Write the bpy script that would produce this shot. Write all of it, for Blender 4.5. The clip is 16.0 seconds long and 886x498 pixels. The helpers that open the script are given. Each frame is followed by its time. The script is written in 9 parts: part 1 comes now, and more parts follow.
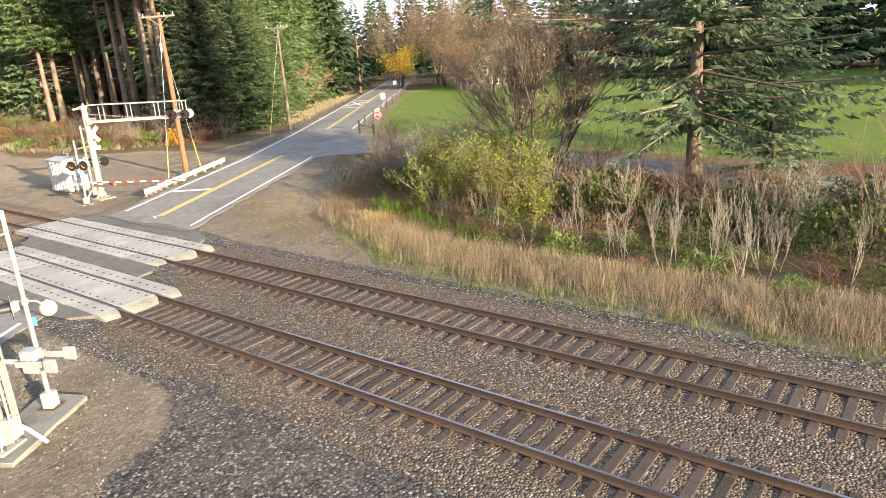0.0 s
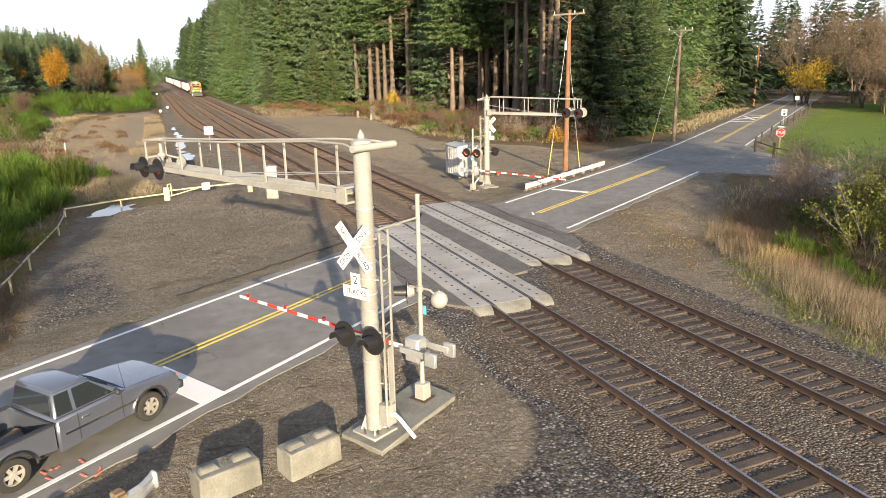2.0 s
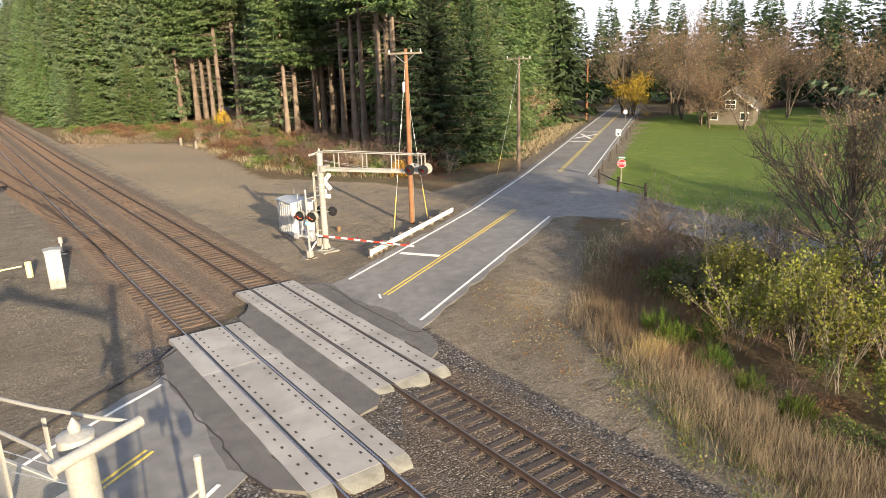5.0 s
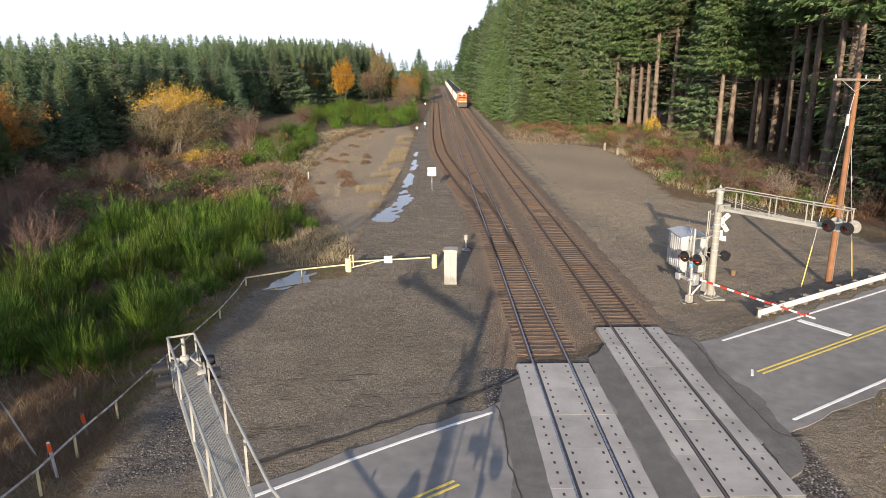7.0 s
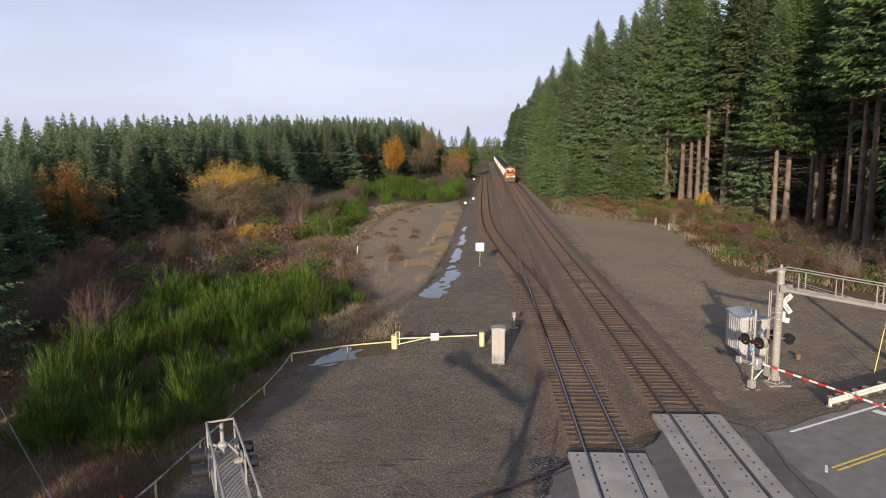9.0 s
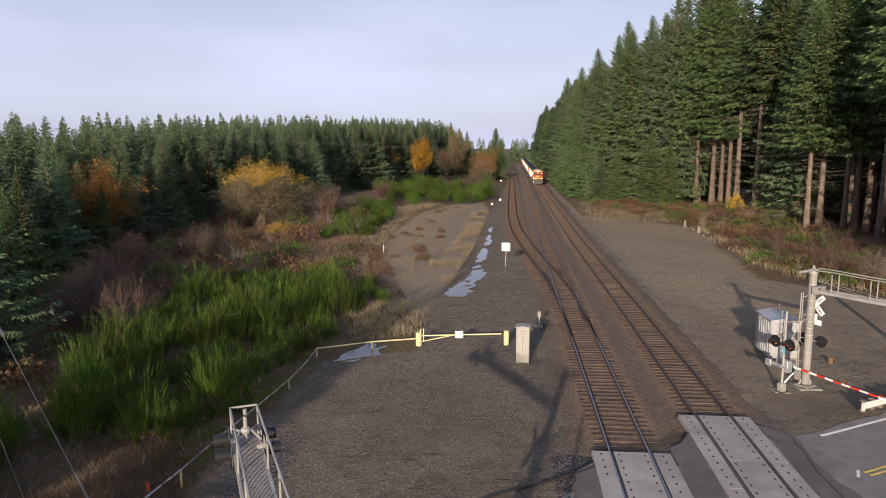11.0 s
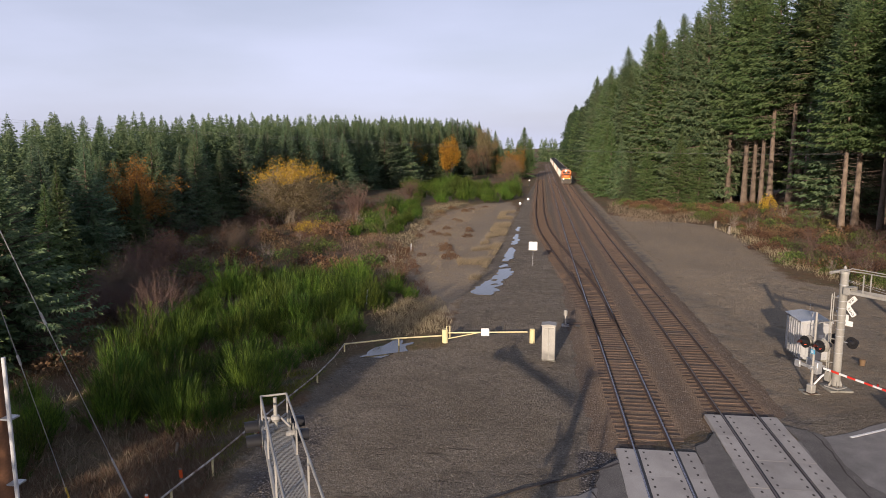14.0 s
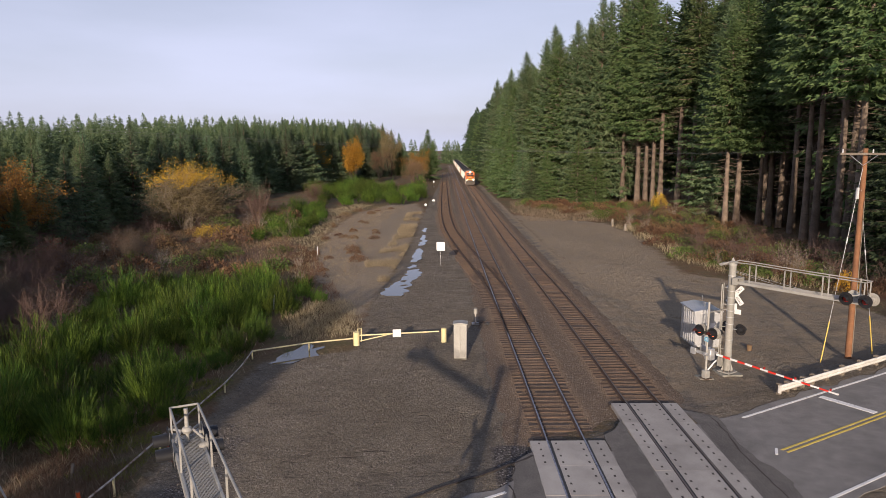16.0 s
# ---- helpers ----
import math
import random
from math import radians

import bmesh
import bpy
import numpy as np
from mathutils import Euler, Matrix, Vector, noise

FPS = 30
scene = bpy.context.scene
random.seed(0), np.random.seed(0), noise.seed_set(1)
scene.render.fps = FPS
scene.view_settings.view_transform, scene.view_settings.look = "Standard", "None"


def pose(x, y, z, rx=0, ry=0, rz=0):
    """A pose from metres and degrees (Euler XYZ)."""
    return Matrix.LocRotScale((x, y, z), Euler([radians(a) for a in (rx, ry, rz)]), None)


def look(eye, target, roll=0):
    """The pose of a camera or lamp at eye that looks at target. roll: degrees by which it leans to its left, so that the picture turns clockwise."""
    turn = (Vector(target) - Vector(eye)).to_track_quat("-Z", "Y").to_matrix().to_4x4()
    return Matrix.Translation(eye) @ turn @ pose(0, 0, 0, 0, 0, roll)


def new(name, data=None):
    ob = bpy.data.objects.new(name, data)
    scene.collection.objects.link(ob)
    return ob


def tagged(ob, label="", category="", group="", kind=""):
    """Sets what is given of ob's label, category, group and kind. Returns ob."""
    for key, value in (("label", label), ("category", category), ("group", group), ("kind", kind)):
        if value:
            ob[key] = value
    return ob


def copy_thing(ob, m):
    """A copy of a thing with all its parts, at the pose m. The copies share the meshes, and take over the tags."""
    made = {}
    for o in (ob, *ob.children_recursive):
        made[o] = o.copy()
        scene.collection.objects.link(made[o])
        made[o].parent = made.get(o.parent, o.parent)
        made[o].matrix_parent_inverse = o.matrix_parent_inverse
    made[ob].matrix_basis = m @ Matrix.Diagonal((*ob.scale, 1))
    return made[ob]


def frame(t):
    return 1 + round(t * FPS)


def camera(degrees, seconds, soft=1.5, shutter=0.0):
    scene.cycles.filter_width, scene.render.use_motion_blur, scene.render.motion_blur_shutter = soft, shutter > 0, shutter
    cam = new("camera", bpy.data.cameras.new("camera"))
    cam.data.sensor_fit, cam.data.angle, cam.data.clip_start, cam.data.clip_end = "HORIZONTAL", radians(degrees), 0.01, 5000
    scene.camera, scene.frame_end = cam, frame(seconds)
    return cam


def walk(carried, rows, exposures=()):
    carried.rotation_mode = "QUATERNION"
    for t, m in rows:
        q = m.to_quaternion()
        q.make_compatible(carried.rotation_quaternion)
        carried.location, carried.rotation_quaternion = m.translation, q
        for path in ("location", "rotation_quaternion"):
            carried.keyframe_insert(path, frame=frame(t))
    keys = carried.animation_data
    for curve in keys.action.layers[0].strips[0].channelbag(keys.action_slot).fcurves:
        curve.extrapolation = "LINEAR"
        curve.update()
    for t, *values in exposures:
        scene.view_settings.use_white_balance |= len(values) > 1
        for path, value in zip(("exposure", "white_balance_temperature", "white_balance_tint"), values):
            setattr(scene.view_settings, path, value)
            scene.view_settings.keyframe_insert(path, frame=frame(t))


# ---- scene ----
cam = camera(66.0, 16.0, 0.8)
PATH = [
    (0, (-11.246, -35.763, 8.052), (-9.738, -34.583, 7.474), -4.0),
    (0.5, (-11.238, -35.186, 7.936), (-10.199, -33.562, 7.403), -1.6),
    (1, (-11.151, -34.62, 7.852), (-10.285, -32.896, 7.325), -1.3),
    (1.5, (-10.985, -33.692, 7.803), (-10.175, -31.939, 7.283), -1.4),
    (2, (-10.629, -32.517, 7.856), (-9.883, -30.735, 7.335), -1.1),
    (2.5, (-10.249, -31.044, 7.945), (-9.487, -29.271, 7.419), -0.8),
    (3, (-10.035, -29.62, 8.25), (-8.916, -28.048, 7.725), -0.7),
    (3.2, (-9.826, -29.245, 8.334), (-8.503, -27.839, 7.81), -1.3),
    (5.3, (-6.811, -27.255, 10.784), (-5.813, -25.604, 10.255), -1.8),
    (5.5, (-6.393, -27.058, 10.892), (-5.602, -25.296, 10.371), -1.6),
    (6, (-5.362, -26.577, 11.304), (-5.057, -24.669, 10.791), -0.8),
    (6.5, (-4.762, -26.313, 11.646), (-4.669, -24.382, 11.135), -0.5),
    (7, (-4.721, -26.072, 11.874), (-4.704, -24.139, 11.361), -0.3),
    (7.5, (-4.868, -25.92, 11.995), (-4.91, -23.98, 11.508), -0.2),
    (8, (-4.98, -25.786, 12.031), (-5.063, -23.82, 11.67), -0.5),
    (8.5, (-4.828, -25.676, 12.025), (-4.934, -23.705, 11.706), -0.7),
    (9, (-4.721, -25.523, 12.004), (-4.843, -23.55, 11.701), -0.6),
    (11.5, (-4.652, -25.538, 11.702), (-4.868, -23.572, 11.406), -0.3),
    (12, (-4.649, -25.589, 11.722), (-4.878, -23.625, 11.426), -0.4),
    (12.5, (-4.642, -25.748, 11.748), (-4.884, -23.785, 11.45), -0.4),
    (13, (-4.606, -25.872, 11.731), (-4.863, -23.911, 11.433), -0.3),
    (13.5, (-4.605, -25.895, 11.714), (-4.869, -23.935, 11.417), -0.3),
    (14, (-4.559, -25.865, 11.667), (-4.839, -23.907, 11.37), -0.2),
    (14.5, (-4.577, -25.94, 11.68), (-4.867, -23.983, 11.383), -0.4),
    (15, (-4.665, -25.949, 11.646), (-4.795, -23.975, 11.351), -0.4),
    (15.5, (-4.799, -25.87, 11.579), (-4.803, -23.891, 11.287), -0.3),
    (16, (-4.837, -25.82, 11.579), (-4.841, -23.842, 11.287), -0.3),
]
walk(cam, [(t, look(eye, target, roll)) for t, eye, target, roll in PATH], [(0, 1.85, 7200, 9), (1.5, 1.48, 7200, 9), (3.0, 0.95, 7300, 10), (5.5, 1.4, 7300, 10), (6.1, 0.95, 7000, 11), (7.5, 0.92, 6600, 12), (9, 0.35, 6600, 16), (16, 0.22, 6650, 19)])

# ---- world, sun, exposure ----
SUN_EL, SUN_AZ = 12.6, 189.8
world = bpy.data.worlds.new("sky")
scene.world = world
world.use_nodes = True
wn, wl = world.node_tree.nodes, world.node_tree.links
wn.clear()
w_out = wn.new("ShaderNodeOutputWorld")
w_bg = wn.new("ShaderNodeBackground")
w_sky = wn.new("ShaderNodeTexSky")
w_sky.sky_type = "NISHITA"
w_sky.sun_disc = False
w_sky.sun_elevation, w_sky.sun_rotation = radians(SUN_EL), radians(SUN_AZ)
w_sky.air_density, w_sky.dust_density, w_sky.ozone_density = 1.0, 2.0, 1.0
w_mix = wn.new("ShaderNodeMix")
w_mix.data_type = "RGBA"
w_tc = wn.new("ShaderNodeTexCoord")
w_map = wn.new("ShaderNodeMapping")
w_map.inputs["Scale"].default_value = (1.2, 1.2, 5.0)
w_noise = wn.new("ShaderNodeTexNoise")
w_noise.inputs["Scale"].default_value, w_noise.inputs["Detail"].default_value = 1.6, 5.0
w_ramp = wn.new("ShaderNodeMapRange")
w_ramp.inputs["From Min"].default_value, w_ramp.inputs["From Max"].default_value = 0.3, 0.7
w_ramp.inputs["To Min"].default_value, w_ramp.inputs["To Max"].default_value = 0.55, 0.85
w_sep = wn.new("ShaderNodeSeparateXYZ")
w_el = wn.new("ShaderNodeMapRange")
for _k, _v in (("From Min", 0.02), ("From Max", 0.85), ("To Min", 0.0), ("To Max", 1.0)):
    w_el.inputs[_k].default_value = _v
w_haze = wn.new("ShaderNodeMix")
w_haze.data_type = "RGBA"
w_haze.inputs[6].default_value = (9.0, 10.1, 12.9, 1.0)
w_haze.inputs[7].default_value = (2.5, 3.4, 5.5, 1.0)
wl.new(w_tc.outputs["Generated"], w_sep.inputs[0])
wl.new(w_sep.outputs["Z"], w_el.inputs["Value"])
wl.new(w_el.outputs[0], w_haze.inputs[0])
wl.new(w_haze.outputs[2], w_mix.inputs[7])
wl.new(w_tc.outputs["Generated"], w_map.inputs["Vector"])
wl.new(w_map.outputs[0], w_noise.inputs["Vector"])
wl.new(w_noise.outputs[0], w_ramp.inputs["Value"])
wl.new(w_ramp.outputs[0], w_mix.inputs[0])
wl.new(w_sky.outputs[0], w_mix.inputs[6])
wl.new(w_mix.outputs[2], w_bg.inputs["Color"])
wl.new(w_bg.outputs[0], w_out.inputs["Surface"])
w_bg.inputs["Strength"].default_value = 0.075

sun = new("sun", bpy.data.lights.new("sun", "SUN"))
sun.data.energy, sun.data.angle, sun.data.color = 5.0, radians(0.6), (1.0, 0.87, 0.67)
_a, _e = radians(SUN_AZ), radians(SUN_EL)
sun.matrix_world = look((math.sin(_a) * math.cos(_e) * 50, math.cos(_a) * math.cos(_e) * 50, math.sin(_e) * 50), (0, 0, 0))


# ---- materials ----
def link(nt, a, b):
    nt.links.new(a, b)


def base_mat(name):
    m = bpy.data.materials.new(name)
    m.use_nodes = True
    nt = m.node_tree
    bsdf = nt.nodes["Principled BSDF"]
    return m, nt, bsdf


def noise_node(nt, vec, scale, detail=4.0, rough=0.55):
    n = nt.nodes.new("ShaderNodeTexNoise")
    n.inputs["Scale"].default_value, n.inputs["Detail"].default_value, n.inputs["Roughness"].default_value = scale, detail, rough
    link(nt, vec, n.inputs["Vector"])
    return n.outputs[0]


def remap(nt, value, a, b, c=0.0, d=1.0):
    n = nt.nodes.new("ShaderNodeMapRange")
    for key, v in zip(("From Min", "From Max", "To Min", "To Max"), (a, b, c, d)):
        n.inputs[key].default_value = v
    link(nt, value, n.inputs["Value"])
    return n.outputs[0]


def mixc(nt, fac, a, b, kind="MIX"):
    n = nt.nodes.new("ShaderNodeMix")
    n.data_type, n.blend_type = "RGBA", kind
    for sock, v in ((n.inputs[0], fac), (n.inputs[6], a), (n.inputs[7], b)):
        if isinstance(v, (int, float)):
            sock.default_value = v
        elif isinstance(v, tuple):
            sock.default_value = (*v[:3], 1.0)
        else:
            link(nt, v, sock)
    return n.outputs[2]


def arith(nt, op, a, b):
    n = nt.nodes.new("ShaderNodeMath")
    n.operation = op
    for sock, v in ((n.inputs[0], a), (n.inputs[1], b)):
        if isinstance(v, (int, float)):
            sock.default_value = v
        else:
            link(nt, v, sock)
    return n.outputs[0]


def add_bump(nt, bsdf, height, strength, dist=0.01):
    b = nt.nodes.new("ShaderNodeBump")
    b.inputs["Strength"].default_value, b.inputs["Distance"].default_value = strength, dist
    link(nt, height, b.inputs["Height"])
    link(nt, b.outputs[0], bsdf.inputs["Normal"])


def position(nt):
    return nt.nodes.new("ShaderNodeNewGeometry").outputs["Position"]


def surface(name, col, col2=None, rough=0.6, metal=0.0, big=0.6, fine=30.0, wear=0.5, bump=0.25, dist=0.004, vary=0.1, spec=0.4, coat=0.0):
    """A painted, cast or sawn surface: two scales of variation, grain relief, and a small shift from object to object."""
    m, nt, bsdf = base_mat(name)
    col2 = col2 or tuple(c * 0.72 for c in col)
    p = position(nt)
    patch = remap(nt, noise_node(nt, p, big, 5.0), 0.38, 0.68)
    grain = remap(nt, noise_node(nt, p, fine, 3.0), 0.3, 0.7)
    c = mixc(nt, arith(nt, "MULTIPLY", patch, wear), col, col2)
    c = mixc(nt, arith(nt, "MULTIPLY", grain, 0.35 * wear + 0.05), c, tuple(x * 0.6 for x in col2))
    info = nt.nodes.new("ShaderNodeObjectInfo")
    v = remap(nt, info.outputs["Random"], 0, 1, 1 - vary, 1 + vary)
    hsv = nt.nodes.new("ShaderNodeHueSaturation")
    link(nt, c, hsv.inputs["Color"])
    link(nt, v, hsv.inputs["Value"])
    link(nt, hsv.outputs[0], bsdf.inputs["Base Color"])
    link(nt, remap(nt, grain, 0, 1, max(0.02, rough - 0.08), min(1, rough + 0.1)), bsdf.inputs["Roughness"])
    bsdf.inputs["Metallic"].default_value = metal
    bsdf.inputs["Specular IOR Level"].default_value = spec
    bsdf.inputs["Coat Weight"].default_value = coat
    if bump:
        add_bump(nt, bsdf, grain, bump, dist)
    return m


def foliage(name, dark, light, tip=None, trans=0.25, vary=0.25, rough=0.6):
    """Leaves or needles: tone by clump and by plant, some light passing through."""
    m, nt, bsdf = base_mat(name)
    geo = nt.nodes.new("ShaderNodeNewGeometry")
    info = nt.nodes.new("ShaderNodeObjectInfo")
    c = mixc(nt, geo.outputs["Random Per Island"], dark, light)
    if tip:
        c = mixc(nt, remap(nt, noise_node(nt, geo.outputs["Position"], 0.5, 3.0), 0.45, 0.7), c, tip)
    hsv = nt.nodes.new("ShaderNodeHueSaturation")
    link(nt, c, hsv.inputs["Color"])
    link(nt, remap(nt, info.outputs["Random"], 0, 1, 1 - vary, 1 + vary), hsv.inputs["Value"])
    link(nt, remap(nt, info.outputs["Random"], 0, 1, 0.485, 0.515), hsv.inputs["Hue"])
    link(nt, hsv.outputs[0], bsdf.inputs["Base Color"])
    bsdf.inputs["Roughness"].default_value = rough
    bsdf.inputs["Specular IOR Level"].default_value = 0.25
    tr = nt.nodes.new("ShaderNodeBsdfTranslucent")
    link(nt, hsv.outputs[0], tr.inputs["Color"])
    mx = nt.nodes.new("ShaderNodeMixShader")
    mx.inputs[0].default_value = trans
    link(nt, bsdf.outputs[0], mx.inputs[1])
    link(nt, tr.outputs[0], mx.inputs[2])
    link(nt, mx.outputs[0], nt.nodes["Material Output"].inputs["Surface"])
    return m


def glass_mat(name, tint=(0.02, 0.025, 0.03), rough=0.05):
    m, nt, bsdf = base_mat(name)
    bsdf.inputs["Base Color"].default_value = (*tint, 1)
    bsdf.inputs["Roughness"].default_value = rough
    bsdf.inputs["Specular IOR Level"].default_value = 0.8
    bsdf.inputs["Coat Weight"].default_value = 0.5
    return m


def glow(name, col, strength):
    m, nt, bsdf = base_mat(name)
    bsdf.inputs["Base Color"].default_value = (*col, 1)
    bsdf.inputs["Emission Color"].default_value = (*col, 1)
    bsdf.inputs["Emission Strength"].default_value = strength
    return m


def stones(nt, p, scale, lo, mid, hi):
    """Broken stone: one tone for each stone, shade painted in the gaps, and the relief of the stones."""
    vo = nt.nodes.new("ShaderNodeTexVoronoi")
    vo.inputs["Scale"].default_value = scale
    link(nt, p, vo.inputs["Vector"])
    sep = nt.nodes.new("ShaderNodeSeparateColor")
    link(nt, vo.outputs["Color"], sep.inputs[0])
    c = mixc(nt, remap(nt, sep.outputs[0], 0.1, 0.6), lo, mid)
    c = mixc(nt, remap(nt, sep.outputs[1], 0.75, 1.0), c, hi)
    # shade in the gaps between stones, put into the colour
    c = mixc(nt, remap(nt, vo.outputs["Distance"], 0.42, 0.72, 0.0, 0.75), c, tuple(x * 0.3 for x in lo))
    rel = arith(nt, "SUBTRACT", remap(nt, sep.outputs[2], 0, 1, 0.4, 1.0), vo.outputs["Distance"])
    return c, rel


def ground_material():
    m, nt, bsdf = base_mat("ground_cover")
    p = position(nt)
    n_big = noise_node(nt, p, 0.12, 6.0, 0.6)
    n_mid = noise_node(nt, p, 0.7, 5.0, 0.6)
    n_fine = noise_node(nt, p, 6.0, 5.0, 0.7)
    n_grain = noise_node(nt, p, 28.0, 4.0, 0.75)
    n_lump = noise_node(nt, p, 2.0, 6.0, 0.68)
    # wild ground: dead grass, leaf litter, moss
    wild = mixc(nt, remap(nt, n_fine, 0.3, 0.7), (0.085, 0.058, 0.034), (0.19, 0.14, 0.075))
    wild = mixc(nt, remap(nt, n_mid, 0.52, 0.7), wild, (0.075, 0.085, 0.03))
    wild = mixc(nt, remap(nt, n_big, 0.5, 0.68), wild, (0.15, 0.075, 0.04))
    wild = mixc(nt, remap(nt, n_grain, 0.58, 0.8), wild, (0.3, 0.24, 0.14))
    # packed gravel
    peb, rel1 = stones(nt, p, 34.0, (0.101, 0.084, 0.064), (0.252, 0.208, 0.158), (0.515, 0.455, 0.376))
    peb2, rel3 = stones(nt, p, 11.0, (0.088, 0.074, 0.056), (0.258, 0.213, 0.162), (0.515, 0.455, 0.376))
    peb = mixc(nt, 0.45, peb, peb2)
    rel1 = arith(nt, "ADD", rel1, arith(nt, "MULTIPLY", rel3, 1.2))
    lot = mixc(nt, remap(nt, n_mid, 0.3, 0.7, 0.1, 0.5), peb, (0.290, 0.240, 0.180))
    lot = mixc(nt, remap(nt, n_big, 0.45, 0.62, 0.0, 0.5), lot, (0.144, 0.117, 0.085))
    lot = mixc(nt, remap(nt, n_fine, 0.55, 0.8, 0.0, 0.5), lot, (0.330, 0.286, 0.233))
    # shade of the low lumps, put into the colour as dark blotches
    lot = mixc(nt, remap(nt, n_lump, 0.53, 0.62, 0.0, 0.55), lot, (0.118, 0.097, 0.072))
    mp = nt.nodes.new("ShaderNodeMapping")
    mp.inputs["Rotation"].default_value = (0, 0, radians(35))
    mp.inputs["Scale"].default_value = (0.4, 1.1, 1.0)
    link(nt, p, mp.inputs["Vector"])
    rut = noise_node(nt, mp.outputs[0], 1.0, 4.0, 0.6)
    lot = mixc(nt, remap(nt, rut, 0.54, 0.64, 0.0, 0.4), lot, (0.139, 0.112, 0.081))
    lot = mixc(nt, remap(nt, rut, 0.3, 0.42, 0.3, 0.0), lot, (0.360, 0.312, 0.252))
    mq = nt.nodes.new("ShaderNodeMapping")
    mq.inputs["Rotation"].default_value = (0, 0, radians(-28))
    mq.inputs["Scale"].default_value = (0.45, 1.9, 1.0)
    link(nt, p, mq.inputs["Vector"])
    tread = remap(nt, noise_node(nt, mq.outputs[0], 1.5, 5.0, 0.62), 0.6, 0.68)
    # tread marks; their dark colour also holds the shade in the hollows
    lot = mixc(nt, arith(nt, "MULTIPLY", tread, 0.6), lot, (0.077, 0.063, 0.047))
    rel1 = arith(nt, "SUBTRACT", rel1, arith(nt, "MULTIPLY", tread, 3.0))
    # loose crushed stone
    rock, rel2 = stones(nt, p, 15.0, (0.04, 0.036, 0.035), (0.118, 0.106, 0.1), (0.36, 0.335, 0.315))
    rock = mixc(nt, remap(nt, n_mid, 0.4, 0.75, 0.0, 0.4), rock, (0.15, 0.125, 0.1))
    # mown field
    field = mixc(nt, remap(nt, n_fine, 0.3, 0.7), (0.082, 0.128, 0.02), (0.132, 0.185, 0.032))
    field = mixc(nt, remap(nt, n_mid, 0.5, 0.75, 0.0, 0.6), field, (0.2, 0.21, 0.06))
    # dry dirt with thin dead grass
    dirt = mixc(nt, remap(nt, n_fine, 0.35, 0.65), (0.215, 0.165, 0.112), (0.335, 0.265, 0.182))
    dirt = mixc(nt, remap(nt, n_mid, 0.45, 0.62, 0.0, 0.85), dirt, (0.265, 0.213, 0.155))
    dirt = mixc(nt, remap(nt, n_grain, 0.56, 0.72, 0.0, 0.7), dirt, (0.13, 0.09, 0.055))
    dirt = mixc(nt, remap(nt, n_grain, 0.42, 0.3, 0.0, 0.6), dirt, (0.44, 0.36, 0.24))
    col, rel = wild, n_grain

    def zone(key):
        at = nt.nodes.new("ShaderNodeAttribute")
        at.attribute_name = key
        w = arith(nt, "ADD", at.outputs["Fac"], arith(nt, "MULTIPLY", arith(nt, "SUBTRACT", n_mid, 0.5), 0.7))
        w = arith(nt, "ADD", w, arith(nt, "MULTIPLY", arith(nt, "SUBTRACT", n_fine, 0.5), 0.5))
        return remap(nt, w, 0.38, 0.62)
    for key, c, r in (("zone_dirt", dirt, n_grain), ("zone_field", field, n_grain), ("zone_lot", lot, rel1), ("zone_rock", rock, rel2)):
        w = zone(key)
        col = mixc(nt, w, col, c)
        f = nt.nodes.new("ShaderNodeMix")
        link(nt, w, f.inputs[0])
        link(nt, rel, f.inputs[2])
        link(nt, r, f.inputs[3])
        rel = f.outputs[0]
    link(nt, col, bsdf.inputs["Base Color"])
    bsdf.inputs["Roughness"].default_value = 0.92
    bsdf.inputs["Specular IOR Level"].default_value = 0.2
    add_bump(nt, bsdf, arith(nt, "ADD", arith(nt, "ADD", rel, n_fine), arith(nt, "MULTIPLY", n_lump, 7.0)), 0.9, 0.04)
    return m


def ballast_material():
    m, nt, bsdf = base_mat("crushed_stone")
    p = position(nt)
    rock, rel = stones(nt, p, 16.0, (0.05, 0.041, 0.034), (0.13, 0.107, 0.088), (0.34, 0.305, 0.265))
    at = nt.nodes.new("ShaderNodeAttribute")
    at.attribute_name = "rust"
    n = noise_node(nt, p, 0.8, 5.0)
    w = arith(nt, "MULTIPLY", at.outputs["Fac"], remap(nt, n, 0.2, 0.7, 0.5, 1.0))
    c = mixc(nt, w, rock, mixc(nt, 0.86, rock, (0.3, 0.203, 0.128)))
    c = mixc(nt, remap(nt, n, 0.55, 0.75, 0, 0.45), c, (0.12, 0.1, 0.085))
    link(nt, c, bsdf.inputs["Base Color"])
    bsdf.inputs["Roughness"].default_value = 0.9
    bsdf.inputs["Specular IOR Level"].default_value = 0.2
    add_bump(nt, bsdf, rel, 1.0, 0.05)
    return m


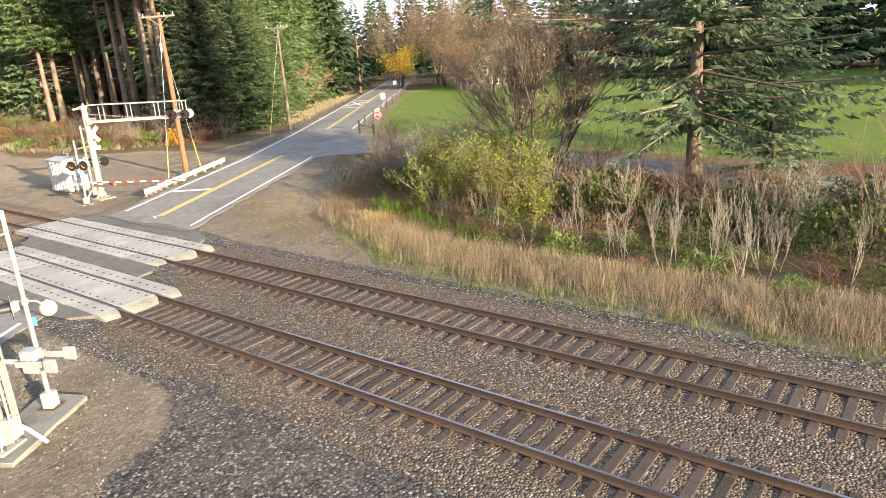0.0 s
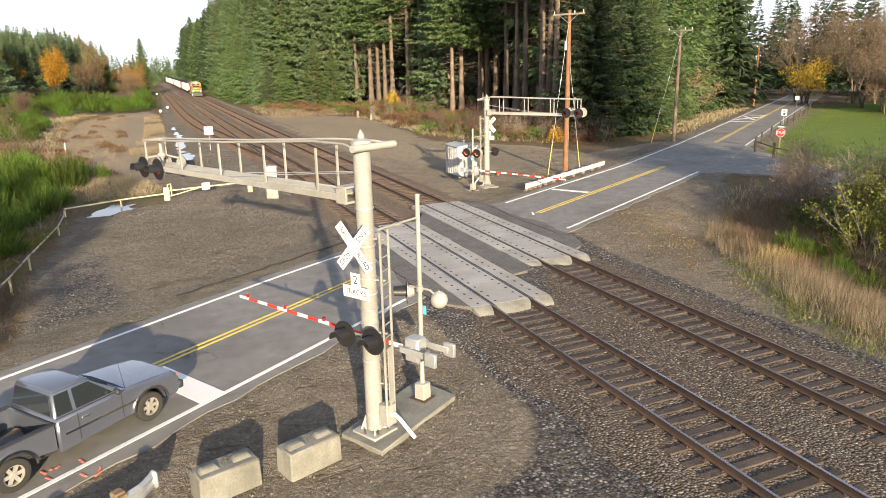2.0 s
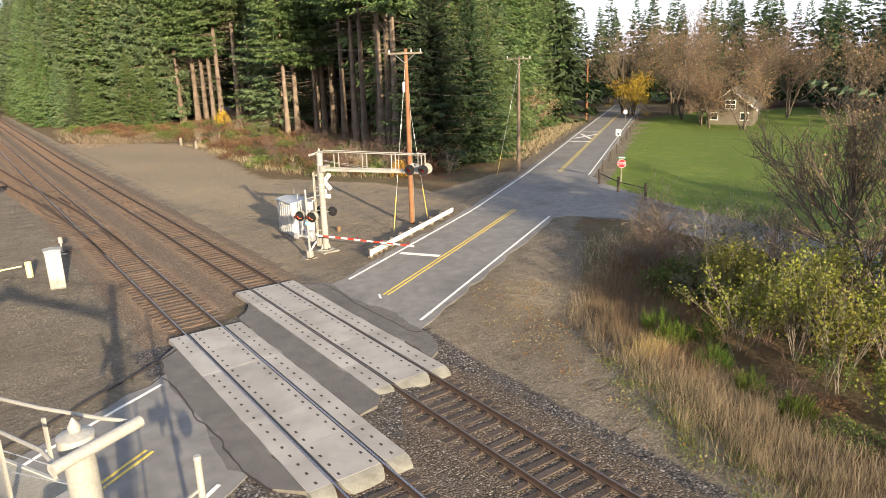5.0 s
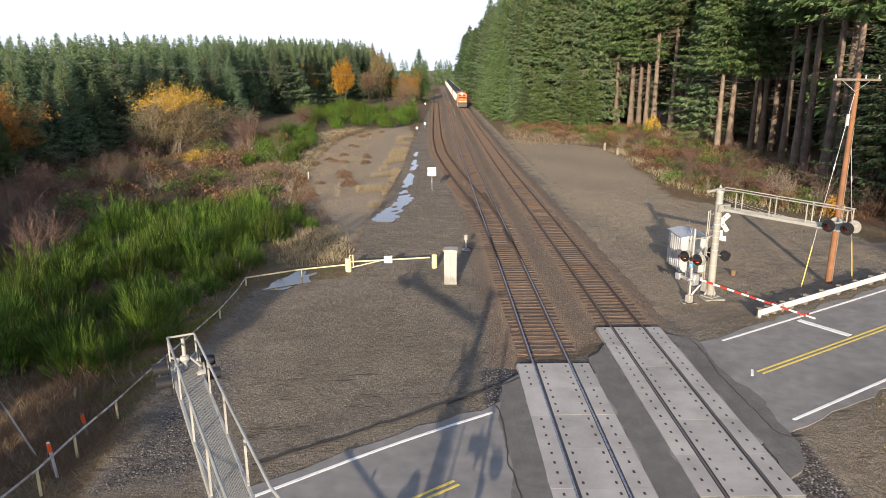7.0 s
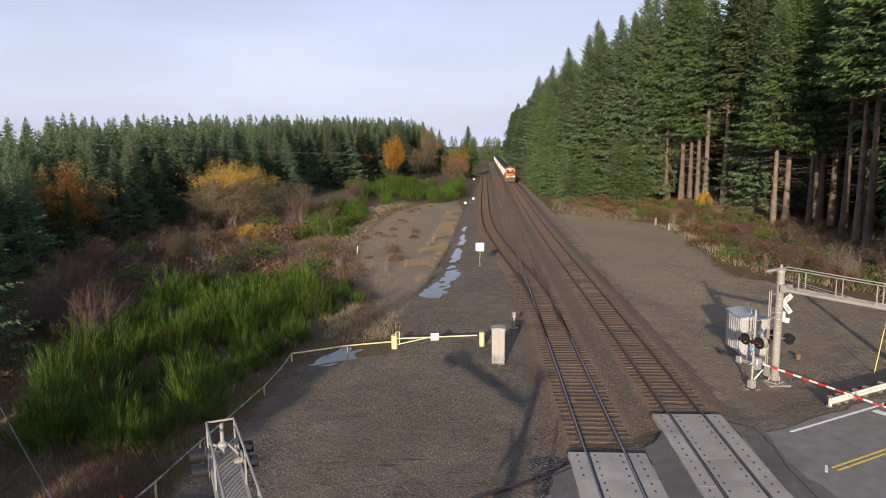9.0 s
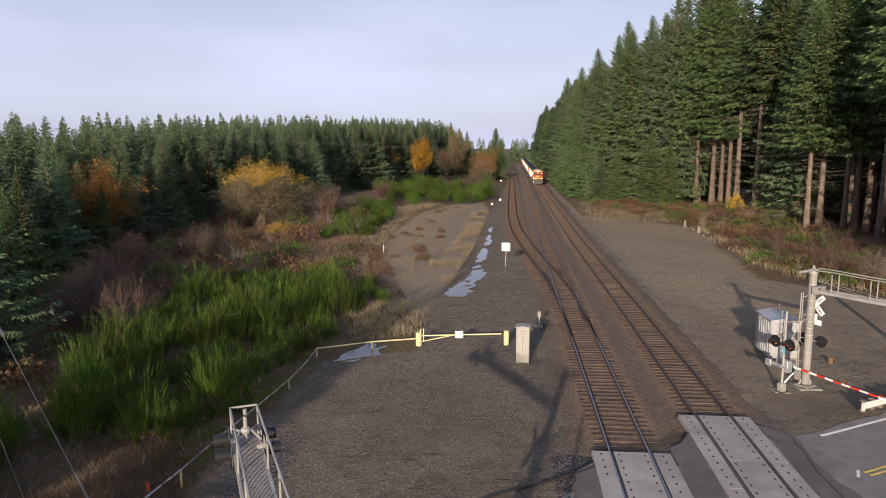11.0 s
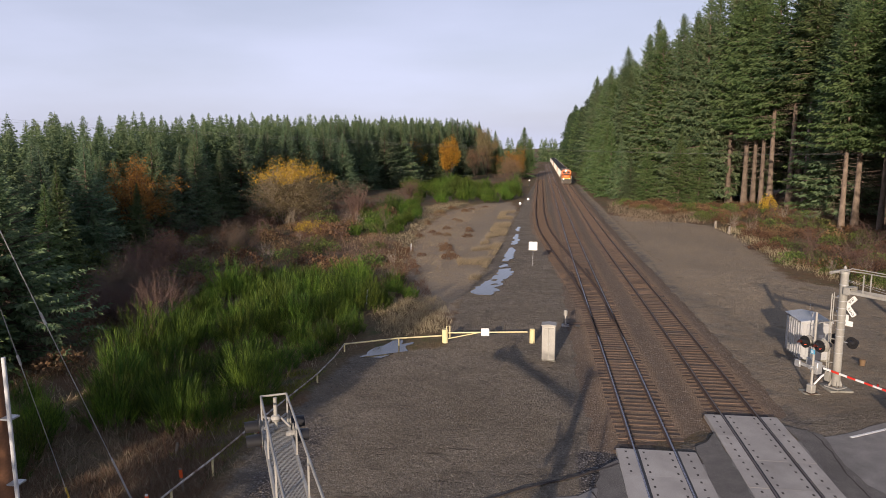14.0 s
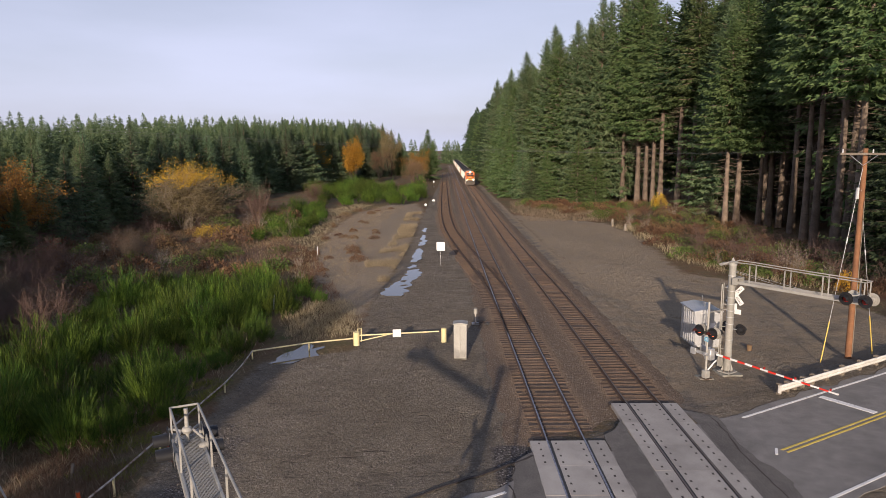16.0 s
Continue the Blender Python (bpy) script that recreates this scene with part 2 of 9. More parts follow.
def asphalt_material(name, lo, hi, crack=True):
    m, nt, bsdf = base_mat(name)
    p = position(nt)
    n_big, n_mid = noise_node(nt, p, 0.25, 5.0), noise_node(nt, p, 1.6, 5.0)
    g = noise_node(nt, p, 55.0, 3.0, 0.7)
    c = mixc(nt, remap(nt, n_mid, 0.35, 0.7), lo, hi)
    c = mixc(nt, remap(nt, n_big, 0.5, 0.7, 0, 0.6), c, tuple(x * 0.6 for x in lo))
    c = mixc(nt, remap(nt, g, 0.52, 0.72, 0, 0.7), c, (0.34, 0.32, 0.295))
    c = mixc(nt, remap(nt, g, 0.46, 0.3, 0, 0.6), c, (0.07, 0.065, 0.06))
    if crack:
        vo = nt.nodes.new("ShaderNodeTexVoronoi")
        vo.feature = "DISTANCE_TO_EDGE"
        vo.inputs["Scale"].default_value = 0.28
        wob = nt.nodes.new("ShaderNodeVectorMath")
        wob.operation = "ADD"
        nn = nt.nodes.new("ShaderNodeTexNoise")
        nn.inputs["Scale"].default_value, nn.inputs["Detail"].default_value = 0.8, 5.0
        link(nt, p, nn.inputs["Vector"])
        link(nt, p, wob.inputs[0])
        link(nt, nn.outputs["Color"], wob.inputs[1])
        link(nt, wob.outputs[0], vo.inputs["Vector"])
        line = arith(nt, "MULTIPLY", remap(nt, vo.outputs["Distance"], 0.0, 0.005, 0.8, 0), remap(nt, n_big, 0.55, 0.68))
        c = mixc(nt, line, c, (0.025, 0.024, 0.023))
    link(nt, c, bsdf.inputs["Base Color"])
    bsdf.inputs["Roughness"].default_value = 0.8
    bsdf.inputs["Specular IOR Level"].default_value = 0.3
    add_bump(nt, bsdf, g, 0.4, 0.006)
    return m


def paint_line(name, col, worn=0.84):
    """Road paint, worn through to the asphalt in specks."""
    m, nt, bsdf = base_mat(name)
    p = position(nt)
    w = arith(nt, "ADD", noise_node(nt, p, 18.0, 5.0, 0.7), arith(nt, "MULTIPLY", noise_node(nt, p, 1.2, 3.0), 0.5))
    c = mixc(nt, remap(nt, w, worn, worn + 0.14), col, (0.14, 0.13, 0.125))
    link(nt, c, bsdf.inputs["Base Color"])
    bsdf.inputs["Roughness"].default_value = 0.6
    return m


M = {}
M["ground"] = ground_material()
M["ballast"] = ballast_material()
M["asphalt"] = asphalt_material("asphalt", (0.165, 0.155, 0.144), (0.235, 0.22, 0.204))
M["asphalt_new"] = asphalt_material("asphalt_patch", (0.095, 0.086, 0.078), (0.14, 0.127, 0.115), False)
M["white_line"] = paint_line("white_road_paint", (0.72, 0.71, 0.68))
M["white_bar"] = paint_line("fresh_white_road_paint", (0.74, 0.73, 0.71), 1.02)
M["yellow_line"] = paint_line("yellow_road_paint", (0.6, 0.45, 0.09))
M["orange_mark"] = paint_line("orange_spray_paint", (0.75, 0.2, 0.14))
M["concrete"] = surface("crossing_concrete", (0.4, 0.375, 0.345), (0.27, 0.25, 0.228), rough=0.85, big=0.7, fine=40, wear=0.8, bump=0.3)
M["concrete_raw"] = surface("block_concrete", (0.27, 0.262, 0.226), (0.14, 0.134, 0.112), rough=0.9, big=1.6, fine=26, wear=0.9, bump=0.5, dist=0.01)
M["stone"] = foliage("broken_stone", (0.07, 0.061, 0.052), (0.2, 0.178, 0.152), trans=0.0, vary=0.05, rough=0.85)
M["bolt"] = surface("dark_iron", (0.05, 0.04, 0.035), rough=0.8)
M["tie"] = surface("creosoted_timber", (0.088, 0.064, 0.051), (0.048, 0.037, 0.032), rough=0.85, big=3.0, fine=24, wear=0.9, bump=0.6, dist=0.01, vary=0.3)
M["tie_dusty"] = surface("dusty_brown_timber", (0.135, 0.088, 0.06), (0.08, 0.053, 0.038), rough=0.9, big=3.0, fine=24, wear=0.9, bump=0.6, dist=0.01, vary=0.3)
M["rail_side"] = surface("rusty_rail_steel", (0.085, 0.052, 0.038), (0.05, 0.034, 0.027), rough=0.75, big=1.0, fine=20, wear=0.7)
M["rail_top"] = surface("polished_rail_head", (0.33, 0.32, 0.34), (0.22, 0.2, 0.21), rough=0.28, metal=1.0, big=0.3, fine=60, wear=0.3, bump=0.05)
M["rail_dull"] = surface("dull_rail_head", (0.2, 0.165, 0.15), (0.12, 0.09, 0.075), rough=0.42, metal=0.8, big=0.3, fine=60, wear=0.4, bump=0.05)
M["plate"] = surface("rusty_tie_plate", (0.088, 0.056, 0.04), (0.055, 0.038, 0.03), rough=0.8, fine=20)
M["alu"] = surface("weathered_aluminium_paint", (0.41, 0.4, 0.37), (0.28, 0.265, 0.235), rough=0.55, metal=0.15, big=1.2, fine=22, wear=0.8, bump=0.1)
M["cream"] = surface("cream_painted_mast", (0.355, 0.348, 0.322), (0.235, 0.225, 0.2), rough=0.6, big=0.9, fine=18, wear=0.9, bump=0.12)
M["galv"] = surface("galvanised_steel", (0.5, 0.51, 0.52), (0.38, 0.39, 0.4), rough=0.45, metal=0.55, big=2.0, fine=14, wear=0.6, bump=0.08)
M["grating"] = surface("steel_grating", (0.44, 0.42, 0.37), (0.3, 0.28, 0.24), rough=0.6, metal=0.3, big=2.0, fine=30)
M["sign_white"] = surface("white_sign_sheet", (0.82, 0.82, 0.82), (0.7, 0.7, 0.69), rough=0.4, big=1.5, fine=12, wear=0.35, bump=0)
M["sign_black"] = surface("black_sign_letter", (0.02, 0.02, 0.022), rough=0.5, bump=0)
M["sign_red"] = surface("red_sign_sheet", (0.55, 0.02, 0.025), rough=0.4, bump=0, wear=0.3)
M["sign_blue"] = surface("blue_sign_sheet", (0.08, 0.38, 0.62), rough=0.4, bump=0, wear=0.3)
M["sign_green"] = surface("green_sign_sheet", (0.02, 0.2, 0.09), rough=0.4, bump=0, wear=0.3)
M["black_paint"] = surface("black_enamel", (0.018, 0.018, 0.02), rough=0.45, wear=0.4, bump=0.05)
M["lens_lit"] = glow("lit_red_lens", (1.0, 0.1, 0.035), 2.2)
M["lens_red"] = glass_mat("red_lens", (0.3, 0.012, 0.012), 0.15)
M["stripe_red"] = surface("red_reflective_sheet", (0.68, 0.045, 0.03), rough=0.4, bump=0, wear=0.3)
M["stripe_white"] = surface("white_reflective_sheet", (0.8, 0.79, 0.77), rough=0.4, bump=0, wear=0.3)
M["box_silver"] = surface("silver_bungalow_sheet", (0.62, 0.63, 0.64), (0.5, 0.5, 0.5), rough=0.35, metal=0.5, big=1.2, fine=16, wear=0.5, bump=0.06)
M["wood_pole"] = surface("treated_pole_wood", (0.27, 0.125, 0.06), (0.16, 0.075, 0.04), rough=0.85, big=1.4, fine=16, wear=0.8, bump=0.5, dist=0.008)
M["wood_grey"] = surface("grey_weathered_wood", (0.27, 0.23, 0.18), (0.16, 0.13, 0.1), rough=0.9, big=2.0, fine=18, wear=0.9, bump=0.5, dist=0.008)
M["post_wood"] = surface("guard_post_wood", (0.3, 0.215, 0.135), (0.17, 0.11, 0.065), rough=0.85, big=3.0, fine=18, wear=0.9, bump=0.5, dist=0.008)
M["rail_white"] = surface("white_painted_timber", (0.68, 0.66, 0.61), (0.46, 0.44, 0.39), rough=0.7, big=1.4, fine=14, wear=0.8, bump=0.3)
M["rail_flaked"] = surface("flaking_white_paint", (0.6, 0.56, 0.5), (0.2, 0.12, 0.075), rough=0.75, big=2.6, fine=9, wear=1.0, bump=0.3)
M["yellow_steel"] = surface("faded_yellow_paint", (0.72, 0.62, 0.31), (0.6, 0.53, 0.36), rough=0.55, big=1.8, fine=14, wear=0.7, bump=0.1)
M["yellow_bright"] = surface("yellow_plastic", (0.62, 0.46, 0.1), rough=0.5, wear=0.3, bump=0)
M["orange_plastic"] = surface("orange_plastic", (0.85, 0.13, 0.03), rough=0.5, wear=0.3, bump=0)
M["wire"] = surface("stranded_wire", (0.2, 0.2, 0.2), rough=0.5, metal=0.4, bump=0)
M["insulator"] = surface("pale_insulator", (0.55, 0.56, 0.57), rough=0.4, bump=0)
M["truck_paint"] = surface("grey_metallic_car_paint", (0.15, 0.168, 0.212), (0.19, 0.202, 0.235), rough=0.3, metal=0.6, big=1.2, fine=300, wear=0.12, bump=0, coat=0.6)
M["chrome"] = surface("chrome_trim", (0.7, 0.7, 0.7), rough=0.15, metal=1.0, wear=0.2, bump=0)
M["tyre"] = surface("tyre_rubber", (0.028, 0.027, 0.026), (0.05, 0.047, 0.043), rough=0.85, fine=30)
M["rim"] = surface("dusty_alloy_rim", (0.5, 0.47, 0.42), (0.33, 0.3, 0.26), rough=0.4, metal=0.5, wear=0.5)
M["glass"] = glass_mat("dark_window_glass")
M["amber"] = glass_mat("amber_lens", (0.7, 0.16, 0.02), 0.15)
M["lamp_glass"] = glass_mat("clear_lens", (0.55, 0.56, 0.58), 0.1)
M["plastic_dark"] = surface("dark_plastic", (0.035, 0.035, 0.037), rough=0.6, fine=40)
M["loco_orange"] = surface("orange_locomotive_paint", (0.75, 0.17, 0.022), (0.6, 0.13, 0.025), rough=0.4, big=0.5, fine=10, wear=0.6, bump=0.04)
M["loco_black"] = surface("black_locomotive_paint", (0.03, 0.031, 0.035), (0.05, 0.05, 0.05), rough=0.5, big=0.5, fine=10, wear=0.6, bump=0.04)
M["loco_yellow"] = surface("yellow_locomotive_paint", (0.78, 0.48, 0.03), rough=0.45, wear=0.5, bump=0)
M["grime"] = surface("grimy_running_gear", (0.12, 0.1, 0.085), (0.06, 0.05, 0.045), rough=0.85, big=1.0, fine=14, wear=0.9, bump=0.3)
M["tank_tan"] = surface("dusty_tank_paint", (0.3, 0.25, 0.19), (0.18, 0.15, 0.12), rough=0.7, big=0.8, fine=12, wear=0.8)
M["hopper"] = surface("bare_aluminium_hopper", (0.6, 0.58, 0.54), (0.4, 0.37, 0.33), rough=0.5, metal=0.2, big=0.5, fine=8, wear=0.8, bump=0.05)
M["hopper_rust"] = surface("rust_brown_hopper", (0.32, 0.15, 0.08), (0.2, 0.1, 0.06), rough=0.7, big=0.6, fine=8, wear=0.8, bump=0.05)
M["coal"] = surface("coal", (0.02, 0.02, 0.021), (0.035, 0.034, 0.034), rough=0.75, big=2, fine=9, bump=1.0, dist=0.08)
M["headlight"] = glow("lit_headlight", (1.0, 0.9, 0.7), 18.0)
M["bark_fir"] = surface("fir_bark", (0.22, 0.168, 0.128), (0.105, 0.078, 0.06), rough=0.9, big=1.0, fine=9, wear=0.9, bump=0.8, dist=0.03, vary=0.25)
M["bark_pale"] = surface("pale_alder_bark", (0.3, 0.265, 0.22), (0.16, 0.135, 0.11), rough=0.85, big=1.5, fine=10, wear=0.9, bump=0.4, dist=0.01, vary=0.2)
M["bark_dark"] = surface("dark_wet_bark", (0.085, 0.065, 0.05), (0.045, 0.036, 0.03), rough=0.9, big=1.5, fine=10, wear=0.9, bump=0.4, dist=0.01, vary=0.2)
M["twig_grey"] = surface("grey_twigs", (0.3, 0.25, 0.2), (0.2, 0.16, 0.13), rough=0.85, bump=0, vary=0.25)
M["twig_brown"] = surface("brown_twigs", (0.15, 0.116, 0.088), (0.1, 0.078, 0.06), rough=0.85, bump=0, vary=0.25)
M["twig_red"] = surface("reddish_twigs", (0.15, 0.094, 0.076), (0.095, 0.062, 0.05), rough=0.85, bump=0, vary=0.25)
M["fir"] = foliage("fir_needles", (0.046, 0.092, 0.034), (0.15, 0.212, 0.078), (0.155, 0.212, 0.086), trans=0.4)
# dark green of spruce and deep woods, with shade put into the colour
M["fir_dark"] = foliage("dark_needles_with_shade", (0.02, 0.042, 0.02), (0.062, 0.094, 0.04), trans=0.2)
M["fir_blue"] = foliage("grey_green_fir_needles", (0.05, 0.098, 0.05), (0.185, 0.25, 0.125), (0.2, 0.255, 0.125), trans=0.4)
# lighter copy of the needles: sunlight on the firs put into the colour
M["fir_pale"] = foliage("pale_sunlit_fir_needles", (0.075, 0.13, 0.075), (0.22, 0.29, 0.165), trans=0.5)
M["leaf_gold"] = foliage("golden_autumn_leaves", (0.42, 0.23, 0.025), (0.62, 0.4, 0.06), trans=0.3)
M["leaf_amber"] = foliage("amber_autumn_leaves", (0.35, 0.185, 0.024), (0.6, 0.375, 0.05), trans=0.3)
M["leaf_yellow"] = foliage("yellow_autumn_leaves", (0.38, 0.25, 0.025), (0.6, 0.45, 0.06), trans=0.3)
M["leaf_orange"] = foliage("orange_brown_leaves", (0.24, 0.11, 0.03), (0.44, 0.23, 0.05), trans=0.3)
M["leaf_brown"] = foliage("dry_brown_leaves", (0.16, 0.1, 0.055), (0.3, 0.2, 0.12), trans=0.3)
M["leaf_straw"] = foliage("straw_yellow_leaves", (0.2, 0.165, 0.08), (0.36, 0.31, 0.16), trans=0.3)
M["leaf_lime"] = foliage("yellow_green_leaves", (0.1, 0.125, 0.024), (0.27, 0.265, 0.05), trans=0.4)
M["leaf_green"] = foliage("bramble_leaves", (0.055, 0.085, 0.025), (0.165, 0.2, 0.05), trans=0.3)
M["broom"] = foliage("green_broom_stems", (0.018, 0.045, 0.008), (0.15, 0.22, 0.03), (0.03, 0.07, 0.011), trans=0.3, vary=0.4)
M["grass_dry"] = foliage("dry_straw_grass", (0.2, 0.155, 0.098), (0.4, 0.325, 0.215), trans=0.3)
M["grass_gold"] = foliage("golden_dry_grass", (0.34, 0.26, 0.11), (0.52, 0.41, 0.2), trans=0.35)
M["grass_green"] = foliage("green_verge_grass", (0.08, 0.12, 0.025), (0.2, 0.22, 0.05), trans=0.35)
M["fern"] = foliage("russet_bracken", (0.13, 0.07, 0.04), (0.23, 0.14, 0.075), trans=0.3)
M["wall_paint"] = surface("tan_house_siding", (0.15, 0.13, 0.1), rough=0.8)
M["roof"] = surface("grey_roof_shingle", (0.16, 0.15, 0.14), rough=0.9)
M["trim_white"] = surface("white_trim", (0.75, 0.74, 0.72), rough=0.6)


def water_material():
    m, nt, bsdf = base_mat("puddle_water")
    bsdf.inputs["Base Color"].default_value = (0.05, 0.045, 0.038, 1)
    bsdf.inputs["Roughness"].default_value = 0.04
    bsdf.inputs["Specular IOR Level"].default_value = 0.9
    add_bump(nt, bsdf, noise_node(nt, position(nt), 5.0, 2.0), 0.05, 0.01)
    return m


M["water"] = water_material()


# ---- mesh building ----
class Geo:
    """Gathers faces for one mesh."""

    def __init__(self):
        self.v, self.f = [], []

    def add(self, pts, faces):
        n = len(self.v)
        self.v.extend(tuple(p) for p in pts)
        self.f.extend(tuple(n + i for i in q) for q in faces)
        return self

    def box(self, x, y, z, sx, sy, sz, m=None):
        """A block centred on x, y, standing from z to z + sz."""
        pts = [Vector((x + a * sx / 2, y + b * sy / 2, z + c * sz)) for c in (0, 1) for b in (-1, 1) for a in (-1, 1)]
        if m is not None:
            pts = [m @ p for p in pts]
        return self.add(pts, [(0, 2, 3, 1), (4, 5, 7, 6), (0, 1, 5, 4), (2, 6, 7, 3), (0, 4, 6, 2), (1, 3, 7, 5)])

    def cyl(self, a, b, r0, r1=None, n=10, caps=True):
        a, b = Vector(a), Vector(b)
        r1 = r0 if r1 is None else r1
        w = (b - a).normalized()
        u = w.orthogonal().normalized()
        t = w.cross(u)
        pts = []
        for c, r in ((a, r0), (b, r1)):
            pts += [c + (u * math.cos(2 * math.pi * i / n) + t * math.sin(2 * math.pi * i / n)) * r for i in range(n)]
        faces = [(i, (i + 1) % n, n + (i + 1) % n, n + i) for i in range(n)]
        if caps:
            faces += [tuple(range(n - 1, -1, -1)), tuple(range(n, 2 * n))]
        return self.add(pts, faces)

    def tube(self, line, r, n=8):
        """A pipe along a line of points; r a number or one for each point."""
        line = [Vector(p) for p in line]
        rs = r if isinstance(r, (list, tuple)) else [r] * len(line)
        pts, faces, u = [], [], None
        for k, p in enumerate(line):
            w = (line[min(k + 1, len(line) - 1)] - line[max(k - 1, 0)]).normalized()
            u = w.orthogonal().normalized() if u is None else (u - w * u.dot(w)).normalized()
            t = w.cross(u)
            pts += [p + (u * math.cos(2 * math.pi * i / n) + t * math.sin(2 * math.pi * i / n)) * rs[k] for i in range(n)]
        for k in range(len(line) - 1):
            faces += [(k * n + i, k * n + (i + 1) % n, (k + 1) * n + (i + 1) % n, (k + 1) * n + i) for i in range(n)]
        e = (len(line) - 1) * n
        faces += [tuple(range(n - 1, -1, -1)), tuple(e + i for i in range(n))]
        return self.add(pts, faces)

    def prism(self, outline, a, b, axis="z"):
        """An outline in two axes, drawn out along the third from a to b."""
        n = len(outline)
        put = {"z": lambda p, h: (p[0], p[1], h), "y": lambda p, h: (p[0], h, p[1]), "x": lambda p, h: (h, p[0], p[1])}[axis]
        pts = [put(p, a) for p in outline] + [put(p, b) for p in outline]
        faces = [(i, (i + 1) % n, n + (i + 1) % n, n + i) for i in range(n)]
        return self.add(pts, faces + [tuple(range(n - 1, -1, -1)), tuple(range(n, 2 * n))])

    def loft(self, rings, caps=True):
        n = len(rings[0])
        pts = [p for ring in rings for p in ring]
        faces = [(k * n + i, k * n + (i + 1) % n, (k + 1) * n + (i + 1) % n, (k + 1) * n + i) for k in range(len(rings) - 1) for i in range(n)]
        if caps:
            faces += [tuple(range(n - 1, -1, -1)), tuple((len(rings) - 1) * n + i for i in range(n))]
        return self.add(pts, faces)

    def dome(self, c, r, squash=1.0, n=12, k=5, full=False):
        c = Vector(c)
        rings = []
        lo = -math.pi / 2 + 0.05 if full else 0.0
        for j in range(k + 1):
            a = lo + (math.pi / 2 - 0.05 - lo) * j / k
            rings.append([c + Vector((math.cos(a) * math.cos(2 * math.pi * i / n), math.cos(a) * math.sin(2 * math.pi * i / n), math.sin(a) * squash)) * r for i in range(n)])
        return self.loft(rings)


def mesh_of(name, g, material, bevel=0.0, smooth=True, fix=True):
    me = bpy.data.meshes.new(name)
    me.from_pydata([tuple(p) for p in g.v], [], g.f)
    if fix or bevel:
        bm = bmesh.new()
        bm.from_mesh(me)
        bmesh.ops.recalc_face_normals(bm, faces=bm.faces)
        if bevel:
            edges = [e for e in bm.edges if len(e.link_faces) == 2 and e.calc_face_angle(0) > 0.5]
            bmesh.ops.bevel(bm, geom=edges, offset=bevel, segments=1, affect="EDGES", clamp_overlap=True)
        bm.to_mesh(me)
        bm.free()
    if smooth:
        me.polygons.foreach_set("use_smooth", [True] * len(me.polygons))
        me.set_sharp_from_angle(angle=radians(38))
    me.materials.append(material)
    return me


def part(name, g, material, parent, label="", bevel=0.0, at=None, smooth=True):
    ob = new(name, mesh_of(name, g, material, bevel, smooth))
    ob.parent = parent
    if at is not None:
        ob.matrix_basis = at
    if label:
        tagged(ob, label)
    return ob


def thing(name, m, label, category, group="", kind=""):
    ob = new(name)
    ob.empty_display_size = 0.2
    ob.matrix_basis = m
    return tagged(ob, label, category, group, kind)


def solo(name, g, material, label, category, m=None, bevel=0.0, group="", kind="", smooth=True):
    ob = new(name, mesh_of(name, g, material, bevel, smooth))
    if m is not None:
        ob.matrix_basis = m
    return tagged(ob, label, category, group, kind)


def writing(name, text, size, material, parent, m, squeeze=1.0):
    """Flat raised letters in the built-in font, as a mesh part."""
    cu = bpy.data.curves.new(name, "FONT")
    cu.body, cu.size, cu.extrude, cu.align_x, cu.align_y = text, size, 0.002, "CENTER", "CENTER"
    tmp = new(name + "_letters", cu)
    me = bpy.data.meshes.new_from_object(tmp.evaluated_get(bpy.context.evaluated_depsgraph_get()))
    bpy.data.objects.remove(tmp)
    bpy.data.curves.remove(cu)
    me.name = name
    me.materials.clear()
    me.materials.append(material)
    ob = new(name, me)
    ob.parent = parent
    ob.matrix_basis = m @ Matrix.Diagonal((squeeze, 1, 1, 1))
    return ob


def smooth01(a, b, x):
    t = np.clip((x - a) / (b - a), 0, 1)
    return t * t * (3 - 2 * t)


# ---- plan of the place ----
ROAD = [(-170, -127.4), (-60, -48.4), (-10.86, -13.09), (-4.3, -8.38), (8.3, -0.95), (25.0, 8.85), (38.7, 18.1), (58.7, 32.4), (76.0, 44.8), (120, 76), (210, 150)]
SIDE = [(33.0, 11.0), (32.0, 2.0), (30.2, -10.0), (28.0, -22.0), (23.0, -50.0), (14.0, -100.0)]
SIDING = [(-0.1, 16.0), (-0.16, 24.0), (-0.42, 30.5), (-1.05, 38.3), (-1.95, 46.8), (-3.0, 59.0), (-4.1, 74.0), (-4.62, 96.0), (-4.72, 128.0), (-4.72, 320.0)]
# centre lines of the two main tracks: straight over the road, then easing west
TRACKS = ([(0.0, -75), (0.0, 2), (-0.1, 14), (-0.19, 26), (-0.3, 40), (-0.42, 57), (-0.52, 95), (-0.55, 460)],
          [(4.24, -75), (4.24, 10), (4.1, 26), (3.78, 44), (3.52, 66), (3.45, 114), (3.45, 460)])


def track_x(k, y):
    """The centre of main track k at y."""
    return float(np.interp(y, [p[1] for p in TRACKS[k]], [p[0] for p in TRACKS[k]]))


rng = np.random.default_rng(7)


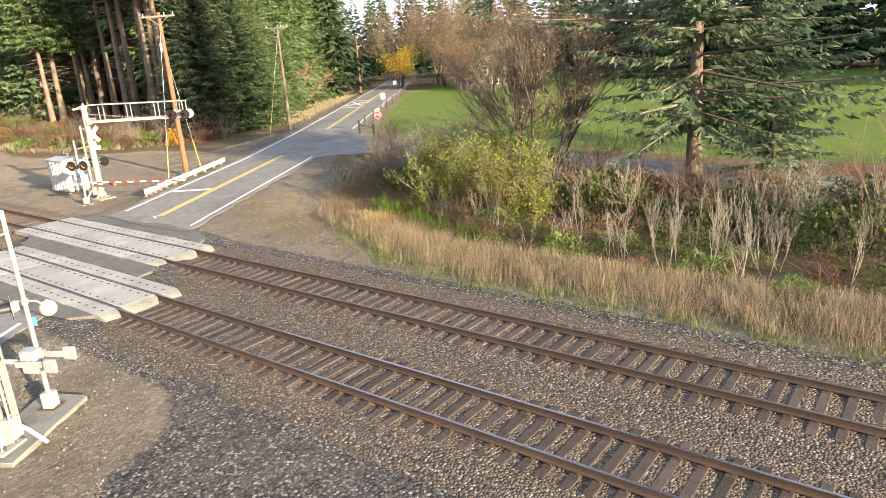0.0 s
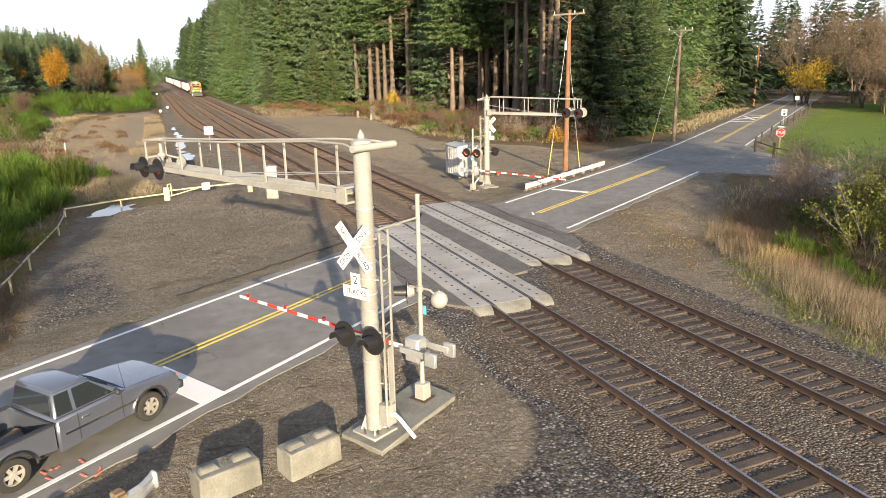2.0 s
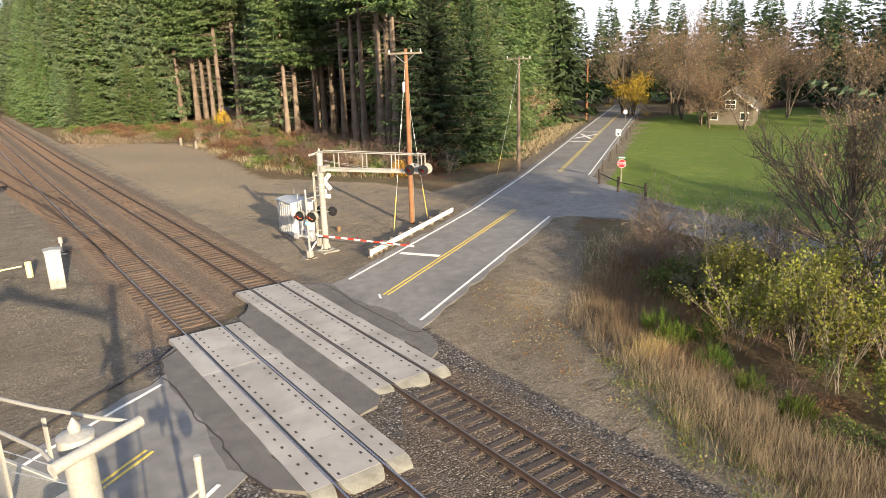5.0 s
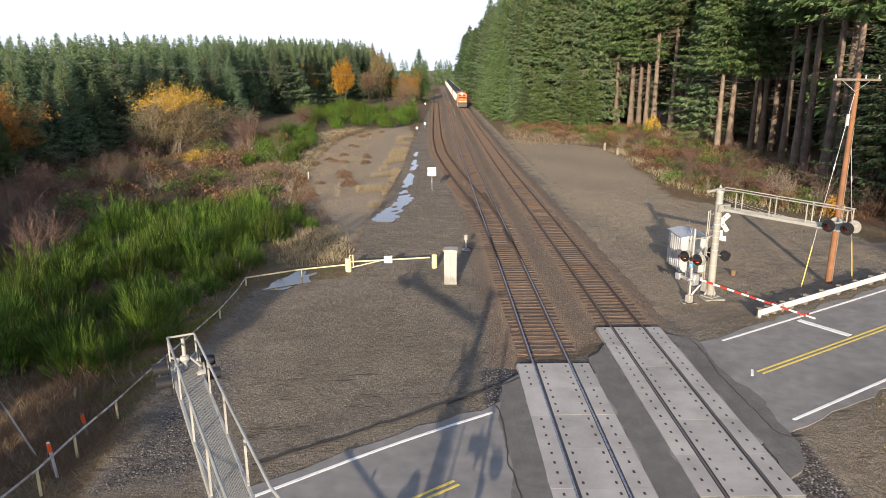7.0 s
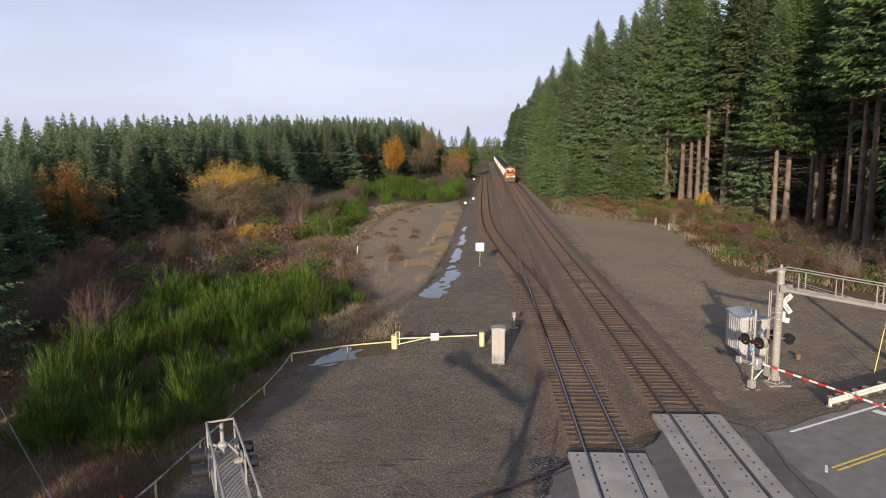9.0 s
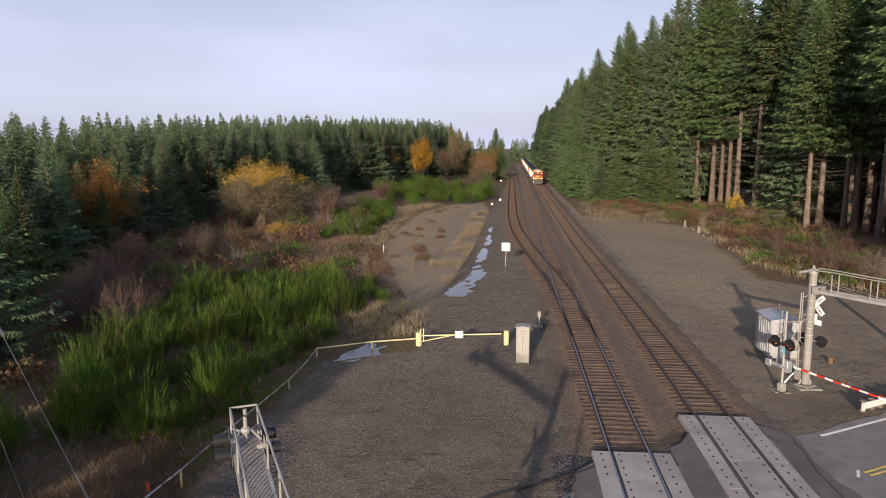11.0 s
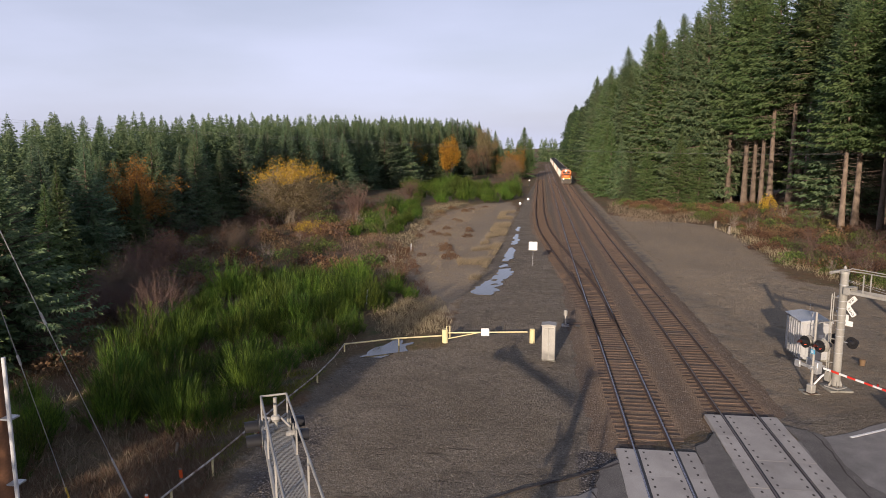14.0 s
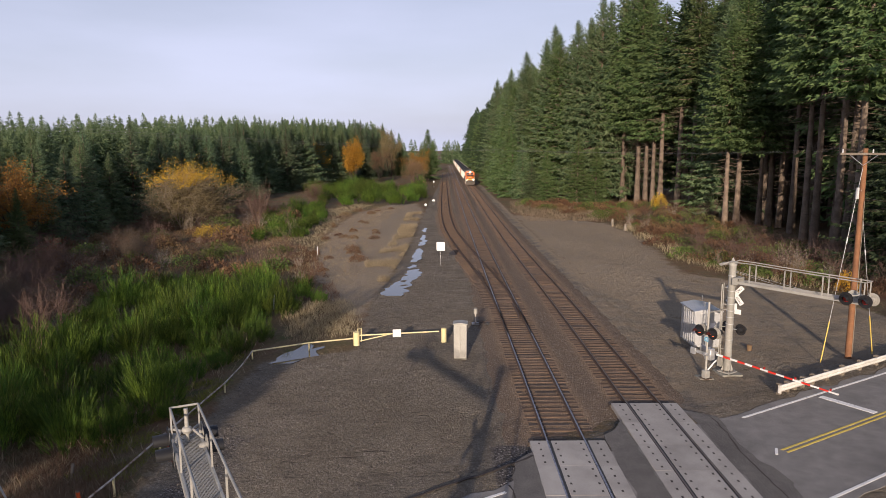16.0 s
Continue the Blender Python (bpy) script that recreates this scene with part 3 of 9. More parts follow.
def along(line, step=2.0):
    """A line of points filled in at even steps, with the sideways unit vector at each."""
    out = []
    for (x0, y0), (x1, y1) in zip(line, line[1:]):
        n = max(1, int(math.hypot(x1 - x0, y1 - y0) / step))
        out += [(x0 + (x1 - x0) * i / n, y0 + (y1 - y0) * i / n) for i in range(n)]
    out.append(line[-1])
    p = np.array(out, float)
    q = p.copy()
    for _ in range(3):
        q[1:-1] = (q[:-2] + 2 * q[1:-1] + q[2:]) / 4
    t = np.gradient(q, axis=0)
    t /= np.linalg.norm(t, axis=1)[:, None]
    return q, np.stack([-t[:, 1], t[:, 0]], 1)


def far_from(px, py, line):
    d = np.full(px.shape, 1e9)
    for (x0, y0), (x1, y1) in zip(line, line[1:]):
        ux, uy = x1 - x0, y1 - y0
        k = np.clip(((px - x0) * ux + (py - y0) * uy) / (ux * ux + uy * uy), 0, 1)
        d = np.minimum(d, np.hypot(px - x0 - k * ux, py - y0 - k * uy))
    return d


def inside(px, py, poly):
    c = np.zeros(px.shape, bool)
    n = len(poly)
    for i in range(n):
        (x0, y0), (x1, y1) = poly[i], poly[i - 1]
        with np.errstate(divide="ignore", invalid="ignore"):
            c ^= ((y0 > py) != (y1 > py)) & (px < (x1 - x0) * (py - y0) / (y1 - y0 + 1e-12) + x0)
    return c


def zone_of(px, py, poly, soft=1.0):
    """1 inside, 0 outside, sliding over soft metres on either side of the outline."""
    d = far_from(px, py, list(poly) + [poly[0]])
    return np.clip(0.5 + np.where(inside(px, py, poly), d, -d) / (2 * soft), 0, 1)


LOT_W = [(-15.2, -9.5), (-15.6, -2), (-15.3, 6), (-15.2, 11.4), (-10.2, 13.2), (-10.4, 20), (-10.6, 28), (-9.6, 38), (-8.9, 60), (-8.6, 90), (-8.0, 130), (-6.5, 200), (-5.5, 330), (0, 330), (0, -3), (-5, -5)]
DIRT_E = [(7.6, 30), (12.5, 18), (17.5, 24), (18, 40), (19.4, 50), (21.2, 66), (20.5, 80), (9, 95), (7.4, 95)]
LOT_E = [(3, 4), (6, 330), (7.2, 200), (7.4, 100), (7.6, 60), (8.2, 32), (12, 19), (16.5, 23), (18.0, 38), (20.5, 34), (24.5, 27), (26, 20), (36, 24), (40, 22), (28, 13), (8, 1)]
SHOULDER_S = [(-40, -41), (-12, -19), (-4.5, -13), (-1, -14), (-1, -75), (-14, -75), (-30, -60)]
SHOULDER_E = [(6, -3), (13, 1), (24, 7), (24.5, 1.5), (20.0, -2.6), (17.0, -5.2), (14.2, -8.2), (11.9, -12.2), (10.2, -15.8), (8.6, -18.6), (7.8, -80), (4, -80), (4, -3)]
ROCK_S = [(-7.0, -22.9), (-5.8, -22.0), (-4.2, -21.6), (-2.6, -19.6), (-1.7, -14.8), (-1, -14), (-1, -80), (-9, -80), (-9.2, -45), (-8.0, -27)]
FIELD = [(36, 6), (39.5, 14), (52, 22.5), (90, 50), (130, 60), (150, 10), (110, -50), (60, -75), (40, -60), (36, -30), (37, -6)]
DIRT_W = [(-10.5, 20), (-14.5, 27), (-17.5, 40), (-20.5, 58), (-22, 80), (-21, 104), (-16.5, 118), (-11, 124), (-8.6, 100), (-8.9, 60), (-9.6, 38)]


def terrain(px, py):
    z = np.full(px.shape, -0.25)
    d_side = far_from(px, py, SIDE)
    d_road = far_from(px, py, ROAD)
    ditch = smooth01(10.0, 15.0, px) * (1 - smooth01(21, 27, px)) * (1 - smooth01(-9.0, -2.5, py))
    z = z - 0.6 * ditch
    z = z - 0.5 * smooth01(-16.5, -22, px) * (1 - smooth01(55, 120, py))
    z = z - 0.35 * smooth01(26, 40, px) * smooth01(8, 14, d_road) * (py < 80)
    hum = np.sin(px * 0.13 + 1.3) * np.cos(py * 0.11) * 0.5 + np.sin(px * 0.31 + py * 0.27) * 0.3 + np.sin(px * 0.9 - py * 0.7) * 0.12
    wild = 1 - np.clip(zone_of(px, py, LOT_W, 2) + zone_of(px, py, LOT_E, 2) + zone_of(px, py, SHOULDER_S, 2) + zone_of(px, py, SHOULDER_E, 1), 0, 1)
    z = z + hum * 0.22 * wild * smooth01(5, 12, d_road) + hum * 0.03
    track = np.minimum(np.abs(px), np.abs(px - 4.27))
    z = np.where(track < 2.6, np.minimum(z, -0.3), z)
    w = 1 - smooth01(3.9, 7.0, d_road)
    z = z * (1 - w) + w * -0.03
    w = (1 - smooth01(2.6, 5.5, d_side)) * (py < 12)
    z = z * (1 - w) + w * -0.12
    # lots swell slightly to low spoil edges
    z = z + 0.18 * np.exp(-((px + 15.9) / 0.7) ** 2) * smooth01(-9, -4, py) * (1 - smooth01(9, 13, py))
    return z


def gz(x, y):
    return float(terrain(np.array([float(x)]), np.array([float(y)]))[0])


def axis_steps(a, b, step, reach):
    mid = list(np.arange(a, b + 1e-6, step))
    out, s, v = [], step, b
    while v < reach:
        s *= 1.22
        v += s
        out.append(v)
    low, s, v = [], step, a
    while v > -reach:
        s *= 1.22
        v -= s
        low.append(v)
    return np.array(low[::-1] + mid + out)


def build_ground():
    xs, ys = axis_steps(-48, 48, 0.55, 3200), axis_steps(-50, 130, 0.7, 3200)
    gx, gy = np.meshgrid(xs, ys, indexing="ij")
    px, py = gx.ravel(), gy.ravel()
    pz = terrain(px, py)
    fine = (np.abs(px) < 60) & (py > -60) & (py < 140)
    pz = pz + np.where(fine, rng.normal(0, 0.022, px.shape), 0) * smooth01(3.5, 5.5, np.minimum(far_from(px, py, ROAD), far_from(px, py, SIDE) + 0.8))
    nx, ny = len(xs), len(ys)
    i = np.arange(nx * ny).reshape(nx, ny)
    quads = np.stack([i[:-1, :-1], i[1:, :-1], i[1:, 1:], i[:-1, 1:]], -1).reshape(-1, 4)
    me = bpy.data.meshes.new("ground")
    me.from_pydata(np.stack([px, py, pz], 1).tolist(), [], quads.tolist())
    near_track = 1 - smooth01(2.5, 3.5, np.minimum(np.abs(px), np.abs(px - 4.27)))
    lot = np.maximum.reduce([zone_of(px, py, LOT_W, 0.8), 0.52 * zone_of(px, py, LOT_E, 0.9), zone_of(px, py, SHOULDER_S, 1.5), zone_of(px, py, SHOULDER_E, 0.8)])
    lot = np.maximum(lot, 1 - smooth01(4.2, 6.0, far_from(px, py, ROAD)))
    rock = np.maximum(zone_of(px, py, ROCK_S, 0.5), near_track * (py < 0) + 0.45 * near_track * (py >= 0))
    rock = np.maximum(rock, 0.62 * zone_of(px, py, [(-15.6, -9), (-15.4, 0), (-14.2, 4), (-12.6, 1), (-11.8, -4), (-11.5, -8)], 1.2))
    for key, val in (("zone_lot", lot), ("zone_rock", rock), ("zone_field", zone_of(px, py, FIELD, 1.2)), ("zone_dirt", np.maximum.reduce([zone_of(px, py, DIRT_W, 2.5), zone_of(px, py, DIRT_E, 2.0), zone_of(px, py, LOT_E, 1.0)]))):
        at = me.attributes.new(key, "FLOAT", "POINT")
        at.data.foreach_set("value", np.asarray(val, np.float32))
    me.polygons.foreach_set("use_smooth", [True] * len(me.polygons))
    me.materials.append(M["ground"])
    tagged(new("ground", me), "gravel lots, dead grass and scrub ground round the crossing", "ground", kind="structure")


build_ground()


def strip(name, line, left, right, z0, z1, material, label, category, jag=0.0, step=1.0):
    q, n = along(line, step)
    g = Geo()
    l = left + rng.normal(0, jag, len(q)) if jag else np.full(len(q), left)
    r = right + rng.normal(0, jag, len(q)) if jag else np.full(len(q), right)
    rings = []
    for k in range(len(q)):
        a, b = q[k] + n[k] * l[k], q[k] + n[k] * r[k]
        rings.append([(a[0], a[1], z0), (a[0], a[1], z1), (b[0], b[1], z1), (b[0], b[1], z0)])
    g.loft(rings)
    return solo(name, g, material, label, category, kind="structure", smooth=False)


strip("road", ROAD, 3.4, -3.45, -0.3, 0.0, M["asphalt"], "worn grey two-lane asphalt road over the tracks", "road", 0.09, 0.8)
strip("side_road", SIDE, 2.9, -2.9, -0.35, -0.035, M["asphalt"], "narrow grey asphalt side road joining the main road", "road", 0.09, 1.0)


def slab(name, outline, z0, z1, material, label, category, jag=0.06):
    pts = []
    for (x0, y0), (x1, y1) in zip(outline, outline[1:] + outline[:1]):
        n = max(1, int(math.hypot(x1 - x0, y1 - y0) / 0.5))
        pts += [(x0 + (x1 - x0) * i / n + rng.normal(0, jag), y0 + (y1 - y0) * i / n + rng.normal(0, jag)) for i in range(n)]
    return solo(name, Geo().prism(pts, z0, z1), material, label, category, kind="structure", smooth=False)


slab("asphalt_patch", [(1.58, 0.6), (2.15, 1.0), (2.7, 2.2), (2.7, -9.6), (2.3, -10.1), (1.58, -10.3)], -0.2, 0.008, M["asphalt_new"], "darker asphalt infill between the two tracks", "pavement", 0.03)
slab("asphalt_patch", [(5.78, 3.2), (6.95, 2.4), (6.7, -0.3), (7.2, -3.4), (7.0, -6.4), (6.7, -7.4), (5.78, -8.2)], -0.2, 0.006, M["asphalt_new"], "darker asphalt apron beside the crossing panels", "pavement")
slab("asphalt_patch", [(-1.45, -0.9), (-2.3, -1.95), (-2.6, -4.5), (-2.5, -8.0), (-2.75, -10.6), (-2.1, -12.3), (-1.45, -12.9)], -0.2, 0.006, M["asphalt_new"], "darker asphalt apron beside the crossing panels", "pavement")
slab("road_corner", [(24.0, 6.0), (27.0, 5.0), (29.2, 1.5), (29.6, -3.0), (33.6, -3.0), (35.2, 3.0), (38.6, 12.5), (43.0, 18.6), (36.0, 16.0)], -0.3, -0.02, M["asphalt"], "grey asphalt corner where the side road joins", "road")
# tar seams and cracks
def tar_seam(points, width):
    q, n = along(points, 0.35)
    rings = []
    for k in range(len(q)):
        o, w = rng.normal(0, 0.035), width * (0.6 + 0.7 * rng.random()) / 2
        a, b = q[k] + n[k] * (o + w), q[k] + n[k] * (o - w)
        rings.append([(a[0], a[1], -0.02), (a[0], a[1], 0.0125), (b[0], b[1], 0.0125), (b[0], b[1], -0.02)])
    solo("tar_seam", Geo().loft(rings), M["bolt"], "black tar-filled crack in the asphalt", "pavement", kind="structure", smooth=False)


tar_seam([(-1.5, -1.3), (-2.2, -1.85), (-3.3, -2.65), (-4.5, -3.3), (-6.4, -4.75), (-7.8, -5.55), (-10.5, -7.3)], 0.09)
tar_seam([(-2.6, -3.6), (-2.45, -5.4), (-2.6, -7.1), (-2.4, -8.5), (-2.45, -10.6), (-2.2, -12.4)], 0.055)
tar_seam([(6.75, 2.5), (6.5, -1.5), (6.6, -5.4), (6.7, -6.1), (7.4, -5.9)], 0.05)
# road paint
def line_mark(line, off, width, material, label, z=0.014):
    q, n = along(line, 1.0)
    g = Geo()
    rings = []
    for k in range(len(q)):
        a, b = q[k] + n[k] * (off + width / 2), q[k] + n[k] * (off - width / 2)
        rings.append([(a[0], a[1], z - 0.02), (a[0], a[1], z), (b[0], b[1], z), (b[0], b[1], z - 0.02)])
    g.loft(rings)
    return solo("road_marking", g, material, label, "road marking", kind="structure", smooth=False)


def road_piece(x0, x1):
    """The part of the road's centre line between two values of x."""
    out = []
    for (ax, ay), (bx, by) in zip(ROAD, ROAD[1:]):
        if bx < x0 or ax > x1:
            continue
        for x in (max(ax, x0), min(bx, x1)):
            out.append((x, ay + (by - ay) * (x - ax) / (bx - ax)))
    return [p for i, p in enumerate(out) if i == 0 or math.hypot(p[0] - out[i - 1][0], p[1] - out[i - 1][1]) > 0.05]


WHITE, YELLOW = "worn white edge line painted on asphalt", "double yellow centre line painted on asphalt"
line_mark(road_piece(-120, -1.3), 2.93, 0.12, M["white_line"], WHITE)
line_mark(road_piece(-120, -4.9), -2.98, 0.12, M["white_line"], WHITE)
line_mark(road_piece(9.5, 120), 2.93, 0.12, M["white_line"], WHITE)
line_mark(road_piece(6.1, 24.2), -2.98, 0.12, M["white_line"], WHITE)
line_mark(road_piece(39.0, 100), -2.98, 0.12, M["white_line"], WHITE)
for a, b in ((-120, -4.2), (8.2, 25.5), (40.3, 100)):
    for off in (0.115, -0.115):
        line_mark(road_piece(a, b), off, 0.09, M["yellow_line"], YELLOW)


def bar_mark(p, q, width, material, label):
    p, q = Vector((*p, 0)), Vector((*q, 0))
    s = (q - p).normalized().cross(Vector((0, 0, 1))) * width / 2
    g = Geo().prism([(p + s)[:2], (q + s)[:2], (q - s)[:2], (p - s)[:2]], -0.01, 0.016)
    solo("road_marking", g, material, label, "road marking", kind="structure", smooth=False)


bar_mark((-11.38, -13.75), (-9.98, -16.15), 0.72, M["white_bar"], "broad white stop bar on asphalt")
bar_mark((12.72, 4.75), (14.05, 2.75), 0.36, M["white_line"], "white stop bar on asphalt")
bar_mark((8.0, -0.75), (7.75, -1.3), 0.1, M["white_line"], "short white tick at the end of the centre line")
for a, b, w in (((59.5, 36.4), (61.2, 34.2), 0.35), ((69.5, 43.3), (71.2, 41.1), 0.35), ((62.4, 38.3), (68.6, 39.6), 0.4), ((63.6, 36.4), (67.4, 41.6), 0.4)):
    bar_mark(a, b, w, M["white_line"], "white crossing-ahead marking on asphalt")
for k in range(9):
    x, y = -13.9 + 2.2 * rng.random(), -18.9 + 1.2 * rng.random()
    bar_mark((x, y), (x + rng.normal(0, 0.12), y + rng.normal(0, 0.12) + 0.1), 0.04, M["orange_mark"], "faded orange utility spray mark on asphalt")


# ---- ballast, rails, ties ----
def build_ballast():
    prof = [(-3.1, -0.46), (-2.5, -0.3), (-1.75, -0.2), (-1.3, -0.19), (-0.6, -0.19), (0, -0.195), (0.6, -0.19), (1.3, -0.19), (1.75, -0.215), (2.13, -0.25), (2.6, -0.215), (3.0, -0.19), (3.67, -0.19), (4.27, -0.195), (4.87, -0.19), (5.6, -0.19), (6.0, -0.2), (6.7, -0.3), (7.4, -0.5)]
    ys = np.concatenate([np.arange(-70, 60, 0.4), np.arange(60, 140, 1.5), np.arange(140, 460, 8.0)])
    pts, rust = [], []
    for y in ys:
        north = float(smooth01(-4, 3, y))
        for x, z in prof:
            x += track_x(0, y) if x < 2.1 else track_x(1, y) - 4.24
            jitter = rng.normal(0, 0.012) if y < 60 else 0
            pts.append((x, y, z + jitter))
            near = min(abs(x - track_x(0, y)), abs(x - track_x(1, y)))
            rust.append((0.3 + 0.7 * north) * (1.0 if near < 1.6 else 0.5))
    n = len(prof)
    faces = [(k * n + i, k * n + i + 1, (k + 1) * n + i + 1, (k + 1) * n + i) for k in range(len(ys) - 1) for i in range(n - 1)]
    me = bpy.data.meshes.new("ballast")
    me.from_pydata(pts, [], faces)
    at = me.attributes.new("rust", "FLOAT", "POINT")
    at.data.foreach_set("value", np.array(rust, np.float32))
    me.polygons.foreach_set("use_smooth", [True] * len(faces))
    me.materials.append(M["ballast"])
    tagged(new("ballast", me), "bed of grey crushed stone under the tracks", "ballast", kind="structure")
    q, nn = along([p for p in SIDING if p[1] > 30], 2.0)
    pts, rust = [], []
    for k in range(len(q)):
        for o, z in ((-2.2, -0.32), (-1.5, -0.21), (0, -0.218), (1.5, -0.21), (2.2, -0.32)):
            pts.append((q[k][0] + nn[k][0] * o, q[k][1] + nn[k][1] * o, z - 0.002))
            rust.append(0.9)
    faces = [(k * 5 + i, k * 5 + i + 1, (k + 1) * 5 + i + 1, (k + 1) * 5 + i) for k in range(len(q) - 1) for i in range(4)]
    me = bpy.data.meshes.new("ballast")
    me.from_pydata(pts, [], faces)
    at = me.attributes.new("rust", "FLOAT", "POINT")
    at.data.foreach_set("value", np.array(rust, np.float32))
    me.materials.append(M["ballast"])
    tagged(new("ballast", me), "rust-stained crushed stone under the siding", "ballast", kind="structure")


build_ballast()
RAIL_OUT = [(-0.07, -0.15), (0.07, -0.15), (0.07, -0.138), (0.012, -0.115), (0.012, -0.02), (0.036, -0.008), (0.036, 0.018), (-0.036, 0.018), (-0.036, -0.008), (-0.012, -0.02), (-0.012, -0.115), (-0.07, -0.138)]


def rail_on(line, off, parent, step=6.0, worn=True, head="rail_top"):
    q, n = along(line, step)
    g, h = Geo(), Geo()
    rings, heads = [], []
    for k in range(len(q)):
        c = q[k] + n[k] * off
        rings.append([(c[0] + n[k][0] * a, c[1] + n[k][1] * a, b) for a, b in RAIL_OUT])
        heads.append([(c[0] + n[k][0] * a, c[1] + n[k][1] * a, b) for a, b in ((-0.034, 0.012), (-0.03, 0.024), (0.03, 0.024), (0.034, 0.012))])
    g.loft(rings)
    h.loft(heads)
    rail = part("rail", g, M["rail_side"], parent, "rust-brown steel rail", smooth=False)
    part("rail_head", h, M[head if worn else "plate"], rail, "rail top polished by wheels" if worn else "rusty rail top", smooth=False)


tracks = []
for line, words in ((TRACKS[0], "railway track of worn rails on dark timber ties"), (TRACKS[1], "second railway track of rails on dark timber ties")):
    t = thing("track", Matrix(), words, "railway track", kind="structure")
    tracks.append(t)
    for off in (-0.755, 0.755):
        rail_on(line, off, t, 6.0, True, "rail_top" if line is TRACKS[0] else "rail_dull")
siding = thing("siding_track", Matrix(), "rusty siding track leaving the main line at a switch", "railway track", kind="structure")
for off in (-0.755, 0.755):
    rail_on(SIDING, off, siding, 3.0, False)
# guard and frog rails of the switch
for a, b in (((0.38, 20.5), (0.36, 25.0)), ((-1.35, 33.0), (-1.6, 38.5)), ((0.15, 36.5), (-0.1, 40.5))):
    rail_on([a, b], 0.0, siding, 2.0, False)
switch_rod = Geo().cyl((-2.9, 19.0, -0.1), (0.7, 19.0, -0.1), 0.025).cyl((-2.9, 19.5, -0.1), (0.7, 19.5, -0.1), 0.02)
part("switch_rod", switch_rod, M["rail_side"], siding)


# ---- crossing panels ----
def build_crossing(x0, y0, y1, words):
    t = thing("crossing_surface", Matrix(), words, "level crossing", kind="structure")
    n = 6
    step = (y1 - y0) / n
    for col, (a, b) in {"field_west": (-1.5, -0.82), "gauge": (-0.66, 0.66), "field_east": (0.82, 1.5)}.items():
        for k in range(n):
            ya, yb = y0 + k * step + 0.003, y0 + (k + 1) * step - 0.003
            g = Geo().box(x0 + (a + b) / 2, (ya + yb) / 2, -0.18, b - a, yb - ya, 0.2 + rng.normal(0, 0.002))
            p = part("concrete_panel", g, M["concrete"], t, bevel=0.005)
            h = Geo()
            rows = (a + 0.17, b - 0.17) if col == "gauge" else ((a + b) / 2,)
            for u in rows:
                for j in range(4):
                    y = ya + (j + 0.5) * (yb - ya) / 4
                    h.box(x0 + u, y, 0.0, 0.075, 0.13, 0.0235)
            part("lag_bolt", h, M["bolt"], p, "rows of dark bolts sunk in the panel")
        # sloped end piece
        g = Geo()
        w = b - a
        rings = []
        for y, z, s in ((y0, 0.016, 1.0), (y0 - 0.2, -0.03, 0.96), (y0 - 0.42, -0.14, 0.8), (y0 - 0.5, -0.2, 0.7)):
            m = x0 + (a + b) / 2
            rings.append([(m - w / 2 * s, y, -0.26), (m - w / 2 * s, y, z), (m + w / 2 * s, y, z), (m + w / 2 * s, y, -0.26)])
        g.loft(rings)
        part("end_ramp", g, M["concrete_raw"], t, "pale rounded concrete ramp at the panel end")
    for a, b in ((-0.82, -0.66), (0.66, 0.82)):
        part("flangeway_filler", Geo().box(x0 + (a + b) / 2, (y0 + y1) / 2, -0.19, b - a + 0.02, y1 - y0, 0.196), M["plastic_dark"], t, "black rubber strip along the rail")
    part("timber_end", Geo().box(x0, y1 + 0.12, -0.3, 3.1, 0.2, 0.22), M["tie"], t, "dark timber at the panel edge")


build_crossing(0.03, -13.05, 0.0, "pale concrete panels with bolt holes between worn rails")
build_crossing(4.24, -9.15, 4.0, "pale concrete panels with bolt holes on the second track")


# ---- loose stones ----
def loose_stones(seed, poly, n, label):
    """Small broken stones lying on the ground, each a low uneven pyramid."""
    r = np.random.default_rng(seed)
    xs, ys = [p[0] for p in poly], [p[1] for p in poly]
    x, y = r.uniform(min(xs), max(xs), n * 4), r.uniform(min(ys), max(ys), n * 4)
    clump = np.sin(x * 0.9 + 1.7 * np.sin(y * 0.5)) * np.cos(y * 0.8 + np.sin(x * 0.6)) * 0.3 + 0.6
    keep = inside(x, y, poly) & (far_from(x, y, ROAD) > 3.7) & (np.minimum(np.abs(x), np.abs(x - 4.27)) > 1.9) & (r.random(len(x)) < clump)
    x, y = x[keep][:n], y[keep][:n]
    n = len(x)
    z = terrain(x, y)
    s = 0.014 + 0.03 * r.random(n) ** 4
    ang = r.random((n, 1)) * 6.28 + np.array([0, 1.5, 3.2, 4.7])
    rad = s[:, None] * r.uniform(0.7, 1.3, (n, 4))
    ring = np.stack([x[:, None] + np.cos(ang) * rad, y[:, None] + np.sin(ang) * rad, np.repeat((z - 0.01)[:, None], 4, 1)], -1)
    tip = np.stack([x + r.normal(0, 0.3, n) * s, y + r.normal(0, 0.3, n) * s, z + s * r.uniform(0.7, 1.3, n)], -1)[:, None]
    v = np.concatenate([ring, tip], 1).reshape(-1, 3)
    k = np.arange(n)[:, None] * 5
    f = np.concatenate([k + np.array([[0, 1, 4]]), k + np.array([[1, 2, 4]]), k + np.array([[2, 3, 4]]), k + np.array([[3, 0, 4]])], 0)
    me = bpy.data.meshes.new("loose_stones")
    me.from_pydata(v.tolist(), [], f.tolist())
    me.materials.append(M["stone"])
    tagged(new("loose_stones", me), label, "gravel", kind="stuff")


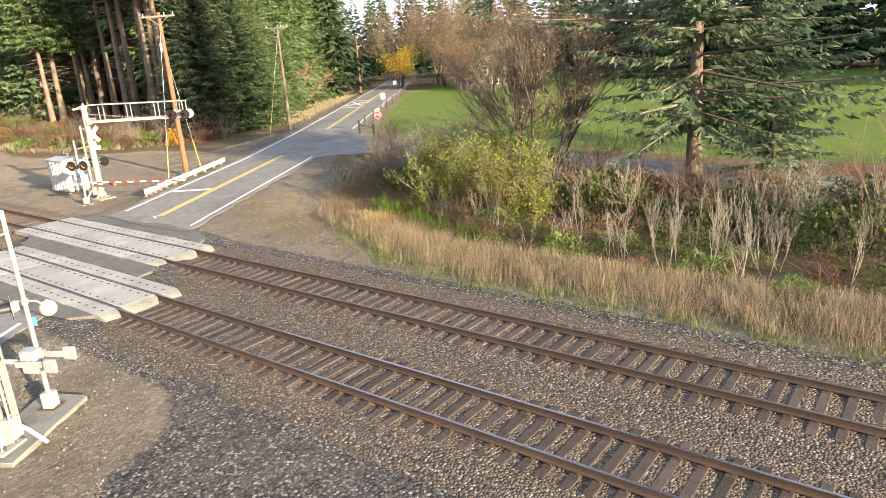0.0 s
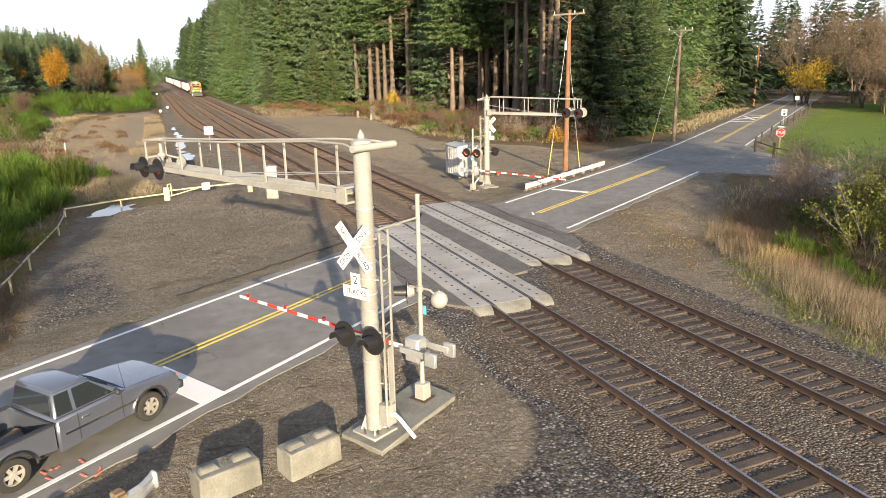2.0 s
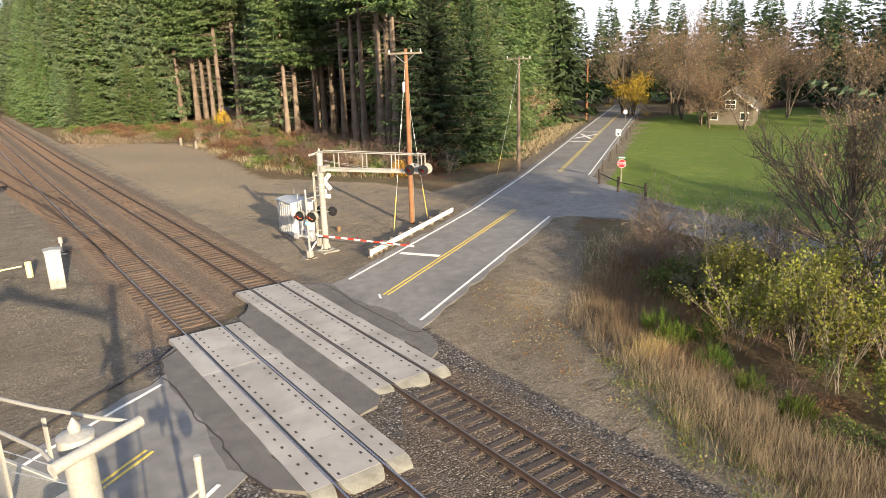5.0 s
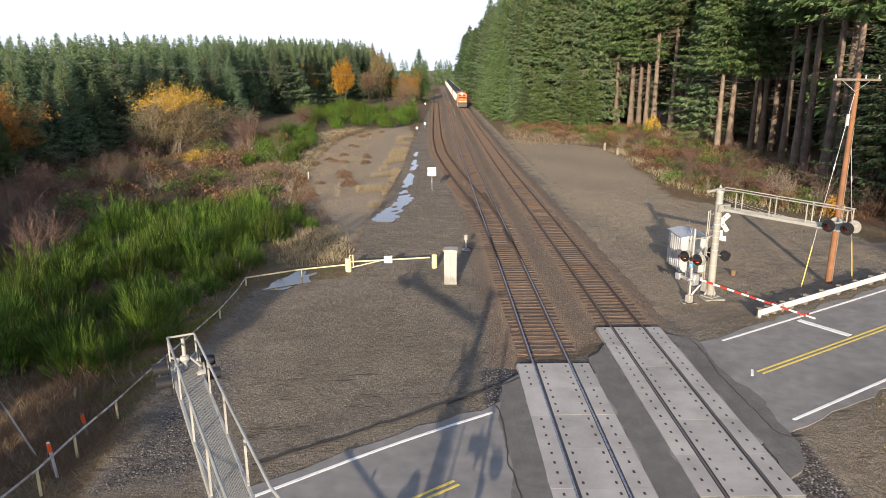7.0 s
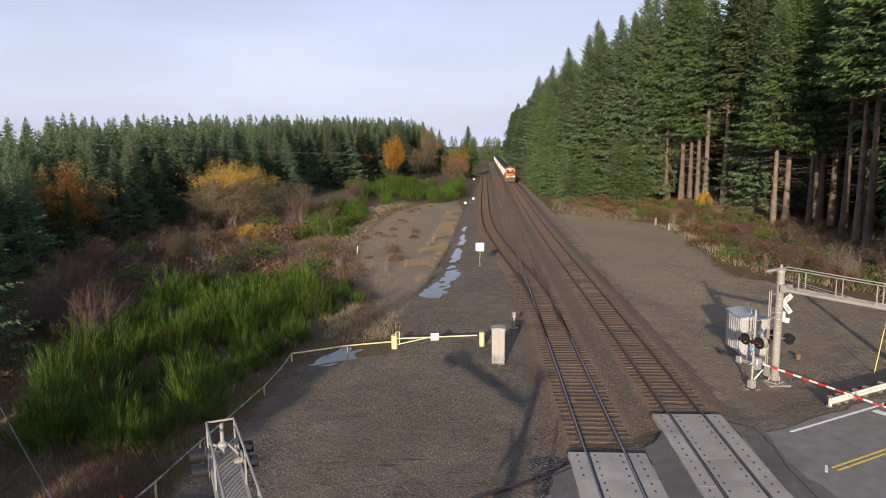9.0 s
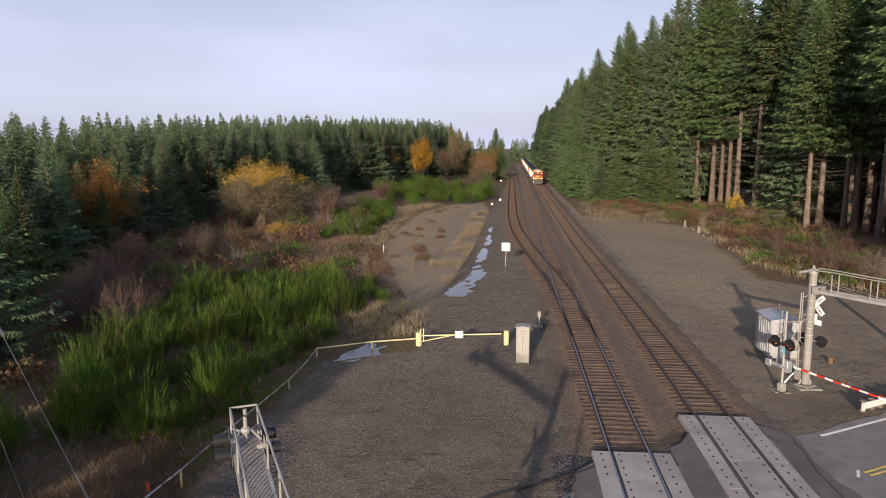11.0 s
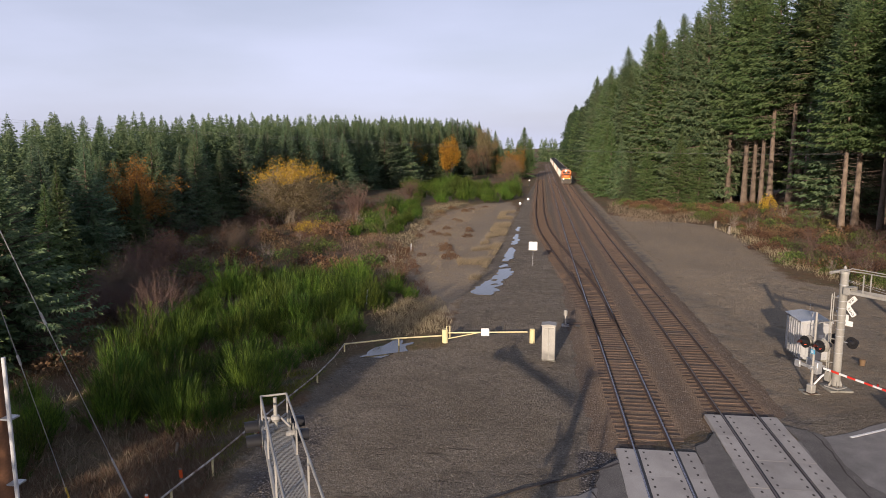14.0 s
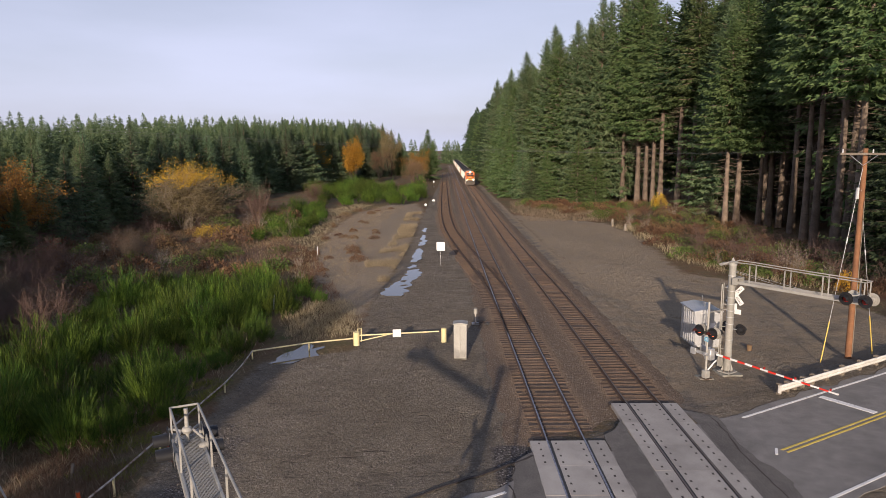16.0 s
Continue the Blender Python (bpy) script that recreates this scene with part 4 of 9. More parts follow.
loose_stones(901, [(-15.2, -8.5), (-15.4, 6), (-14.5, 11), (-10, 13), (-10, 24), (-2, 24), (-2, -1), (-5, -4)], 15000, "loose gravel on the packed western lot")
loose_stones(902, [(6.2, -3.2), (13, 0.5), (22, 5), (18, -2), (12.6, -7.5), (9.8, -12), (7.2, -17), (6.4, -22)], 6000, "loose gravel on the shoulder beside the track")
loose_stones(903, [(-16, -24), (-12, -17.4), (-4.6, -12.5), (-2.2, -14.5), (-2.4, -19), (-5.4, -21.2), (-8, -26), (-12, -27)], 6000, "loose gravel round the signal pad")
loose_stones(904, [(7.5, 5), (20, 12), (24, 22), (19, 40), (8, 44)], 7000, "loose gravel on the eastern lot")


# ---- puddles ----
def puddle(path, label):
    left, right = [], []
    for i, (x, y, w) in enumerate(path):
        left.append((x - w * (0.8 + 0.5 * rng.random()), y))
        right.append((x + w * (0.6 + 0.7 * rng.random()), y))
    outline = left + right[::-1]
    z = min(gz(x, y) for x, y, w in path) + 0.05
    g = Geo().prism(outline, z - 0.08, z)
    solo("puddle", g, M["water"], label, "puddle", kind="structure", smooth=False)


def puddle_path(keys, step):
    out = []
    ys = np.arange(keys[0][1], keys[-1][1], step)
    for y in ys:
        out.append((float(np.interp(y, [k[1] for k in keys], [k[0] for k in keys])) + rng.normal(0, 0.12), float(y), float(np.interp(y, [k[1] for k in keys], [k[2] for k in keys]))))
    return out


puddle(puddle_path([(-9.1, 28.2, 0.5), (-9.0, 29.4, 1.05), (-8.7, 32, 0.85), (-8.3, 34.5, 0.65), (-7.7, 37.6, 0.62), (-7.85, 40.5, 0.6), (-8.0, 43.5, 0.35)], 0.6), "shallow rain puddle lying in the gravel")
puddle(puddle_path([(-7.95, 44.8, 0.35), (-7.8, 48, 0.5), (-7.8, 53, 0.38), (-7.7, 55, 0.15)], 0.7), "shallow rain puddle lying in the gravel")
puddle(puddle_path([(-7.7, 57, 0.28), (-7.5, 61, 0.42), (-7.6, 67, 0.2)], 0.9), "narrow rain puddle lying in the gravel")
puddle(puddle_path([(-7.7, 71, 0.25), (-7.8, 77, 0.25)], 1.0), "narrow rain puddle lying in the gravel")
puddle(puddle_path([(-13.9, 10.9, 0.7), (-13.3, 12.5, 1.0), (-12.6, 14.5, 0.7), (-12.2, 16.6, 0.3)], 0.5), "muddy puddle beside the pipe barrier")


# ---- plants ----
def raw_mesh(name, verts, faces, material, smooth=False):
    """A mesh from numpy arrays; all faces have the same number of corners."""
    verts, faces = np.asarray(verts, np.float32), np.asarray(faces, np.int32)
    me = bpy.data.meshes.new(name)
    me.vertices.add(len(verts))
    me.vertices.foreach_set("co", verts.ravel())
    k = faces.shape[1]
    me.loops.add(faces.size)
    me.loops.foreach_set("vertex_index", faces.ravel())
    me.polygons.add(len(faces))
    me.polygons.foreach_set("loop_start", np.arange(0, faces.size, k, dtype=np.int32))
    me.polygons.foreach_set("loop_total", np.full(len(faces), k, np.int32))
    if smooth:
        me.polygons.foreach_set("use_smooth", np.ones(len(faces), bool))
    me.update(calc_edges=True)
    me.materials.append(material)
    return me


def leaf_quads(r, base, way, length, width, flat=0.35):
    """Pointed four-cornered leaves or sprays: base points, unit ways, lengths and widths."""
    n = len(base)
    rnd = r.normal(0, 1, (n, 3))
    rnd[:, 2] *= flat
    side = np.cross(way, np.cross(rnd, way))
    side = np.cross(way, np.array([0, 0, 1.0]) + rnd * 0.6)
    side /= np.linalg.norm(side, axis=1)[:, None] + 1e-9
    l, w = np.asarray(length).reshape(-1, 1), np.asarray(width).reshape(-1, 1)
    mid = base + way * l * 0.5
    v = np.stack([base, mid + side * w, base + way * l, mid - side * w], 1).reshape(-1, 3)
    return v, np.arange(4 * n).reshape(-1, 4)


def spray_tris(r, base, way, length, width):
    """Pointed three-cornered sprays or blades, broad at the foot."""
    n = len(base)
    side = np.cross(way, np.array([0, 0, 0.35]) + r.normal(0, 1.0, (n, 3)))
    side /= np.linalg.norm(side, axis=1)[:, None] + 1e-9
    l, w = np.asarray(length).reshape(-1, 1), np.asarray(width).reshape(-1, 1)
    k = r.uniform(0.1, 0.45, (n, 1))
    v = np.stack([base + way * l * k + side * w, base + way * l, base - side * w], 1).reshape(-1, 3)
    return v, np.arange(3 * n).reshape(-1, 3)


def stems(r, lines, radii, sides=3):
    """Thin tapering rods along lines of points (n, k, 3) with radii (n, k)."""
    n, k, _ = lines.shape
    ang = np.linspace(0, 2 * np.pi, sides, endpoint=False)
    way = np.gradient(lines, axis=1)
    way /= np.linalg.norm(way, axis=2)[..., None] + 1e-9
    ref = np.where(np.abs(way[..., 2:3]) > 0.9, np.array([1.0, 0, 0]), np.array([0, 0, 1.0]))
    u = np.cross(way, ref)
    u /= np.linalg.norm(u, axis=2)[..., None] + 1e-9
    t = np.cross(way, u)
    ring = lines[:, :, None, :] + radii[:, :, None, None] * (u[:, :, None, :] * np.cos(ang)[None, None, :, None] + t[:, :, None, :] * np.sin(ang)[None, None, :, None])
    v = ring.reshape(-1, 3)
    idx = np.arange(n * k * sides).reshape(n, k, sides)
    a, b = idx[:, :-1, :], idx[:, 1:, :]
    f = np.stack([a, np.roll(a, -1, 2), np.roll(b, -1, 2), b], -1).reshape(-1, 4)
    return v, f


def joined(pieces):
    vs, fs, n = [], [], 0
    for v, f in pieces:
        vs.append(v)
        fs.append(f + n)
        n += len(v)
    return np.concatenate(vs), np.concatenate(fs)


def conifer_arrays(seed, height, radius, bare=0.1, gap=0.45, spray=0.55, per=6, droop=0.25, thin=1.0, ragged=0.2, taper=0.95):
    """Trunk, dead limbs and needle sprays of a fir; spray is the size of one needle spray in metres."""
    r = np.random.default_rng(seed)
    zs = [bare * height]
    while zs[-1] < height * 0.985:
        zs.append(zs[-1] + gap * (0.7 + 0.6 * r.random()) * (0.28 + 0.85 * (1 - zs[-1] / height)))
    bases, ways, lens, wids = [], [], [], []
    limb_lines = []
    lean = r.normal(0, 0.01, 2)
    for z in zs:
        u = min(1.0, (z - bare * height) / (height * (1 - bare)))
        reach = radius * ((1 - u) ** taper) * (0.6 + 0.4 * min(1, u * 7 + 0.3)) + 0.06
        sp = spray * min(1.0, 0.22 + 1.1 * reach / radius)
        n = max(3, int(round(per * (0.6 + 0.5 * (1 - u)) * thin)))
        az0 = r.random() * 6.28
        for i in range(n):
            az = az0 + 6.283 * i / n + r.normal(0, 0.25)
            L = reach * (1 + r.normal(0, ragged))
            if L < 0.08:
                continue
            rise = 0.5 * u * u - droop * (1 - u) + r.normal(0, 0.08)
            k = max(2, int(L / (sp * 0.42)))
            s = (np.arange(k) + r.random(k)) / k
            s = np.clip(0.08 + 0.92 * s, 0, 1)
            out = np.array([math.cos(az), math.sin(az), 0])
            p = np.outer(s * L, out)
            p[:, 2] = z + s * L * rise + 0.16 * L * s * s + r.normal(0, 0.1 * sp, k)
            p[:, :2] += lean * z
            tang = out * 1.0 + np.array([0, 0, rise])
            lat = np.array([-out[1], out[0], 0])
            for sgn in (-1, 1, 0):
                w = tang * 0.75 + lat * (sgn * (0.5 + 0.6 * r.random(k)) + (0 if sgn else r.normal(0, 0.35, k)))[:, None]
                w = w + r.normal(0, 0.2, (k, 3)) + np.array([0, 0, -0.16 if sgn else -0.55])
                w /= np.linalg.norm(w, axis=1)[:, None]
                bases.append(p)
                ways.append(w)
                ln = sp * (0.75 + 0.75 * r.random(k)) * (1.15 - 0.5 * s) * (1.0 if sgn else 0.85)
                lens.append(ln)
                wids.append(ln * (0.15 + 0.1 * r.random(k)))
            if L > 1.8 and i % 2 == 0:
                limb_lines.append(np.array([[out[0] * L * a, out[1] * L * a, z + a * L * rise + 0.16 * L * a * a] for a in (0.0, 0.75)]))
    lead = np.array([lean[0] * height, lean[1] * height, height * 0.95])
    bases.append(np.repeat(lead[None], 4, 0) - np.array([[0, 0, 0.02 * height * k] for k in range(4)]))
    ways.append(np.array([[0.0, 0.0, 1.0], [0.12, 0.05, 1.0], [-0.1, 0.1, 1.0], [0.0, -0.14, 1.0]]))
    lens.append(np.array([0.07, 0.05, 0.05, 0.05]) * height)
    wids.append(np.full(4, 0.006 * height))
    crown = spray_tris(r, np.concatenate(bases), np.concatenate(ways), np.concatenate(lens), np.concatenate(wids))
    # trunk
    k = 7
    tz = np.linspace(-0.4, height * 0.97, k)
    line = np.stack([lean[0] * tz, lean[1] * tz, tz], 1)[None]
    rad = (0.011 * height + 0.05) * (1 - np.clip(tz, 0, None) / height) ** 0.8 + 0.02
    rad[0] *= 1.35
    wood = [stems(r, line, rad[None], 8)]
    if limb_lines:
        ll = np.stack(limb_lines)
        wood.append(stems(r, ll, np.tile(np.array([0.05, 0.015]) * radius / 4, (len(ll), 1)), 3))
    if bare > 0.15:
        n = int(bare * height * 5)
        zz = r.uniform(0.08, bare, n) * height
        az = r.random(n) * 6.28
        L = radius * (0.25 + 0.5 * r.random(n)) * (0.4 + 0.7 * zz / (bare * height))
        o = np.stack([np.cos(az), np.sin(az)], 1)
        dead = np.zeros((n, 3, 3))
        for j, a in enumerate((0, 0.5, 1.0)):
            dead[:, j, :2] = o * (L * a)[:, None]
            dead[:, j, 2] = zz - 0.22 * L * a + 0.1 * L * a * a
        wood.append(stems(r, dead, np.tile(np.array([0.035, 0.02, 0.006]), (n, 1)), 3))
    return joined(wood), crown


def tree_from(name, wood, crown, bark, leaf, label, category, m, scale=1.0):
    t = thing(name, m, label, category)
    a = new("trunk", raw_mesh("trunk", *wood, bark, True))
    b = new("crown", raw_mesh("crown", *crown, leaf))
    for ob in (a, b):
        ob.parent = t
    return t


def limbs(r, start, way, length, radius, depth, out, tips, spread=0.6, kids=3, up=0.15, segs=4):
    """Branching wood: appends lines and radii; collects tips and mid points for leaves."""
    p, w = np.array(start, float), np.array(way, float)
    line = [p.copy()]
    for i in range(segs - 1):
        w = w + r.normal(0, 0.16, 3) + np.array([0, 0, up * 0.3])
        w /= np.linalg.norm(w)
        p = p + w * length / (segs - 1)
        line.append(p.copy())
    rad = np.linspace(radius, radius * 0.45, segs)
    out.append((np.array(line), rad))
    if depth == 0:
        tips.extend(line[1:])
        return
    for i in range(kids):
        a = 0.3 + 0.7 * (i + r.random()) / kids
        q = line[0] + (line[-1] - line[0]) * a
        k = min(segs - 2, int(a * (segs - 1)))
        q = line[k] + (line[k + 1] - line[k]) * (a * (segs - 1) - k)
        d = w + r.normal(0, spread, 3) + np.array([0, 0, up])
        d /= np.linalg.norm(d)
        limbs(r, q, d, length * (0.5 + 0.25 * r.random()), radius * 0.5, depth - 1, out, tips, spread, kids, up, segs)


def broadleaf_arrays(seed, height, spread=0.6, stems_n=1, depth=3, kids=4, leaves=4000, leaf=0.16, trunk_r=None, up=0.2, low=0.0):
    r = np.random.default_rng(seed)
    out, tips = [], []
    tr = trunk_r or height * 0.014
    for i in range(stems_n):
        a = r.random() * 6.28
        tilt = 0.1 if stems_n == 1 else 0.28
        w = np.array([math.cos(a) * tilt, math.sin(a) * tilt, 1.0])
        limbs(r, (r.normal(0, 0.12) * stems_n ** 0.5 * 0.6, r.normal(0, 0.12) * stems_n ** 0.5 * 0.6, -0.2), w / np.linalg.norm(w), height * (0.6 + 0.15 * r.random()), tr, depth, out, tips, spread, kids, up, 4 if stems_n <= 2 else 3)
    segs = len(out[0][0])
    wood = stems(r, np.stack([o[0] for o in out]), np.maximum(np.stack([o[1] for o in out]), 0.006), 3 if stems_n > 2 else 4)
    tips = np.array(tips)
    tips = tips[tips[:, 2] > low * height]
    if not leaves:
        return wood, None
    pick = tips[r.integers(0, len(tips), leaves)] + r.normal(0, leaf * 1.6, (leaves, 3))
    way = r.normal(0, 1, (leaves, 3)) + np.array([0, 0, -0.3])
    way /= np.linalg.norm(way, axis=1)[:, None]
    ln = leaf * (0.6 + 0.8 * r.random(leaves))
    return wood, leaf_quads(r, pick, way, ln, ln * 0.38, 1.0)


def broom_arrays(seed, height, radius, tufts=60, thick=0.009):
    """A broom bush: plumes of fine whippy stems that fan out over a domed, uneven form."""
    r = np.random.default_rng(seed)
    a, d = r.random(tufts) * 6.28, np.sqrt(r.random(tufts)) * radius
    lump = 0.6 + 0.55 * r.random(tufts)
    top = height * lump * np.sqrt(np.clip(1.05 - (d / radius) ** 2, 0.1, 1))
    bases, ways, lens, wids = [], [], [], []
    for k in range(tufts):
        n = 34
        out = np.array([math.cos(a[k]), math.sin(a[k])])
        lean = out * (0.6 * d[k] / radius) + r.normal(0, 0.14, 2)
        z = r.uniform(0.1, 0.86, n) ** 0.8 * top[k]
        p = np.zeros((n, 3))
        p[:, :2] = out * d[k] * 0.6 + lean * z[:, None] * 0.55 + r.normal(0, 0.035, (n, 2)) * (1 + z / top[k])[:, None]
        p[:, 2] = z
        w = np.concatenate([lean + r.normal(0, 0.2, (n, 2)), np.ones((n, 1))], 1)
        bases.append(p)
        ways.append(w / np.linalg.norm(w, axis=1)[:, None])
        lens.append(0.17 * height * (0.6 + 0.9 * r.random(n)))
        wids.append(np.full(n, thick))
    return spray_tris(r, np.concatenate(bases), np.concatenate(ways), np.concatenate(lens), np.concatenate(wids))


def grass_patch(seed, points, height, width=0.012, lean=0.35):
    """Blades standing at the points given (n, 3)."""
    r = np.random.default_rng(seed)
    n = len(points)
    w = np.concatenate([r.normal(0, lean, (n, 2)), np.ones((n, 1))], 1)
    w /= np.linalg.norm(w, axis=1)[:, None]
    return spray_tris(r, points, w, height * (0.5 + 0.8 * r.random(n)), np.full(n, width))


def scatter(seed, poly, n, soft=0.0):
    r = np.random.default_rng(seed)
    xs, ys = [p[0] for p in poly], [p[1] for p in poly]
    px, py = r.uniform(min(xs) - soft, max(xs) + soft, n * 7), r.uniform(min(ys), max(ys), n * 7)
    ok = zone_of(px, py, poly, soft) * (0.35 + 0.9 * np.sin(px * 1.7 + 2 * np.sin(py * 0.9)) ** 2 * np.cos(py * 1.3 + np.sin(px * 1.1)) ** 2) > r.random(len(px)) if soft else inside(px, py, poly)
    px, py = px[ok][:n], py[ok][:n]
    return np.stack([px, py, terrain(px, py)], 1)


def plant_at(ob, x, y, turn=0.0, size=1.0, sink=0.05, tall=1.0):
    c = copy_thing(ob, pose(x, y, gz(x, y) - sink, 0, 0, turn))
    c.scale = (size, size, size * tall)
    return c


def relabel(ob, label):
    ob["label"] = label
    return ob


def clear_of(ob):
    """Take away a pattern plant after it has been copied."""
    for o in (*ob.children_recursive, ob):
        bpy.data.objects.remove(o)


vr = np.random.default_rng(11)
HIGH = "tall fir with dense drooping green branches at the forest edge"
BARE = "tall fir, long bare trunk and dead limbs below its crown"
YOUNG = "younger fir clothed in green branches down to the ground"
PLANT = "plantation fir with grey-green branches in the western woods and added shade rows"


def patterns(specs):
    out = []
    for name, seed, h, rad, bare, gap, spray, per, leaf, label in specs:
        w, c = conifer_arrays(seed, h, rad, bare, gap, spray, per, taper=0.72 if h > 25 else 1.05)
        out.append(tree_from(name, w, c, M["bark_fir"], M[leaf], label, "tree", pose(0, 0, -300)))
    return out


tall = patterns([("fir_tree", 1, 35, 7.6, 0.07, 0.76, 0.95, 8, "fir", HIGH), ("fir_tree", 2, 32, 7.2, 0.05, 0.74, 0.92, 8, "fir", HIGH), ("fir_tree", 3, 37, 7.4, 0.06, 0.78, 0.95, 8, "fir_blue", HIGH)])
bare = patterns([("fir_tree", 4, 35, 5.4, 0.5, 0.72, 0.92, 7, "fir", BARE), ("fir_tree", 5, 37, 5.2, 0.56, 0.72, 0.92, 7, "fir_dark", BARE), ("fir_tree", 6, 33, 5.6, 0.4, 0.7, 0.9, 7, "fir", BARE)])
young = patterns([("fir_tree", 7, 16, 4.2, 0.02, 0.5, 0.7, 9, "fir", YOUNG), ("fir_tree", 8, 13, 3.7, 0.02, 0.46, 0.66, 9, "fir_blue", YOUNG), ("fir_tree", 9, 20, 4.8, 0.02, 0.55, 0.75, 9, "fir", YOUNG)])
plantation = patterns([("fir_tree", 10, 18.5, 5.9, 0.03, 0.62, 0.74, 9, "fir_blue", PLANT), ("fir_tree", 12, 17, 5.5, 0.03, 0.6, 0.72, 9, "fir_blue", PLANT), ("fir_tree", 13, 19.5, 6.2, 0.04, 0.64, 0.76, 9, "fir_pale", PLANT)])
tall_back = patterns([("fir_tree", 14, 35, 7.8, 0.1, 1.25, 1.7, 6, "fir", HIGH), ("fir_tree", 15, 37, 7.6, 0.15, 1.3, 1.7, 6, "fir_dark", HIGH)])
# coarse firs for the unseen rows added to cast shade
shade_firs = patterns([("fir_tree", 16, 18.5, 5.2, 0.05, 0.95, 1.3, 6, "fir_blue", PLANT), ("fir_tree", 17, 17.5, 5.0, 0.05, 0.95, 1.3, 6, "fir_blue", PLANT)])


def row(kinds, line, step, wobble, size=(0.85, 1.12), skip=0.0, tall_by=None):
    q, n = along(line, step)
    for k in range(len(q)):
        if vr.random() < skip:
            continue
        x, y = q[k] + vr.normal(0, wobble, 2)
        grow = tall_by(x) if tall_by else 1.0
        plant_at(kinds[int(vr.integers(len(kinds)))], x, y, vr.random() * 360, vr.uniform(*size) * grow ** 0.4, 0.2, vr.uniform(0.94, 1.08) * grow ** 0.6)


# east woods: round the gravel lot, then along the line
row(young, [(11.8, 205), (11.6, 160), (13.2, 136), (16, 126), (21, 121), (28, 122)], 4.4, 0.7, (0.7, 1.15))
def corner(x):
    """The woods stand taller towards the corner of the lot."""
    return float(np.interp(x, [14, 18, 24, 30, 38, 46], [0.98, 1.04, 1.2, 1.38, 1.55, 1.6]))


row(tall, [(14.6, 205), (14.2, 165), (16.5, 143), (20.5, 132), (28, 131), (35, 127)], 3.4, 0.7, (0.8, 0.92), 0.0, corner)
row(tall, [(18.5, 210), (18.2, 170), (21.5, 148), (27, 139), (34, 136), (40, 131)], 4.0, 0.9, (0.82, 0.94), 0.0, corner)
row(tall_back, [(23, 205), (24, 170), (29, 152), (36, 145), (44, 141)], 4.6, 1.0, (0.76, 0.86), 0.0, corner)
row(tall_back, [(33, 165), (39, 154), (47, 149)], 5.5, 1.2, (0.76, 0.86), 0.0, corner)
row(bare, [(35.0, 124), (38.5, 115), (42.0, 105)], 2.7, 0.8, (1.1, 1.25))
row(tall, [(43.5, 99), (45, 92)], 4.6, 0.9, (0.95, 1.1))
row(bare, [(45.5, 86), (45.5, 80)], 3.6, 0.8, (1.0, 1.15))
for k, (x, y, s) in enumerate(((38.2, 78.5, 0.95), (40.6, 80.0, 1.0), (42.2, 76.0, 0.9))):
    plant_at(bare[2 - 2 * (k == 1)], x, y, 70 * k, s, 0.2)
row(bare, [(45.3, 76), (43.5, 68)], 4.6, 0.9, (0.95, 1.1))
row(bare, [(42, 61), (40, 53), (39, 47)], 4.0, 0.8, (1.0, 1.12))
row(bare, [(45, 124), (49, 110), (51, 95), (51, 80), (49, 66), (46, 56)], 4.6, 1.2, (1.08, 1.25))
row(bare + tall_back, [(55, 128), (59, 108), (60, 88), (57, 69), (53, 58)], 5.0, 1.4, (1.25, 1.4), 0.0)
row(tall_back, [(68, 132), (72, 108), (72, 88), (67, 70)], 5.0, 1.2, (0.9, 1.1))
row(tall_back, [(48, 152), (56, 157), (66, 161), (78, 166)], 4.2, 1.0, (0.95, 1.1))
row(tall, [(46, 43), (54, 48), (64, 55), (76, 63), (92, 75), (112, 91)], 4.6, 0.9, (0.8, 1.0))
row(tall_back, [(50, 53), (62, 61), (76, 71), (95, 85), (115, 100)], 5.4, 1.4, (0.95, 1.12), 0.05)
spruce = tree_from("spruce_tree", *conifer_arrays(21, 23, 5.6, 0.02, 0.4, 0.6, 11), M["bark_fir"], M["fir_dark"], "broad dark blue-green spruce reaching to the ground by the road", "tree", pose(35.0, 33.0, gz(35, 33)))
plant_at(spruce, 40.5, 33.0, 130, 0.85)
row(young, [(43, 33.5), (49, 38), (57, 43.5)], 5.0, 0.7, (0.7, 1.0))
# far along the line and the western plantation
row(tall_back, [(14.2, 209), (13.6, 270), (13.2, 340), (13.5, 420)], 4.6, 0.9, (0.74, 0.86))
FRONT = [(-44, 2), (-49, 14), (-52, 30), (-56, 48), (-58, 66), (-57, 84), (-57, 104), (-55, 130), (-53, 155), (-49, 178), (-44, 200), (-40, 225), (-35, 260), (-29, 310)]


def rise_at(x, y):
    """How tall the plantation stands at a spot: it grows taller to the west and north."""
    d = math.hypot(x + 4.6, y + 25.8)
    return 11.7 + d * math.tan(radians(float(np.interp(d, [60, 80, 110, 150, 220, 400], [0.55, 1.4, 1.98, 2.25, 2.3, 1.7]))))


def plant_row(kinds, line, step, wobble, most):
    q, n = along(line, step)
    for k in range(len(q)):
        x, y = q[k] + vr.normal(0, wobble, 2)
        plant_at(kinds[int(vr.integers(len(kinds)))], x, y, vr.random() * 360, rise_at(x, y) * vr.uniform(0.78, most) / 18.3, 0.2, vr.uniform(0.95, 1.08))


